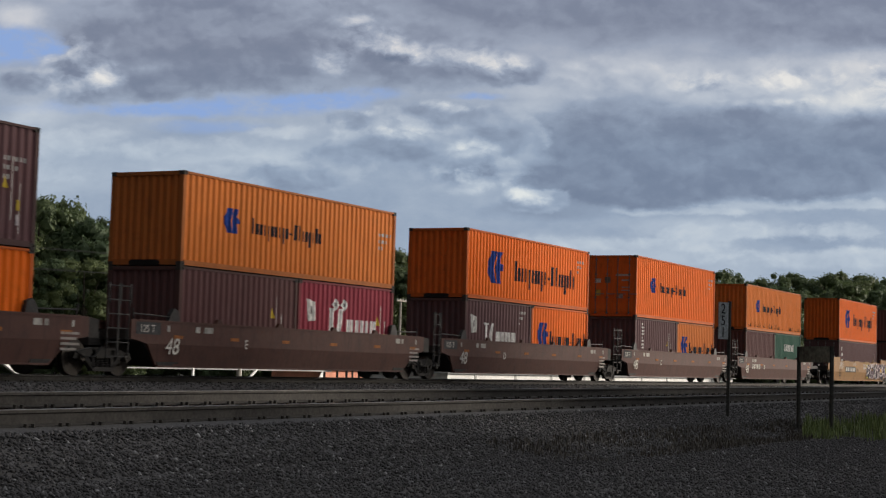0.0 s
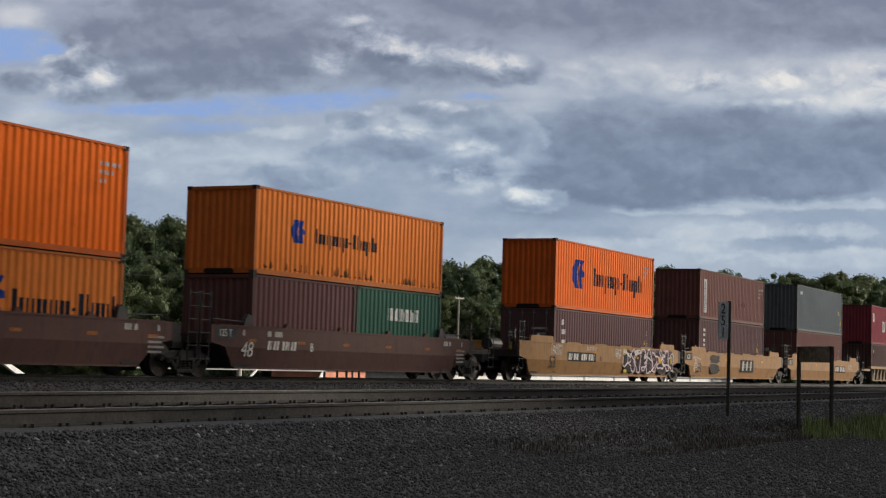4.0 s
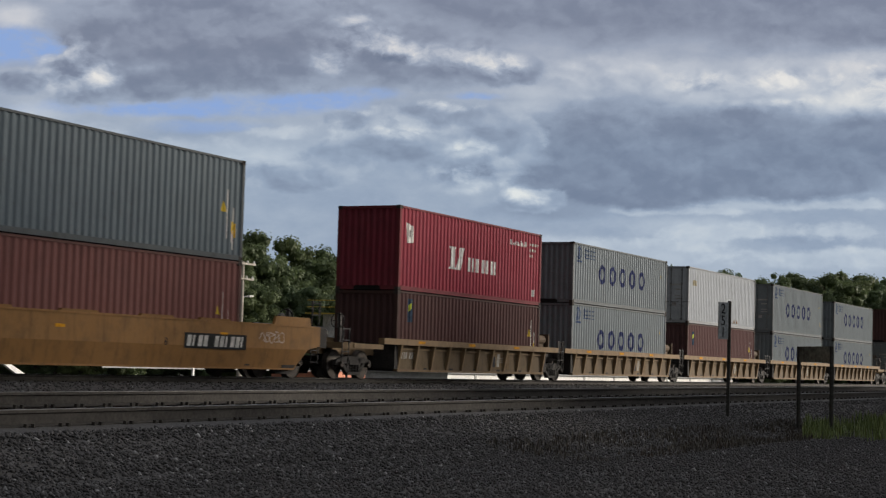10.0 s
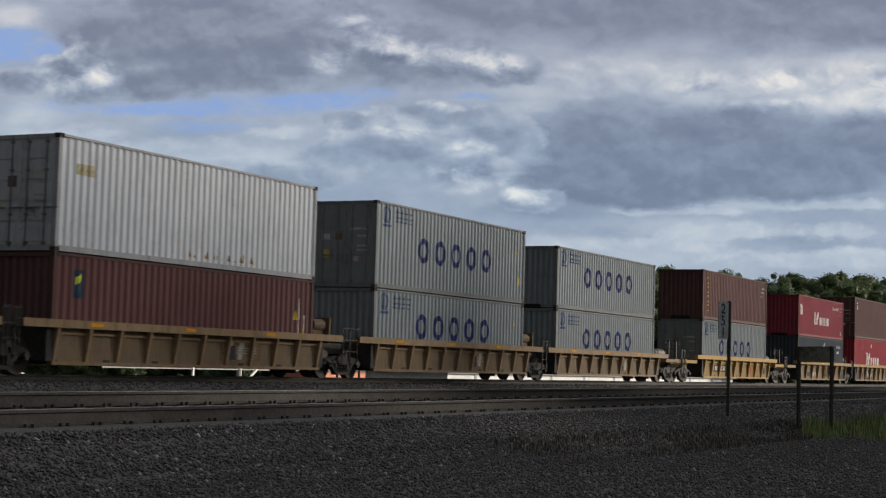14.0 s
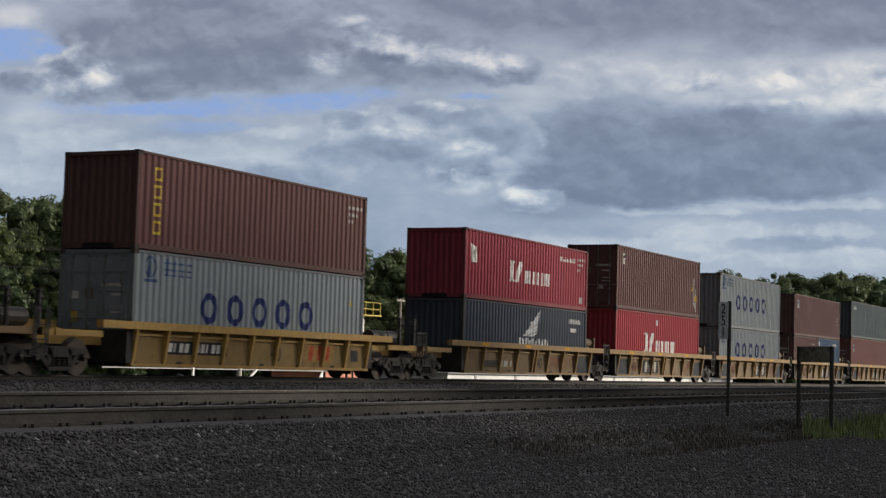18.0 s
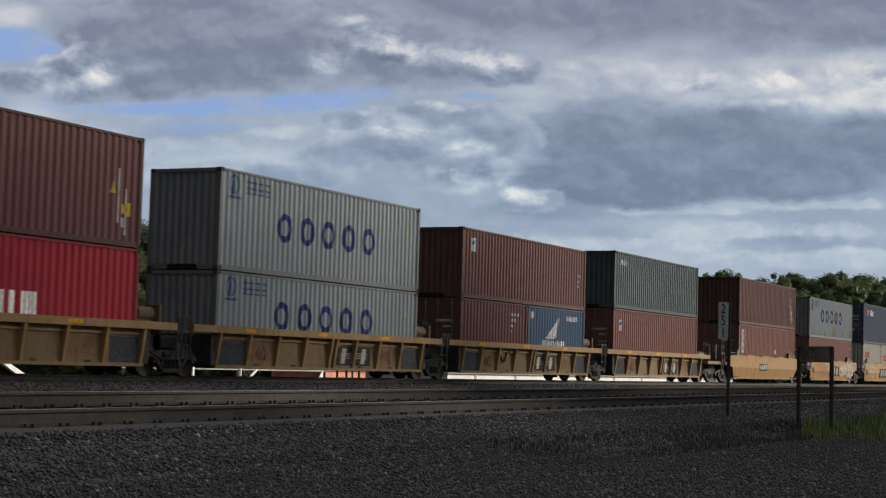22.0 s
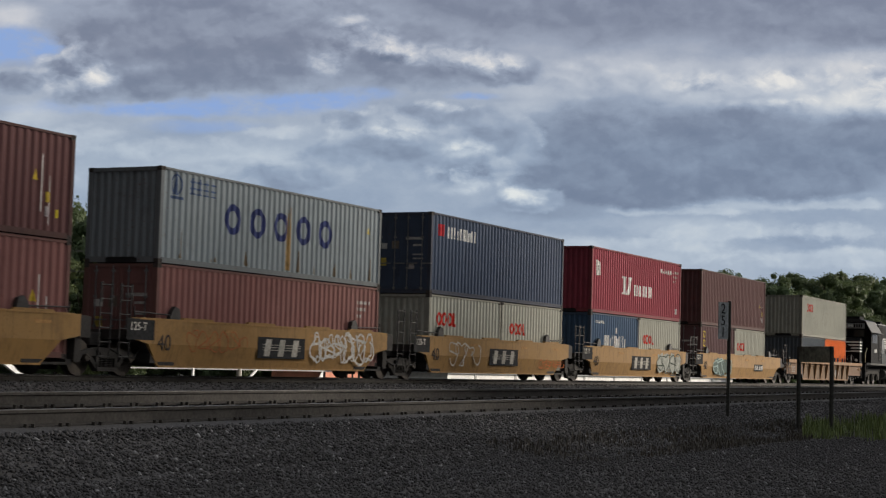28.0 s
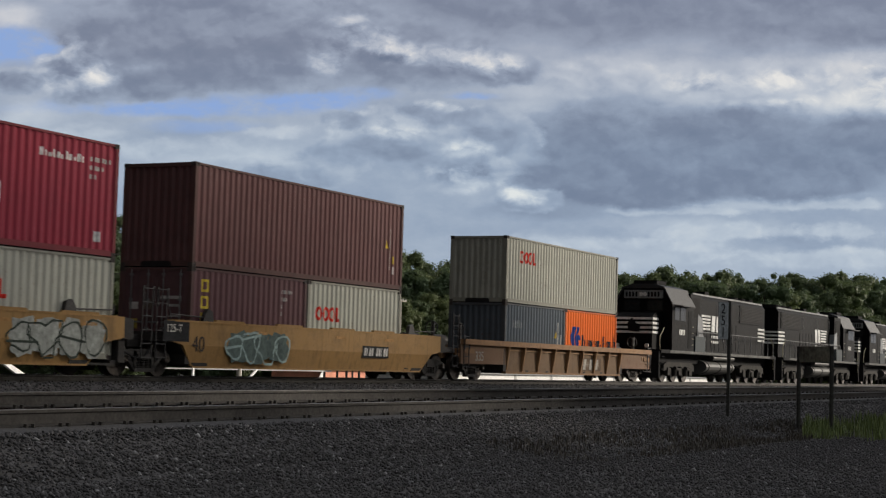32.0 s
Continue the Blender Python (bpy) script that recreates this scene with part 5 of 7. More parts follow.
# ---- trees ----
def leaf_material():
    m, nt, bsdf = nodes_of("tree_leaves")
    geo = nt.nodes.new("ShaderNodeNewGeometry")
    info = nt.nodes.new("ShaderNodeObjectInfo")
    cr = nt.nodes.new("ShaderNodeValToRGB")
    el = cr.color_ramp.elements
    el[0].position, el[0].color = 0.0, (0.082, 0.114, 0.064, 1)
    el[1].position, el[1].color = 1.0, (0.122, 0.160, 0.082, 1)
    el.new(0.5).color = (0.101, 0.137, 0.073, 1)
    tone = noise_of(nt, coords(nt), 2.2, 5, 0.7)
    nt.links.new(math_of(nt, "ADD", math_of(nt, "MULTIPLY", geo.outputs["Random Per Island"], 0.45), ramp_of(nt, tone, 0.3, 0.7, 0.0, 0.6)), cr.inputs["Fac"])
    tint = mix_of(nt, info.outputs["Random"], (0.85, 0.92, 0.9), (1.2, 1.1, 0.85))
    green = mix_of(nt, 1.0, cr.outputs["Color"], tint, "MULTIPLY")
    nt.links.new(green, bsdf.inputs["Base Color"])
    thin, both = nt.nodes.new("ShaderNodeBsdfTranslucent"), nt.nodes.new("ShaderNodeMixShader")
    nt.links.new(green, thin.inputs["Color"])
    both.inputs[0].default_value = 0.35
    nt.links.new(bsdf.outputs[0], both.inputs[1])
    nt.links.new(thin.outputs[0], both.inputs[2])
    nt.links.new(both.outputs[0], nt.nodes["Material Output"].inputs["Surface"])
    bsdf.inputs["Roughness"].default_value = 0.6
    bsdf.inputs["Specular IOR Level"].default_value = 0.2
    return m


LEAF = leaf_material()
BARK = plain("bark", (0.06, 0.048, 0.038), 0.9)


def crown_mesh(seed, height, radius, leaves, size=0.19):
    """Small tilted leaf sprays over many uneven clumps, each with a lumpy inner mass of twigs and leaves."""
    rng = np.random.default_rng(seed)
    n = 135
    t = rng.uniform(0.06, 1.0, n)
    reach = radius * np.sin(np.clip((t - 0.03) * 2.8, 0, 3.0)) ** 0.7 * rng.uniform(0.3, 1.0, n) ** 0.7
    a = rng.uniform(0, 2 * np.pi, n)
    cen = np.stack([reach * np.cos(a), reach * np.sin(a), t * height * 0.92], 1)
    rad = radius * rng.uniform(0.11, 0.23, n)
    which = rng.choice(n, leaves, p=rad ** 2 / (rad ** 2).sum())
    d = rng.normal(size=(leaves, 3))
    d /= np.linalg.norm(d, axis=1)[:, None]
    d[:, 2] = np.where(d[:, 2] < -0.4, -d[:, 2], d[:, 2])
    lump = 1 + 0.16 * np.sin(d[:, 0] * 5 + which) * np.sin(d[:, 1] * 5 + which * 2) + 0.1 * np.sin(d[:, 2] * 8 + which * 3)
    c = cen[which] + d * (rad[which] * lump * (0.72 + 0.42 * rng.random(leaves) ** 1.2))[:, None]
    u = np.cross(d, rng.normal(size=(leaves, 3)))
    u /= np.linalg.norm(u, axis=1)[:, None]
    nn = d + rng.normal(0, 0.35, (leaves, 3))
    v = np.cross(nn, u)
    v /= np.linalg.norm(v, axis=1)[:, None]
    s = size * rng.uniform(0.6, 1.4, leaves)[:, None]
    q = np.stack([c - u * s, c + v * s * 0.6, c + u * s, c - v * s * 0.6 + nn * s * 0.2], 1).reshape(-1, 3)
    verts, faces = q.tolist(), np.arange(leaves * 4).reshape(-1, 4).tolist()
    bm = bmesh.new()
    bmesh.ops.create_icosphere(bm, subdivisions=1, radius=1.0)
    ball = np.array([p.co[:] for p in bm.verts])
    tri = [[p.index for p in f.verts] for f in bm.faces]
    bm.free()
    for i in range(n):
        k = len(verts)
        lump = 0.80 * (1 + 0.16 * np.sin(ball[:, 0] * 5 + i) * np.sin(ball[:, 1] * 5 + i * 2) + 0.1 * np.sin(ball[:, 2] * 8 + i * 3)) * rng.uniform(0.75, 1.1, len(ball))
        verts += (cen[i] + ball * (rad[i] * lump)[:, None]).tolist()
        faces += [[k + j for j in t3] for t3 in tri]
    me = bpy.data.meshes.new("crown")
    me.from_pydata(verts, [], faces)
    me.materials.append(LEAF)
    return me, cen


def make_tree(seed, height, radius, leaves):
    ob = new("tree")
    me, cen = crown_mesh(seed, height, radius, leaves)
    s = Shape().tube((0, 0, -1), (0, 0, height * 0.5), 0.4, 8, 0.22).tube((0, 0, height * 0.5), (0.2, 0.1, height * 0.88), 0.22, 7, 0.05)
    for c in cen[:9]:
        s.tube((0, 0, max(1.5, c[2] * 0.55)), tuple(c), 0.1, 5, 0.03)
    part("trunk", s.mesh("trunk", BARK), ob)
    part("crown", me, ob)
    return tagged(ob, "leafy green deciduous tree in summer leaf", "tree", "trees behind the railway")


def plant_trees():
    kinds = [make_tree(20 + k, 1.0 * h, r, n) for k, (h, r, n) in enumerate(((17, 6.0, 12500), (19, 6.5, 13500), (15, 5.5, 12000), (20, 5.2, 12000), (13, 5.0, 11000)))]
    heights = (17, 19, 15, 20, 13)
    # skyline of the woods: bearing tan (x / y) and tan of the height above the eye
    xr = (0.9, 1.115, 1.167, 1.231, 1.301, 1.396, 1.458, 1.607, 1.697, 1.877, 1.95, 2.127, 2.473, 2.681, 2.858, 3.126, 3.4, 3.63, 3.716, 3.80, 3.924, 4.149, 4.4, 4.9, 5.6)
    top = (0.130, 0.132, 0.143, 0.139, 0.135, 0.138, 0.138, 0.128, 0.133, 0.135, 0.139, 0.155, 0.157, 0.171, 0.184, 0.199, 0.205, 0.215, 0.240, 0.215, 0.198, 0.243, 0.266, 0.279, 0.3)
    rng = random.Random(5)
    used = set()

    def put(x, y, want, narrow=1.5):
        i = rng.randrange(5)
        sc = want / heights[i]
        m = Matrix.Translation((x, y, ground_height(y) - 0.3)) @ pose(0, 0, 0, 0, 0, rng.uniform(0, 360))
        if i in used:
            t = copy_thing(kinds[i], m)
        else:
            t = kinds[i]
            t.matrix_basis = m
            used.add(i)
        w = max(0.7, min(narrow, sc * rng.uniform(0.9, 1.15)))
        t.scale = (w, w, sc)
        return w

    for row, (back, lift) in enumerate(((-12, 0.62), (0, 0.9), (14, 1.02))):
        b = 0.93 + 0.02 * row
        while b < 5.5:
            far = float(np.interp(b, (0.9, 2.0, 3.5, 5.6), (150, 125, 82, 66))) + back
            y = far + rng.uniform(-4, 4)
            want = (float(np.interp(b, xr, top)) * y * lift * rng.uniform(0.88, 1.0) + 0.85 - ground_height(y)) * (1.10 if b < 2.0 else 1.07)
            w = put(b * y, y, want)
            b += 8.2 * w / y * (1.15, 0.9, 1.0)[row]
    # an unseen belt of trees, added behind and beside the camera to shade the gravel and part of the train
    for x, y, h in UNSEEN_SHADE_TREES:
        put(x, y, h, 1.2 if h < 15 else 0.8)


# out of view: places and heights set by the shade wanted
UNSEEN_SHADE_TREES = [(30 + 6.0 * i, -9 - 2 * (i % 2), 11 + 1.2 * (i % 3)) for i in range(7)] + [(66 + 13.0 * i, -13 + 2 * (i % 2), (26, 27, 27, 26, 21, 14)[i]) for i in range(6)]
plant_trees()


# ---- the train ----
STD, HIGH, FORTY, TWENTY = 2.591, 2.896, 12.192, 6.058
DECK = 0.41
ORANGE, PALE_ORANGE, OLD_ORANGE = (0.80, 0.150, 0.012), (0.66, 0.18, 0.025), (0.60, 0.17, 0.03)
MAROON, PLUM, BRICK, DEEP = (0.118, 0.054, 0.053), (0.115, 0.058, 0.062), (0.175, 0.075, 0.066), (0.085, 0.040, 0.038)
DUSTY = (0.22, 0.10, 0.09)
RED, SCARLET = (0.27, 0.035, 0.055), (0.32, 0.03, 0.045)
GREY, WHITE, BEIGE = (0.21, 0.243, 0.262), (0.52, 0.55, 0.585), (0.40, 0.40, 0.34)
NAVY, SLATE, TEAL, BLUE, GREEN, STEELB, SEA = (0.040, 0.053, 0.076), (0.122, 0.15, 0.168), (0.075, 0.105, 0.115), (0.045, 0.09, 0.16), (0.03, 0.10, 0.07), (0.085, 0.105, 0.125), (0.047, 0.068, 0.115)
BROWN_CAR, TAN_CAR, RIB_CAR, RIB_OLD, PALE_CAR = (0.092, 0.046, 0.038), (0.265, 0.138, 0.048), (0.258, 0.166, 0.070), (0.235, 0.16, 0.088), (0.315, 0.183, 0.066)

HL = lambda z=0.70: (wave_mark, (-4.2, z, 1.22, -1.75, 4.5, z + 0.2, 0.78))
HS = lambda z=1.08: (wave_mark, (-4.08, z, 0.7, -2.65, 1.25, z + 0.07, 0.46))
H20 = lambda x=-2.5, z=0.9, h=0.95: (wave_mark, (x, z, h, x + 1.3, 2.95, z, 0.62))
KL = lambda x=-2.2, z=0.98, h=0.82: (initial_mark, (x, z, h))
CO = lambda z=1.45: (rings_mark, (-2.6, z, 0.76))
EM = lambda h=2.591: (corner_emblem, (-5.5, h - 0.72))
CODE = lambda x=4.6, z=2.2, r=3, c=6: (codes, (x, z, r, c))
SLIM = lambda x=5.0: (slim_lines, (x,))
DL = " on a freight train"


def stack(s, low, high, lows):
    """Containers of one well: low row (one of 40 feet or two of 20 feet), then the upper one."""
    z = DECK
    for i, (color, label, door, marks) in enumerate(lows):
        if len(lows) == 1:
            container(s, z, FORTY, low, color, label, door, marks)
        else:
            container(s + i * (FORTY - TWENTY), z, TWENTY, low, color, label, door, marks)
    color, label, door, marks = high[1:]
    container(s, z + low + 0.012, FORTY, high[0], color, label, door, marks)


def build_stacks():
    o = "bright orange corrugated steel container with blue emblem, stacked on top"
    stack(18.36, STD, (HIGH, PLUM, "dark plum corrugated steel container stacked on top", False, [SLIM(5.2), CODE(4.9, 2.0)]),
          [(ORANGE, "orange corrugated steel container in a brown well car", False, [HL(0.7)])])
    stack(36.46, STD, (STD, OLD_ORANGE, "faded orange corrugated container with blue emblem, stacked on top", False, [HS(), CODE(5.0, 1.7)]),
          [(MAROON, "short maroon corrugated container in a brown well car", False, [(slim_lines, (1.9,))]),
           (RED, "short red corrugated container with white block shapes", False, [(initial_mark, (-1.15, 0.95, 0.85, True, False, 1.35)), (diamond, (-1.02, 1.92, 0.26)), (diamond, (-0.48, 1.92, 0.26)), (slim_lines, (2.2,))])])
    stack(54.22, STD, (STD, ORANGE, o, False, [HL(0.68), CODE(4.8, 2.0)]),
          [(PLUM, "short plum corrugated container with white block shapes", False, [(initial_mark, (-1.3, 0.95, 0.8, True, False, 1.35)), (codes, (1.9, 2.2, 3, 5))]),
           (ORANGE, "short orange corrugated container with blue emblem", False, [H20(-2.4, 1.0, 0.95)])])
    stack(72.42, STD, (HIGH, ORANGE, "orange corrugated container, door end foremost, stacked on top", True, [HS(1.26), CODE(5.0, 2.3)]),
          [(PLUM, "short plum corrugated container with a white upright sign", False, [(upright, (-2.1, 0.5, 2.4, 6, 0.3)), (slim_lines, (1.8,))]),
           (OLD_ORANGE, "short faded orange corrugated container", False, [H20(-2.4, 1.0, 0.9)])])
    stack(90.64, STD, (STD, PALE_ORANGE, "weathered orange corrugated container, stacked on top", False, [HS(1.08), (soot, (-5.8, 0.2, 11.6, 0.35, (0.10, 0.05, 0.02)))]),
          [(MAROON, "short maroon corrugated container in a brown well car", False, []),
           (GREEN, "short green corrugated container with a pale word shape", False, [(word, (-0.9, 1.55, 0.42, 7))])])
    stack(113.25, STD, (HIGH, ORANGE, "bright orange corrugated container with a large blue emblem, stacked on top", False, [HL(0.95), CODE(4.8, 2.3)]),
          [(PLUM, "plum corrugated container with its door end to the front", True, [(upright, (-5.2, 0.6, 2.3, 2, 0.34, (0.62, 0.6, 0.58))), SLIM(5.2)])])
    stack(132.66, HIGH, (STD, BRICK, "brick-red corrugated container with a white upright sign, stacked on top", False, [(upright, (-5.2, 0.45, 2.0, 7, 0.2, (0.04, 0.07, 0.2), (0.62, 0.62, 0.6))), CODE(5.0, 2.0), (soot, (0.6, 0.9, 1.6, 0.5, (0.10, 0.03, 0.025)))]),
          [(PLUM, "plum corrugated container with white upright word shape", False, [(upright, (-5.25, 0.9, 2.5, 3, 0.3)), SLIM(5.0)])])
    stack(152.47, HIGH, (HIGH, SLATE, "slate blue-grey corrugated container, stacked on top", False, [(word, (-5.3, 2.3, 0.22, 4)), (square, (5.55, 0.65, 0.16, 0.4, (0.6, 0.35, 0.03))), SLIM(5.3)]),
          [(BRICK, "brick-red corrugated container with its door end to the front", True, [SLIM(5.2)])])
    k = "red corrugated container with white block shapes, stacked on top"
    stack(174.18, STD, (HIGH, RED, k, False, [KL(), CODE(5.0, 2.35), (square, (5.2, 0.35, 0.28, 0.26, (0.45, 0.45, 0.45)))]),
          [(DEEP, "dark maroon corrugated container in a ribbed yellow well car", False, [(square, (-5.3, 1.55, 0.38, 0.8, (0.03, 0.05, 0.08), (0.45, 0.5, 0.05))), SLIM(5.3)])])
    c = "grey corrugated container with five dark blue rings"
    stack(189.81, HIGH, (STD, GREY, c + ", stacked on top", False, [CO(1.40), EM()]), [(GREY, c, False, [CO(1.43), EM(2.896)])])
    stack(205.40, STD, (HIGH, WHITE, "dirty white corrugated container with its door end to the front", True, [(square, (-5.4, 1.95, 0.75, 0.28, (0.34, 0.30, 0.2))), (soot, (-0.5, 0.25, 3.2, 0.35, (0.3, 0.2, 0.12)))]),
          [(MAROON, "maroon corrugated container in a ribbed yellow well car", False, [(square, (-5.3, 1.5, 0.38, 0.7, (0.03, 0.05, 0.08), (0.45, 0.5, 0.05))), SLIM(5.3)])])
    stack(221.43, STD, (HIGH, GREY, c + ", door end first", True, [CO(1.46), EM(2.896), (square, (5.5, 0.7, 0.16, 0.3, (0.6, 0.4, 0.05)))]), [(GREY, c, False, [CO(1.42), EM()])])
    stack(236.97, STD, (STD, GREY, c + ", stacked on top", False, [CO(1.45), EM()]), [(GREY, c, False, [CO(1.42), EM()])])
    stack(256.70, HIGH, (STD, MAROON, "maroon corrugated container with yellow upright shapes, stacked on top", False, [(stacked_rings, (-5.35, 0.38, 2.28, 4)), CODE(5.0, 2.1)]),
          [(GREY, c + ", door end first", True, [CO(1.49), EM(2.896)])])
    stack(276.34, STD, (STD, RED, k, False, [KL(-2.05, 0.84), CODE(5.0, 2.1), (square, (5.2, 0.3, 0.28, 0.26, (0.45, 0.45, 0.45)))]),
          [(NAVY, "navy blue corrugated container with a white wing shape", False, [(wing, (-0.6, 1.35, 1.15)), (word, (4.2, 2.0, 0.2, 8)), (square, (4.3, 1.65, 0.6, 0.16, (0.6, 0.6, 0.6))), (square, (0.1, 1.7, 0.24, 0.24, (0.5, 0.5, 0.5)))])])
    stack(292.11, HIGH, (HIGH, MAROON, "maroon corrugated container, door end foremost, stacked on top", True, [(square, (-5.3, 2.05, 0.3, 0.5, (0.5, 0.48, 0.42), (0.1, 0.1, 0.1))), (square, (5.5, 0.8, 0.16, 0.35, (0.42, 0.30, 0.05))), SLIM(5.1)]),
          [(SCARLET, "bright red corrugated container with white block shapes", False, [(initial_mark, (-2.15, 1.03, 0.89, False, False)), (square, (-0.5, 2.3, 0.26, 0.26, (0.6, 0.6, 0.6)))])])
    stack(307.87, STD, (HIGH, GREY, c + ", stacked on top", False, [CO(1.46), EM(2.896)]), [(GREY, c, False, [CO(1.42), EM()])])
    stack(323.49, STD, (STD, MAROON, "maroon corrugated container with a small square sign, stacked on top", False, [(square, (-5.3, 1.75, 0.4, 0.5, (0.4, 0.42, 0.42), (0.05, 0.1, 0.3))), CODE(5.3, 1.4, 3, 2)]),
          [(MAROON, "short maroon corrugated container with its door end to the front", True, [(codes, (1.5, 2.1, 4, 6))]),
           (BLUE, "short blue corrugated container with a white wing shape", False, [(wing, (-1.2, 1.3, 0.95)), (word, (1.0, 2.1, 0.2, 8)), (square, (-2.7, 2.1, 0.3, 0.26, (0.55, 0.55, 0.5)))])])
    stack(339.19, HIGH, (STD, TEAL, "dark teal corrugated container, stacked on top", False, [(word, (-5.2, 2.0, 0.24, 4)), (square, (5.5, 0.6, 0.14, 0.3, (0.5, 0.35, 0.03)))]),
          [(BRICK, "dull red corrugated container with its door end to the front", True, [(square, (-5.3, 1.9, 0.36, 0.5, (0.4, 0.42, 0.42), (0.05, 0.1, 0.3)))])])
    stack(358.92, HIGH, (STD, MAROON, "maroon corrugated container, stacked on top", False, [SLIM(4.9), (square, (5.45, 0.5, 0.16, 0.2, (0.5, 0.4, 0.03)))]),
          [(DUSTY, "dull red corrugated container with a white upright sign", True, [(upright, (-5.35, 1.4, 2.5, 5, 0.2, (0.05, 0.05, 0.06), (0.55, 0.55, 0.5))), (square, (1.4, 1.35, 0.22, 0.22, (0.6, 0.6, 0.6))), SLIM(5.0)])])
    stack(374.67, STD, (STD, GREY, c + " and rust runs", False, [CO(1.47), EM(), (soot, (0.25, 0.2, 0.5, 2.2, (0.26, 0.17, 0.07)))] + [(soot, (x, 0.18, 0.16, q, (0.13, 0.10, 0.065))) for x, q in ((-5.2, 0.9), (-3.6, 0.6), (-1.9, 0.5), (0.9, 0.8), (1.9, 0.45), (3.1, 0.6), (4.2, 0.5), (5.3, 1.1))]),
          [(DUSTY, "dusty pale red corrugated container with its door end first", True, [CODE(4.7, 2.0)])])
    b = "short beige-grey corrugated container with red ring shapes"
    stack(390.53, STD, (HIGH, SEA, "dark blue corrugated container with a white word shape, stacked on top", True, [(word, (-4.75, 2.06, 0.42, 5, (0.62, 0.62, 0.6), 'logo', 0.2, 0.95)), (square, (-5.5, 2.1, 0.5, 0.42, (0.4, 0.03, 0.04)))]),
          [(BEIGE, b, False, [(rounds, (-2.2, 1.75, 0.5))]), (BEIGE, b, False, [(rounds, (-2.0, 1.6, 0.46))])])
    stack(405.99, STD, (HIGH, RED, k, False, [KL(), CODE(5.0, 2.35), (square, (5.2, 0.35, 0.28, 0.26, (0.45, 0.45, 0.45)))]),
          [(BLUE, "short blue corrugated container with pale word shape", False, [(word, (-1.3, 1.05, 0.6, 6)), (square, (0.1, 1.75, 0.22, 0.26, (0.6, 0.6, 0.6))), (word, (-2.4, 2.15, 0.12, 12))]), (BEIGE, b, False, [(rounds, (-2.2, 1.6, 0.46))])])
    stack(421.56, STD, (HIGH, MAROON, "dark maroon corrugated container, stacked on top", False, [SLIM(5.2)]),
          [(PLUM, "short plum corrugated container with yellow upright shapes", True, [(stacked_rings, (-2.5, 0.5, 2.35, 4)), (codes, (1.6, 2.1, 4, 5))]), (BEIGE, b, False, [(rounds, (-2.3, 1.6, 0.46))])])
    stack(442.32, STD, (STD, BEIGE, "grey-green corrugated container with red rings, stacked on top", False, [(rounds, (-4.6, 1.85, 0.5))]),
          [(STEELB, "short slate corrugated container in a ribbed well car", False, [(word, (-2.3, 1.65, 0.3, 4, (0.2, 0.22, 0.24))), (slim_lines, (2.3,))]), (ORANGE, "short orange corrugated container with blue emblem", False, [H20(-2.4, 0.95, 0.95)])])


build_stacks()

MARK_PALE, MARK_DARK = (0.55, 0.52, 0.47), (0.06, 0.05, 0.045)
H = FORTY / 2


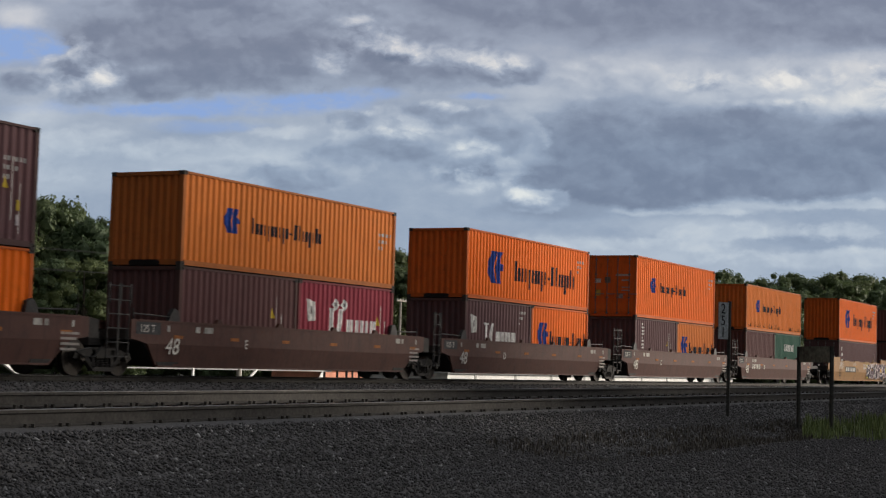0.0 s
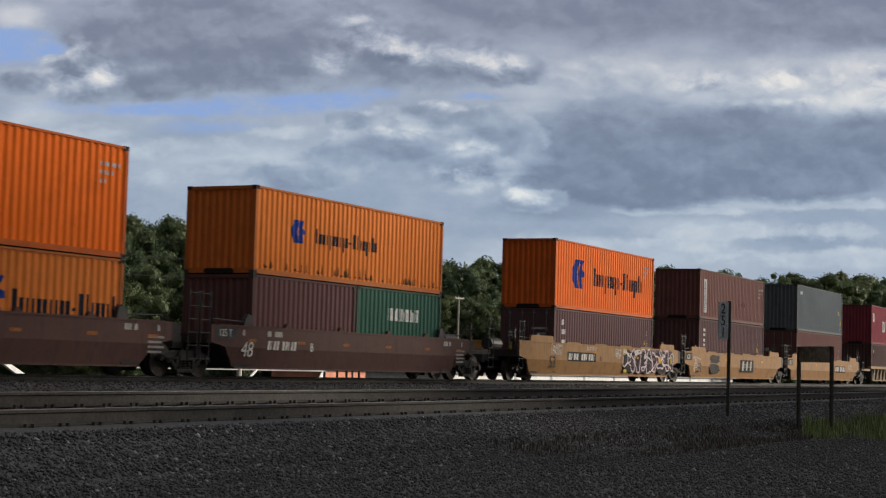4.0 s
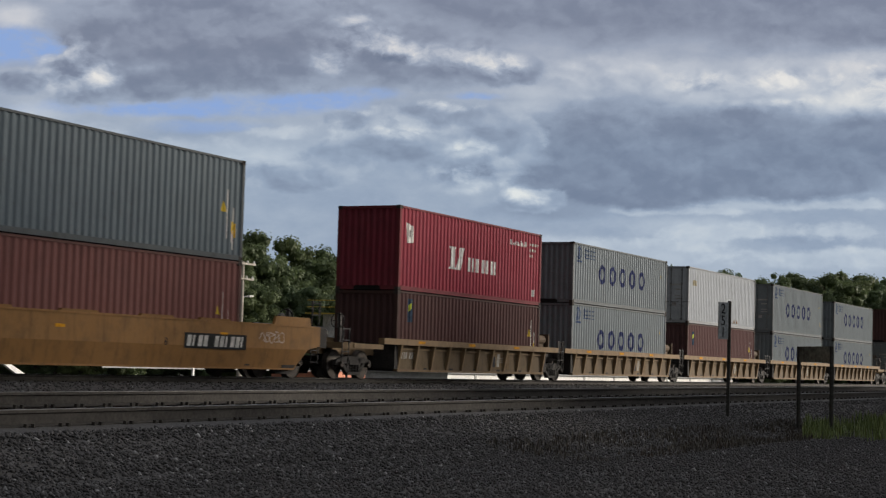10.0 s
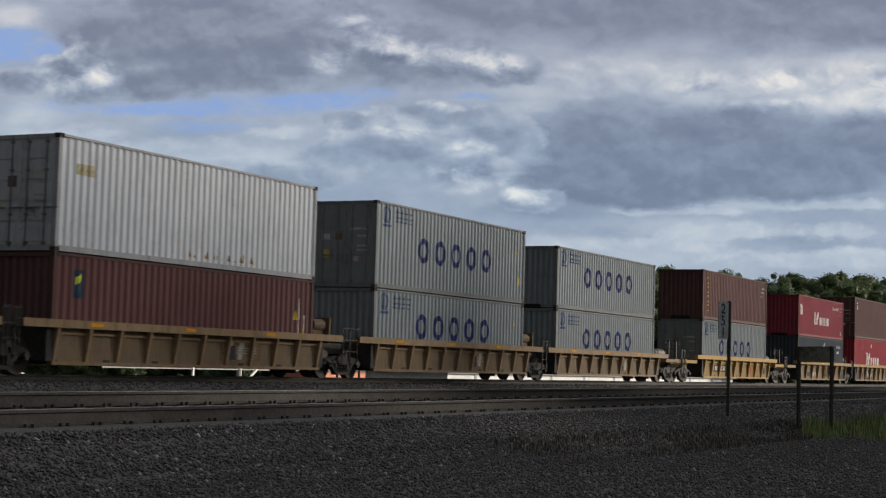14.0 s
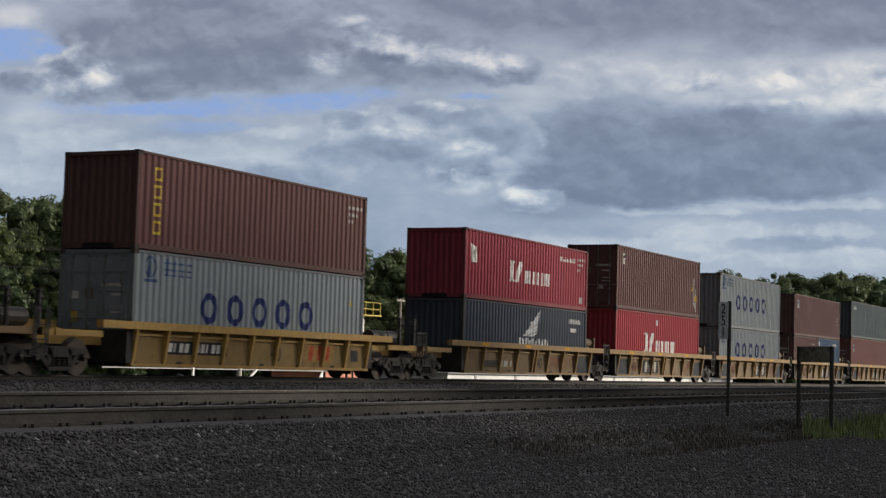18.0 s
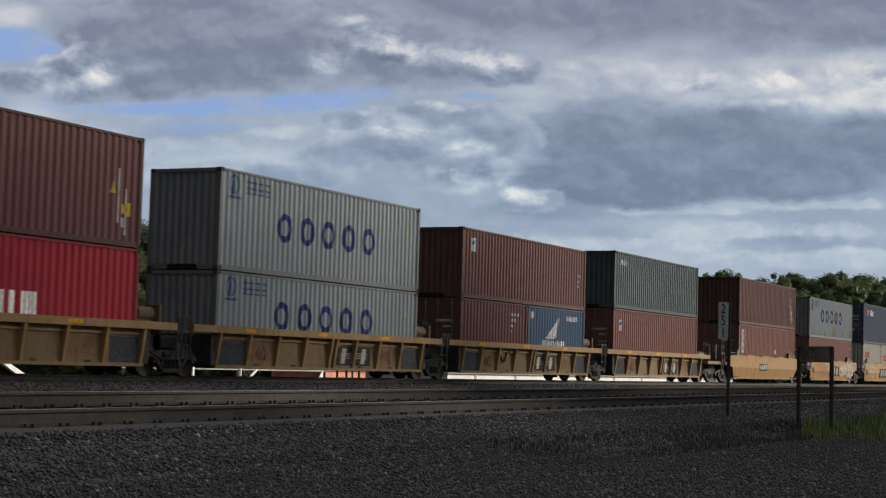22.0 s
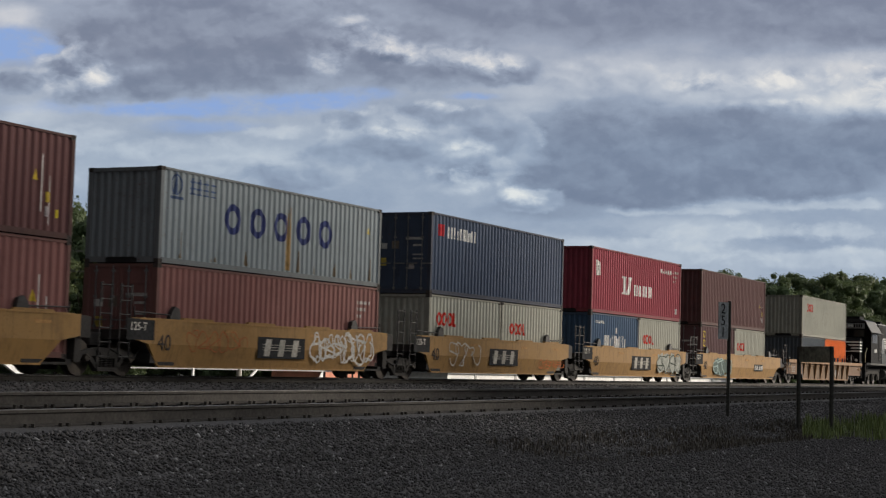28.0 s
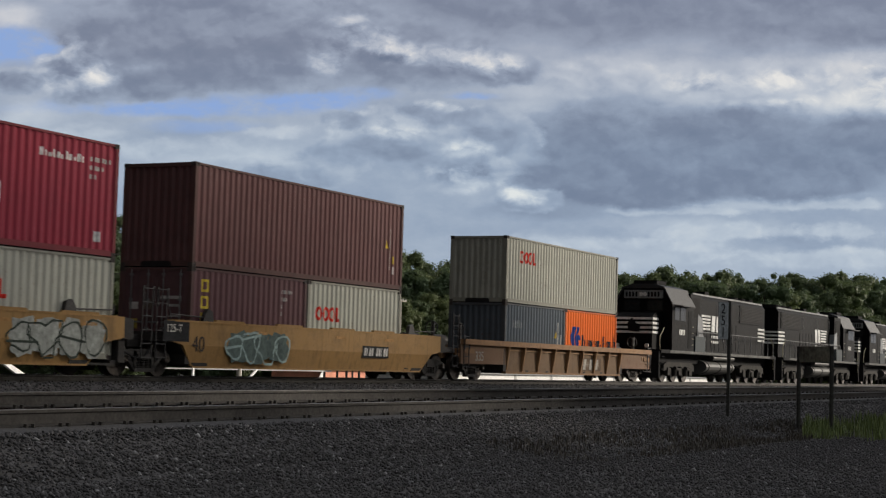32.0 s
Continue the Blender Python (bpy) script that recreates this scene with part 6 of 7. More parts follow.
def build_cars():
    brown = "brown smooth-sided articulated well car with white stencils"
    for i, s in enumerate((18.36, 36.46, 54.22, 72.42, 90.64)):
        end = i == 4
        car = well_car(s + H, 8.45, 1.47, BROWN_CAR, brown, "joint", "end" if end else "joint", gap=2.95, right_half=7.95, group="brown well cars")
        plate(car, "stencil_plate", -8.25, -7.2, 1.1, 1.42, (0.06, 0.06, 0.062))
        lettering(car, "125 T", -8.1, 1.16, 0.28, MARK_PALE)
        lettering(car, "48", -7.0, 0.6, 0.62, MARK_PALE, shear=0.25)
        lettering(car, "-EDCB"[i], -3.2, 0.82, 0.36, MARK_PALE)
        for x in (-6.6, -3.9, -1.2, 1.6, 4.4, 6.9):
            plate(car, "reflector", x, x + 0.42, 1.02, 1.11, (0.28, 0.11, 0.04))
        for x, w in ((-5.6, 0.2), (-5.2, 0.42), (5.9, 0.3), (6.3, 0.14), (-6.9, 0.12), (7.3, 0.1)):
            plate(car, "stencil", x, x + w, 1.2, 1.36, (0.36, 0.34, 0.31))
        for r in range(4):
            plate(car, "stencil", 6.9, 7.5 + 0.1 * (r % 2), 0.62 + r * 0.13, 0.68 + r * 0.13, (0.3, 0.27, 0.25))
        if i == 4:
            bars_plate(car, -5.6, 0.82, 10, 0.26, None, MARK_PALE)
    tan = "yellow-tan smooth-sided articulated well car with graffiti"
    for i, s in enumerate((113.25, 132.66, 152.47)):
        car = well_car(s + H, 10.1 if i == 0 else 9.1, 1.57, TAN_CAR, tan, "end" if i == 0 else "joint", "end" if i == 2 else "joint", gap=3.65, right_half=10.2 if i == 2 else 9.2, raised=0.26, group="yellow well cars")
        lettering(car, "53", -7.1, 0.55, 0.68, MARK_DARK)
        if i:
            plate(car, "stencil_plate", -9.0, -7.95, 1.14, 1.5, (0.05, 0.05, 0.05))
            lettering(car, "125T", -8.8, 1.2, 0.32, MARK_PALE)
        if i == 0:
            bars_plate(car, -5.05, 0.9, 11, 0.27, w=0.28)
            lettering(car, "A", -1.45, 0.9, 0.3, MARK_DARK)
            mural = ((1.5, 0.5, 1.7, 0.9, (0.05, 0.045, 0.055)), (2.6, 0.42, 1.6, 1.1, (0.10, 0.055, 0.085)), (3.9, 0.45, 1.5, 1.05, (0.045, 0.04, 0.05)), (4.9, 0.5, 1.5, 1.1, (0.13, 0.08, 0.10)), (6.0, 0.42, 1.5, 1.1, (0.05, 0.042, 0.052)), (7.0, 0.5, 1.5, 1.0, (0.10, 0.06, 0.085)))
            for j, (x, z, w, h, col) in enumerate(mural):
                blob(car, x, z, w, h, col, j, -1.464 - 0.0006 * j)
            for j, (x, z, w, h, col) in enumerate(((1.4, 1.2, 0.5, 0.3, (0.42, 0.36, 0.06)), (1.5, 0.42, 0.4, 0.16, (0.42, 0.36, 0.06)), (3.1, 1.05, 0.45, 0.2, (0.5, 0.25, 0.02)), (2.9, 1.2, 0.6, 0.3, (0.5, 0.48, 0.46)), (4.2, 0.8, 0.4, 0.5, (0.4, 0.36, 0.36)), (6.2, 0.9, 0.5, 0.35, (0.5, 0.27, 0.03)), (8.0, 0.85, 0.4, 0.5, (0.42, 0.36, 0.06)), (6.9, 1.2, 0.4, 0.4, (0.4, 0.38, 0.38)))):
                blob(car, x, z, w, h, col, j + 60, -1.471 - 0.0004 * j)
            scrawl(car, 1.4, 0.42, 7.1, 1.1, (0.50, 0.43, 0.43), 2, thick=0.07, loops=9, y=-1.476)
            scrawl(car, 1.6, 0.48, 6.7, 0.95, (0.03, 0.026, 0.03), 12, thick=0.11, loops=8, y=-1.4725)
            scrawl(car, -6.9, 1.1, 1.1, 0.45, (0.5, 0.48, 0.45), 5, loops=5)
            scrawl(car, -3.0, 1.32, 1.1, 0.2, (0.4, 0.37, 0.33), 7, loops=7, thick=0.02)
            scrawl(car, 0.4, 1.05, 0.8, 0.5, (0.5, 0.48, 0.45), 9, loops=5)
        elif i == 1:
            logo_plate(car, 0.6, 0.62, 2.6, 0.66)
            lettering(car, "C", -2.0, 0.85, 0.26, MARK_DARK)
            blob(car, -5.1, 0.5, 1.9, 0.5, (0.05, 0.048, 0.045), 4, name="stain")
            blob(car, -5.0, 1.02, 1.8, 0.45, (0.055, 0.05, 0.045), 14, name="stain")
            scrawl(car, -7.8, 0.5, 1.3, 0.9, (0.5, 0.48, 0.45), 6, loops=4)
        else:
            bars_plate(car, 3.2, 0.85, 11, 0.3, w=0.26)
            lettering(car, "B", 2.2, 0.85, 0.28, MARK_DARK)
            scrawl(car, 6.8, 1.0, 1.3, 0.35, (0.45, 0.36, 0.3), 8, loops=5)
        for x in (-2.2, 4.8):
            plate(car, "reflector", x, x + 0.36, 1.18, 1.26, (0.6, 0.28, 0.02))
    for i, s in enumerate((174.18, 189.81, 205.45, 221.43, 236.97)):
        car = well_car(s + H, 7.45, 1.36, RIB_OLD, "rusty yellow articulated well car with ribbed sides", "end" if i == 0 else "joint", "end" if i == 4 else "joint", True, gap=1.7, group="ribbed well cars", rust=0.7, ribs=10)
        logo_plate(car, 1.0, 0.45, 2.0, 0.62, -1.295, (0.17, 0.12, 0.07), (0.36, 0.34, 0.3))
        plate(car, "code_sign", 1.32, 1.72, 0.5, 0.9, (0.05, 0.05, 0.055), -1.303)
        if i == 0:
            bars_plate(car, -6.0, 0.7, 9, 0.22, None, (0.4, 0.38, 0.35), -1.295)
        for x in (-5.0, -1.0, 3.0):
            plate(car, "reflector", x, x + 0.5, 1.22, 1.31, (0.55, 0.25, 0.02), -1.502)
    car = well_car(256.70 + H, 7.6, 1.42, (0.38, 0.24, 0.075), "clean yellow single well car with ribbed sides", "end", "end", True, gap=1.7, group="ribbed well cars", rust=0.25, ribs=9)
    bars_plate(car, -4.6, 0.66, 11, 0.24, y=-1.295, w=0.25)
    lettering(car, "40", 0.45, 0.5, 0.6, MARK_DARK, -1.30)
    logo_plate(car, 2.4, 0.5, 1.7, 0.55, -1.295, (0.25, 0.155, 0.06), (0.32, 0.06, 0.03))
    plate(car, "code_sign", 5.2, 5.65, 0.55, 0.9, (0.05, 0.05, 0.055), -1.295)
    for i, s in enumerate((276.34, 292.11, 307.87, 323.49, 339.19)):
        car = well_car(s + H, 7.5, 1.44, RIB_CAR, "yellow articulated well car with ribbed sides", "end" if i == 0 else "joint", "end" if i == 4 else "joint", True, gap=1.78, group="ribbed well cars", rust=0.4, ribs=8)
        lettering(car, "40", -4.15 if i else 0.55, 0.5, 0.6, MARK_DARK, -1.30)
        for x, w in ((-6.05, 1.4), (4.9, 1.25)) if i else ((4.9, 1.25),):
            plate(car, "dark_patch", x, x + w, 0.36, 1.02, (0.05, 0.055, 0.062), -1.293)
        if i == 0:
            plate(car, "code_board", -4.5, -3.1, 0.5, 0.76, (0.06, 0.055, 0.05), -1.295)
            bars_plate(car, -3.0, 0.52, 6, 0.24, None, (0.45, 0.43, 0.4), -1.295, 0.19)
        else:
            logo_plate(car, 0.5 if i != 1 else -2.65, 0.42, 2.2, 0.6, -1.295)
        part("rib", cached(("rib", 7.5, 7.5, 1.44, RIB_CAR, True, 12.192), None), car, at=pose(0.3, 0, 0))
        if i == 3:
            part("hanging_strap", Shape().path([(-3.0, -1.33, 1.12), (-2.8, -1.34, 0.95), (-2.58, -1.34, 0.72), (-2.42, -1.34, 0.72), (-2.25, -1.34, 0.98), (-2.1, -1.33, 1.12)], 0.035).mesh("hanging_strap", RUBBER), car, "black strap hanging in a loop")
        scrawl(car, 3.35, 0.5, 1.2, 0.5, (0.20, 0.075, 0.05), 20 + i, -1.30, 0.025, 5)
        scrawl(car, 1.95 if i == 0 else -4.4, 0.5, 1.0, 0.5, (0.20, 0.075, 0.05), 27 + i, -1.30, 0.025, 5)
        for x in (-5.0, -1.0, 3.0):
            plate(car, "reflector", x, x + 0.55, 1.3, 1.39, (0.6, 0.3, 0.02), -1.502)
    for i, s in enumerate((358.92, 374.67, 390.53, 405.99, 421.56)):
        car = well_car(s + H, 8.7 if i == 0 else 7.4, 1.52, PALE_CAR, "yellow smooth-sided articulated well car with tags", "end" if i == 0 else "joint", "end" if i == 4 else "joint", gap=1.78, right_half=8.7 if i == 4 else 6.3, group="yellow well cars", rust=0.45)
        if i:
            plate(car, "stencil_plate", -7.62, -6.45, 0.95, 1.5, (0.03, 0.03, 0.031))
            lettering(car, "125-T", -7.5, 1.2, 0.3, MARK_PALE)
            lettering(car, "40", -6.3, 0.7, 0.6, MARK_DARK)
        if i in (1, 2, 3):
            logo_plate(car, -1.5, 0.57, 2.6, 0.62)
        if i == 0:
            bars_plate(car, -2.6, 0.8, 10, 0.24)
        if i == 1:
            scrawl(car, 1.4, 0.45, 4.0, 1.0, (0.5, 0.48, 0.44), 31, thick=0.07, loops=6)
            scrawl(car, 1.6, 0.5, 3.6, 0.9, (0.5, 0.48, 0.44), 34, thick=0.05, loops=9)
            scrawl(car, -5.0, 0.7, 3.0, 0.6, (0.34, 0.12, 0.05), 33, loops=6)
        if i == 2:
            scrawl(car, -4.9, 0.52, 2.6, 0.9, (0.46, 0.42, 0.36), 35, thick=0.05, loops=4)
            scrawl(car, 3.2, 0.5, 2.6, 0.35, (0.4, 0.12, 0.04), 36, loops=7)
        if i == 3:
            for j in range(4):
                blob(car, 2.0 + j * 0.85, 0.45, 1.0, 0.95, (0.3, 0.31, 0.28), 40 + j)
            scrawl(car, 1.9, 0.42, 3.7, 1.0, (0.05, 0.06, 0.05), 41, thick=0.05, loops=4, y=-1.472)
        if i == 4:
            for j in range(3):
                blob(car, -4.6 + j * 1.0, 0.42, 1.2, 0.9, (0.10, 0.13, 0.12), 50 + j)
            scrawl(car, -4.7, 0.4, 3.4, 1.0, (0.28, 0.36, 0.34), 51, thick=0.06, loops=4, y=-1.472)
            bars_plate(car, 3.2, 0.75, 10, 0.26)
        for x in (-3.2, 1.4, 4.6):
            plate(car, "stencil", x, x + 0.6, 1.25, 1.33, (0.36, 0.2, 0.08))
    car = well_car(442.32 + H, 10.1, 1.5, (0.27, 0.15, 0.07), "weathered single well car with ribbed sides and a tan top chord", "end", "end", True, gap=1.7, group="ribbed well cars", rust=0.6, ribs=8)
    logo_plate(car, 1.6, 0.45, 2.4, 0.55, -1.295, (0.12, 0.085, 0.06))
    for x in (-10.2, 6.2):
        part("side_extension", Shape().box(x, x + 4.0, -1.36, -1.30, 0.6, 1.3).mesh("side_extension", paint((0.17, 0.10, 0.06), 0.7)), car)
    lettering(car, "335", -9.0, 0.72, 0.5, (0.35, 0.33, 0.3), -1.365)


build_cars()


# ---- locomotives ----
BLACK = paint((0.0045, 0.0045, 0.005), 0.1, 0.02, 0.5, 0.15, 0.03)
SOOTY = plain("sooty_black", (0.012, 0.012, 0.013), 0.8, gloss=0.04)
PALEPAINT = flat((0.62, 0.62, 0.6))
GRILLE = plain("radiator_grille", (0.012, 0.011, 0.011), 0.7, gloss=0.03)
GREYTANK = paint((0.085, 0.085, 0.082), 0.3, 0.1, 0.5)
WINDOW = plain("dark_glass", (0.008, 0.009, 0.010), 0.25)


def locomotive(s_mid, flip, label, length=21.6):
    """Diesel locomotive; its nose points to -x, or to +x when flipped. Built in a frame that is turned as a whole."""
    ob = on_train("locomotive", s_mid, 0.0, label, "locomotive", "locomotives")
    f = -1 if flip else 1
    e = length / 2

    def add(name, shape, mat, lab=""):
        """Mirrors the part in x for a flipped engine."""
        if f < 0:
            shape.v = [(-x, y, z) for x, y, z in shape.v]
        return part(name, shape.mesh(name, mat), ob, lab)

    add("walkway", Shape().box(-e + 0.5, e - 0.5, -1.52, 1.52, 1.42, 1.58), BLACK)
    add("walkway_edge", Shape().box(-e + 1.8, e - 1.8, -1.535, -1.52, 1.44, 1.57), flat((0.13, 0.13, 0.125)), "pale sill stripe")
    add("underframe", Shape().box(-e + 0.6, e - 0.6, -0.9, 0.9, 0.95, 1.42), SOOTY)
    for x in (-e + 0.35, e - 0.55):
        add("pilot", Shape().box(x, x + 0.2, -1.45, 1.45, 0.2, 1.5), SOOTY)
    for x in (-1, 1):
        add("coupler", Shape().box(*sorted((x * (e - 0.3), x * (e + 0.28))), -0.16, 0.16, 0.72, 1.0), SOOTY)
        for y in (-1.36, 1.36):
            st = Shape()
            for i in range(4):
                st.box(*sorted((x * (e - 0.55), x * (e - 1.0))), y - 0.16, y + 0.16, 0.32 + i * 0.3, 0.36 + i * 0.3)
            add("steps", st, SOOTY)
    # nose and cab
    add("nose", Shape().prism([(-e + 0.75, 1.58), (-e + 0.75, 3.15), (-e + 1.1, 3.35), (-e + 2.4, 3.5), (-e + 2.4, 1.58)], -0.95, 0.95), BLACK)
    for i in range(4):
        z = 2.35 + i * 0.22
        add("nose_stripe", Shape().box(-e + 0.735, -e + 0.75, -0.93, 0.93, z, z + 0.11), PALEPAINT, "white stripe")
        add("nose_stripe", Shape().box(-e + 0.78, -e + 1.6, -0.965, -0.95, z, z + 0.11), PALEPAINT, "white stripe")
    add("nose_emblem", Shape().prism([(-0.3, 2.4), (0.25, 2.45), (0.35, 2.8), (0.1, 3.1), (-0.1, 2.85), (-0.35, 2.75)], -e + 0.72, -e + 0.733, "x"), SOOTY, "dark emblem shape")
    c0, c1 = -e + 2.1, -e + 5.9
    add("cab", Shape().prism([(-1.5, 1.58), (1.5, 1.58), (1.5, 3.85), (1.05, 4.62), (0.55, 4.78), (-0.55, 4.78), (-1.05, 4.62), (-1.5, 3.85)], c0, c1 - 0.4, "x"), BLACK)
    add("cab_roof", Shape().prism([(-1.54, 3.82), (-1.08, 4.66), (-0.56, 4.82), (0.56, 4.82), (1.08, 4.66), (1.54, 3.82), (1.48, 3.82), (1.04, 4.60), (-1.04, 4.60), (-1.48, 3.82)], c0 - 0.08, c1 - 0.3, "x"), paint((0.03, 0.031, 0.033), 0.2, 0.1, 0.5), "dull grey cab roof")
    add("number_board", Shape().box(c0 - 0.1, c0, -1.0, 1.0, 4.1, 4.5), plain("grey_number_board", (0.16, 0.17, 0.17), 0.6), "grey number board")
    nb = Shape()
    for y in (-0.85, -0.68, -0.51, -0.34, 0.3, 0.47, 0.64, 0.81):
        nb.box(c0 - 0.11, c0 - 0.1, y, y + 0.1, 4.18, 4.42)
    add("number_bars", nb, SOOTY)
    add("headlight", Shape().tube((c0 - 0.14, -0.1, 4.3), (c0 - 0.1, -0.1, 4.3), 0.1, 10).tube((c0 - 0.14, 0.1, 4.3), (c0 - 0.1, 0.1, 4.3), 0.1, 10), plain("lens", (0.5, 0.5, 0.48), 0.2))
    for y in (-1.0, 0.2):
        add("windshield", Shape().box(c0 - 0.02, c0, y, y + 0.8, 3.5, 4.0), WINDOW)
    for x, w in ((c0 + 0.35, 0.7), (c0 + 1.2, 0.8)):
        add("side_window", Shape().box(x, x + w, -1.515, -1.5, 3.05, 3.7), WINDOW)
    add("sunshade", Shape().prism([(c0 + 0.3, 3.78), (c0 + 2.3, 3.78), (c0 + 2.3, 3.73), (c0 + 0.3, 3.73)], -1.95, -1.5), paint((0.024, 0.024, 0.026), 0.2, 0.1, 0.5))
    for i in range(4):
        x = c0 + 1.1 + i * 0.23
        add("code_bar", Shape().box(x, x + 0.15, -1.51, -1.5, 2.35, 2.62), PALEPAINT)
    add("roof_unit", Shape().box(c0 + 0.2, c0 + 1.6, -0.6, 0.6, 4.82, 5.0), SOOTY)
    # long hood
    h0, h1 = c1 - 0.4, e - 1.15
    add("electrical_cabinet", Shape().box(h0, h0 + 1.8, -1.3, 1.3, 1.58, 4.5), BLACK)
    add("intake_grille", Shape().box(h0 + 0.1, h0 + 1.5, -1.32, -1.3, 3.3, 4.3), GRILLE)
    add("hood", Shape().prism([(-0.98, 1.58), (0.98, 1.58), (0.98, 4.35), (0.8, 4.58), (-0.8, 4.58), (-0.98, 4.35)], h0 + 1.8, h1, "x"), BLACK)
    add("roof_rail", Shape().box(h0 + 1.8, h1 - 0.2, -0.86, -0.8, 4.55, 4.64), flat((0.3, 0.3, 0.3)), "pale roof edge")
    add("radiator", Shape().box(h1 - 5.2, h1 - 0.5, -1.02, 1.02, 3.35, 4.35), BLACK)
    add("radiator_grille", Shape().box(h1 - 5.0, h1 - 0.7, -1.03, -1.02, 3.45, 4.25), GRILLE)
    for x in (h1 - 4.4, h1 - 2.9, h1 - 1.4):
        add("roof_fan", Shape().tube((x, 0, 4.58), (x, 0, 4.82), 0.62, 18), SOOTY)
    add("exhaust_pipe", Shape().box(0.2, 0.9, -0.3, 0.3, 4.58, 4.9), SOOTY)
    for i in range(10):
        x = h0 + 2.1 + i * 0.78
        add("hood_door", Shape().box(x, x + 0.7, -1.0, -0.98, 1.75, 3.2), BLACK)
    add("equipment_box", Shape().box(h0 + 0.3, h0 + 1.9, -1.5, -0.98, 1.58, 2.35), paint((0.05, 0.06, 0.065), 0.2, 0.2))
    add("air_duct", Shape().prism([(h0 + 1.0, 1.6), (h0 + 2.3, 1.6), (h0 + 1.9, 3.3), (h0 + 1.2, 3.5)], -1.34, -1.0), plain("pale_duct", (0.16, 0.17, 0.18), 0.6))
    for i in range(5):
        add("logo_stripe", Shape().box(h0 + 2.8 + 0.06 * i, h0 + 4.3, -1.02, -1.0, 3.45 - i * 0.17, 3.55 - i * 0.17), PALEPAINT, "white stripe")
    lg = Shape()
    lx = h0 + 4.5
    lg.prism([(lx, 2.7), (lx + 0.6, 2.7), (lx + 0.7, 3.55), (lx + 0.1, 3.55)], -1.02, -1.0).prism([(lx + 0.8, 2.7), (lx + 1.4, 2.7), (lx + 1.5, 3.55), (lx + 0.9, 3.55)], -1.02, -1.0)
    add("logo", lg, PALEPAINT, "white slab shapes")
    sm = Shape()
    for i in range(6):
        sm.box(lx + i * 0.25, lx + i * 0.25 + 0.17, -1.02, -1.0, 2.35, 2.5).box(lx + i * 0.25, lx + i * 0.25 + 0.17, -1.02, -1.0, 2.1, 2.22)
    add("small_bars", sm, PALEPAINT)
    for i in range(4):
        z = 2.4 + i * 0.22
        add("end_stripe", Shape().box(h1 - 1.4, h1, -1.0, -0.98, z, z + 0.11), PALEPAINT, "white stripe")
        add("end_stripe", Shape().box(h1, h1 + 0.015, -0.95, 0.95, z, z + 0.11), PALEPAINT, "white stripe")
    # fuel tank, reservoirs, rails
    add("fuel_tank", Shape().prism([(1.36 * math.copysign(abs(math.cos(k * math.pi / 10)) ** 0.7, math.cos(k * math.pi / 10)), 0.82 + 0.44 * math.sin(k * math.pi / 10)) for k in range(20)], -2.6, 2.4, "x"), GREYTANK, "dull grey rounded fuel tank")
    for x in (-2.2, -0.1, 2.0):
        add("tank_strap", Shape().prism([(1.38 * math.copysign(abs(math.cos(k * math.pi / 10)) ** 0.7, math.cos(k * math.pi / 10)), 0.82 + 0.46 * math.sin(k * math.pi / 10)) for k in range(20)], x, x + 0.08, "x"), SOOTY)
    # louvre slats, door handles and lift eyes on the long hood
    for i in range(9):
        add("louvre", Shape().box(h1 - 4.95, h1 - 0.75, -1.04, -1.03, 3.5 + i * 0.085, 3.53 + i * 0.085), plain("louvre_edge", (0.018, 0.018, 0.019), 0.6, gloss=0.05))
    for i in range(10):
        add("door_handle", Shape().box(h0 + 2.7 + i * 0.78, h0 + 2.75 + i * 0.78, -1.03, -1.0, 2.2, 2.36), flat((0.16, 0.16, 0.16)))
    for x in (h0 + 2.4, h0 + 5.6, h1 - 5.6):
        add("grab_iron", Shape().path([(x, -1.0, 3.5), (x, -1.08, 3.5), (x, -1.08, 4.2), (x, -1.0, 4.2)], 0.015), flat((0.3, 0.3, 0.29)))
    for i in range(4):
        add("rung", Shape().tube((c1 - 0.75, -1.53, 1.9 + i * 0.3), (c1 - 0.5, -1.53, 1.9 + i * 0.3), 0.015, 6), flat((0.4, 0.38, 0.3)))
    add("cab_door", Shape().box(c1 - 1.35, c1 - 0.85, -1.515, -1.5, 1.7, 3.6), SOOTY)
    add("horn", Shape().tube((c1 + 1.0, 0, 4.75), (c1 + 0.6, 0, 4.78), 0.05, 8, 0.1), flat((0.2, 0.2, 0.2)))
    for y in (-0.75, 0.75):
        add("ditch_light", Shape().tube((-e + 0.5, y, 1.75), (-e + 0.62, y, 1.75), 0.1, 10), plain("lens", (0.5, 0.5, 0.48), 0.2))
    add("air_reservoir", Shape().tube((-1.6, -1.3, 1.3), (2.2, -1.3, 1.3), 0.13, 10), GREYTANK)
    n = 13
    for i in range(n):
        x = c1 + 0.4 + i * (h1 - c1 - 0.2) / (n - 1)
        add("stanchion", Shape().tube((x, -1.48, 1.5), (x, -1.48, 2.6), 0.022, 6), flat((0.2, 0.2, 0.2)))
    add("handrail", Shape().tube((c1 + 0.4, -1.48, 2.6), (h1 + 0.2, -1.48, 2.6), 0.022, 6), flat((0.2, 0.2, 0.2)))
    for x in (-e + 0.6, e - 0.7):
        for y in (-1.4, 1.4):
            add("grab_rail", Shape().path([(x, y, 0.8), (x, y, 2.2), (x + (0.6 if x < 0 else -0.6), y, 2.65)], 0.022), flat((0.45, 0.42, 0.3)))
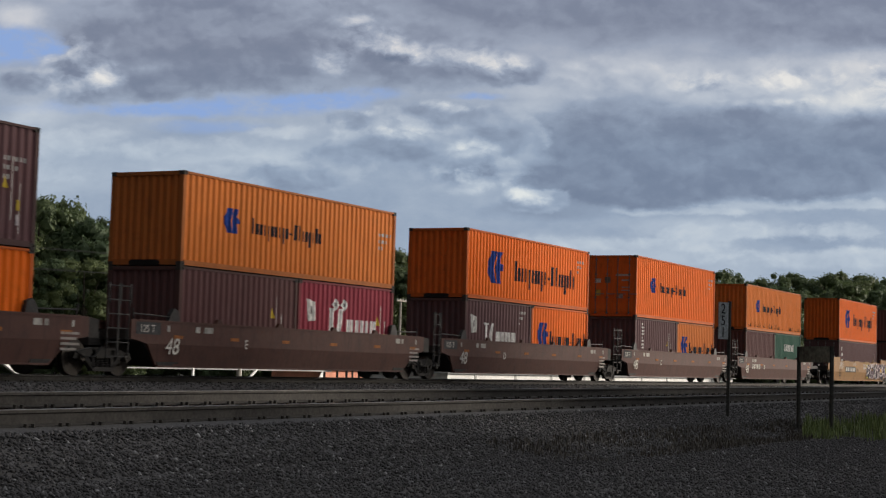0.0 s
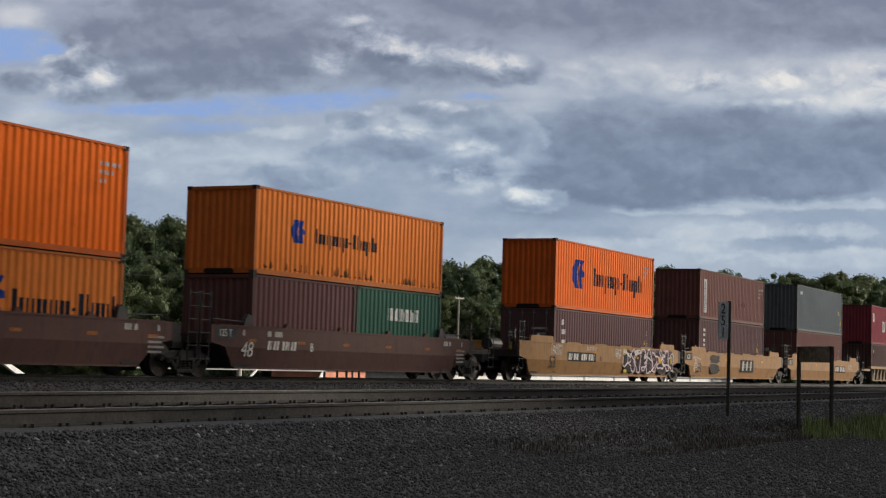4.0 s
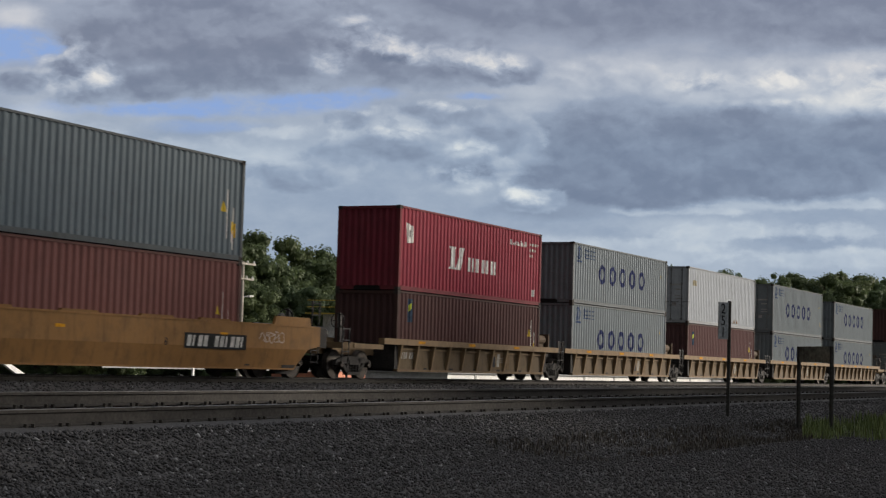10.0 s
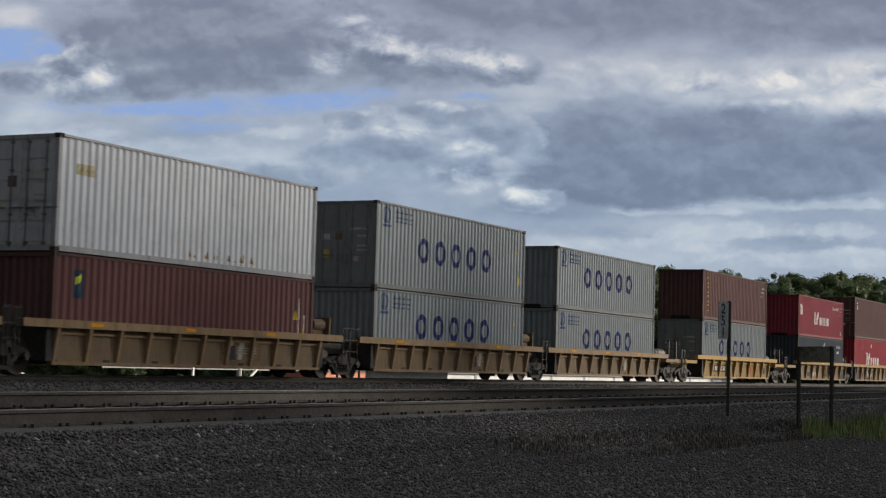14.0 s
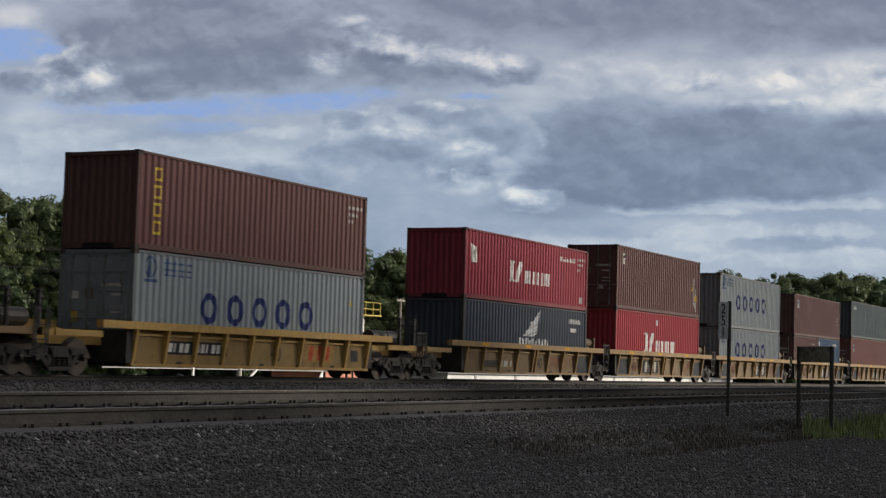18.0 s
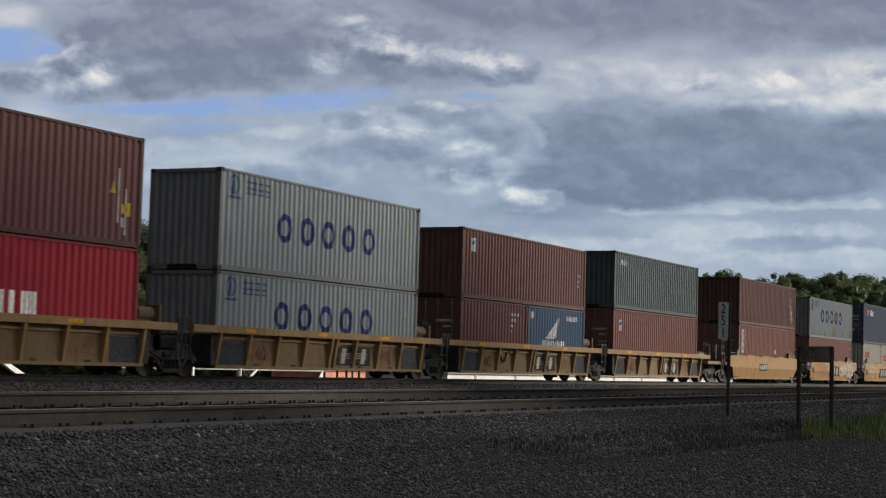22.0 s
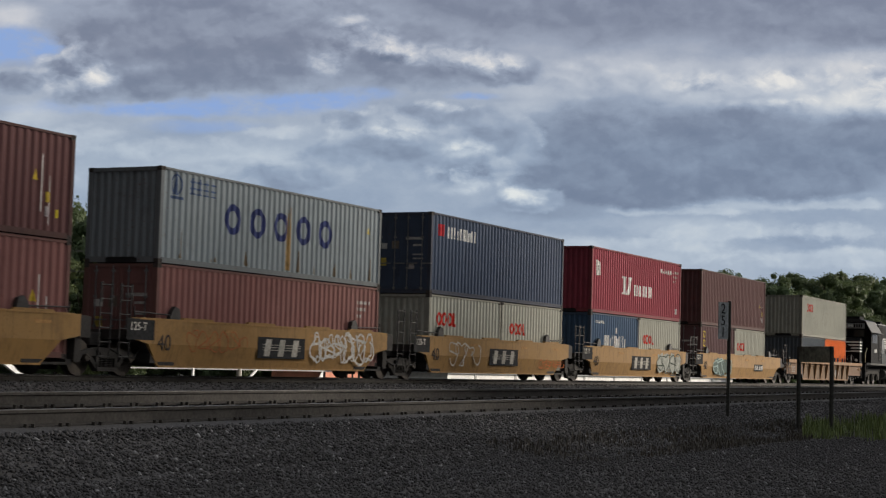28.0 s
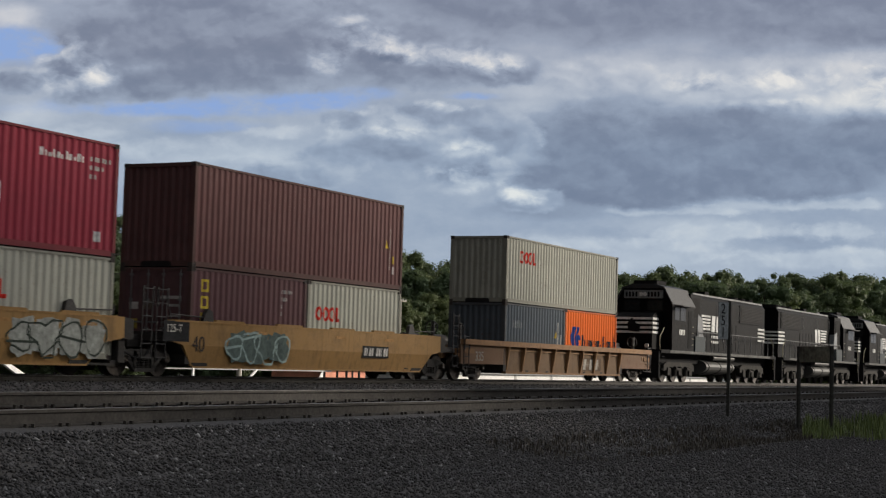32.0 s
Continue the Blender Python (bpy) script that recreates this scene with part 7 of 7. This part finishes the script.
    # bogies
    for x in (-e + 4.3, e - 4.3):
        bg = part("bogie", cached("loco_bolster", lambda: Shape().box(-2.1, 2.1, -0.8, 0.8, 0.6, 0.95).mesh("bolster", SOOTY)), ob, "sooty cast steel bogie", at=pose(x * f, 0, 0))
        def frame_mesh():
            s = Shape().prism([(-2.35, 0.55), (-2.35, 0.85), (-1.9, 1.0), (1.9, 1.0), (2.35, 0.85), (2.35, 0.55), (1.95, 0.6), (1.3, 0.78), (0.75, 0.6), (0.3, 0.78), (-0.3, 0.78), (-0.75, 0.6), (-1.3, 0.78), (-1.95, 0.6)], -0.08, 0.08)
            for q in (-1.67, 0.0, 1.67):
                s.box(q - 0.22, q + 0.22, -0.14, 0.14, 0.35, 0.72)
            for q in (-0.85, 0.85):
                s.tube((q, -0.12, 0.3), (q, -0.12, 0.75), 0.12, 8).tube((q + 0.35, -0.16, 0.62), (q - 0.1, -0.16, 0.7), 0.1, 8)
            return s.mesh("side_frame", plain("dusty_frame", (0.035, 0.033, 0.03), 0.8, gloss=0.06))
        for y in (-1.08, 1.08):
            part("side_frame", cached("loco_frame", frame_mesh), bg, at=pose(0, y, 0))
        for q in (-1.67, 0.0, 1.67):
            w = part("wheelset", cached(("wheelset", 0.508), lambda: wheelset_mesh(0.508)), bg, at=pose(q, 0, 0.508))
            WHEELSETS.append((w, 0.508, q))
    return ob


locomotive(470.15, False, "black diesel freight locomotive with white nose stripes")
locomotive(492.55, True, "black diesel freight locomotive coupled back to front")
locomotive(514.95, False, "black diesel freight locomotive at the end of the string")


# ---- motion of the train ----
def motions():
    times = [0.5 * i for i in range(65)]
    for ob, s, y, z in MOVING:
        walk(ob, [(t, pose(s + travel(t), y, z)) for t in times])
    spins = {}
    for w, r, k in WHEELSETS:
        if (r, k) not in spins:
            spins[r, k] = [(i / FPS, pose(k, 0, r, 0, math.degrees(travel(i / FPS) / r) % 360, 0)) for i in range(32 * FPS + 1)]
        walk(w, spins[r, k])
    walk(SKY, [(0.0, pose(0, 0, 0)), (12.0, pose(0, 0, 0, 0, 0, 0.11)), (32.0, pose(0, 0, 0, 0, 0, 0.2))])


motions()
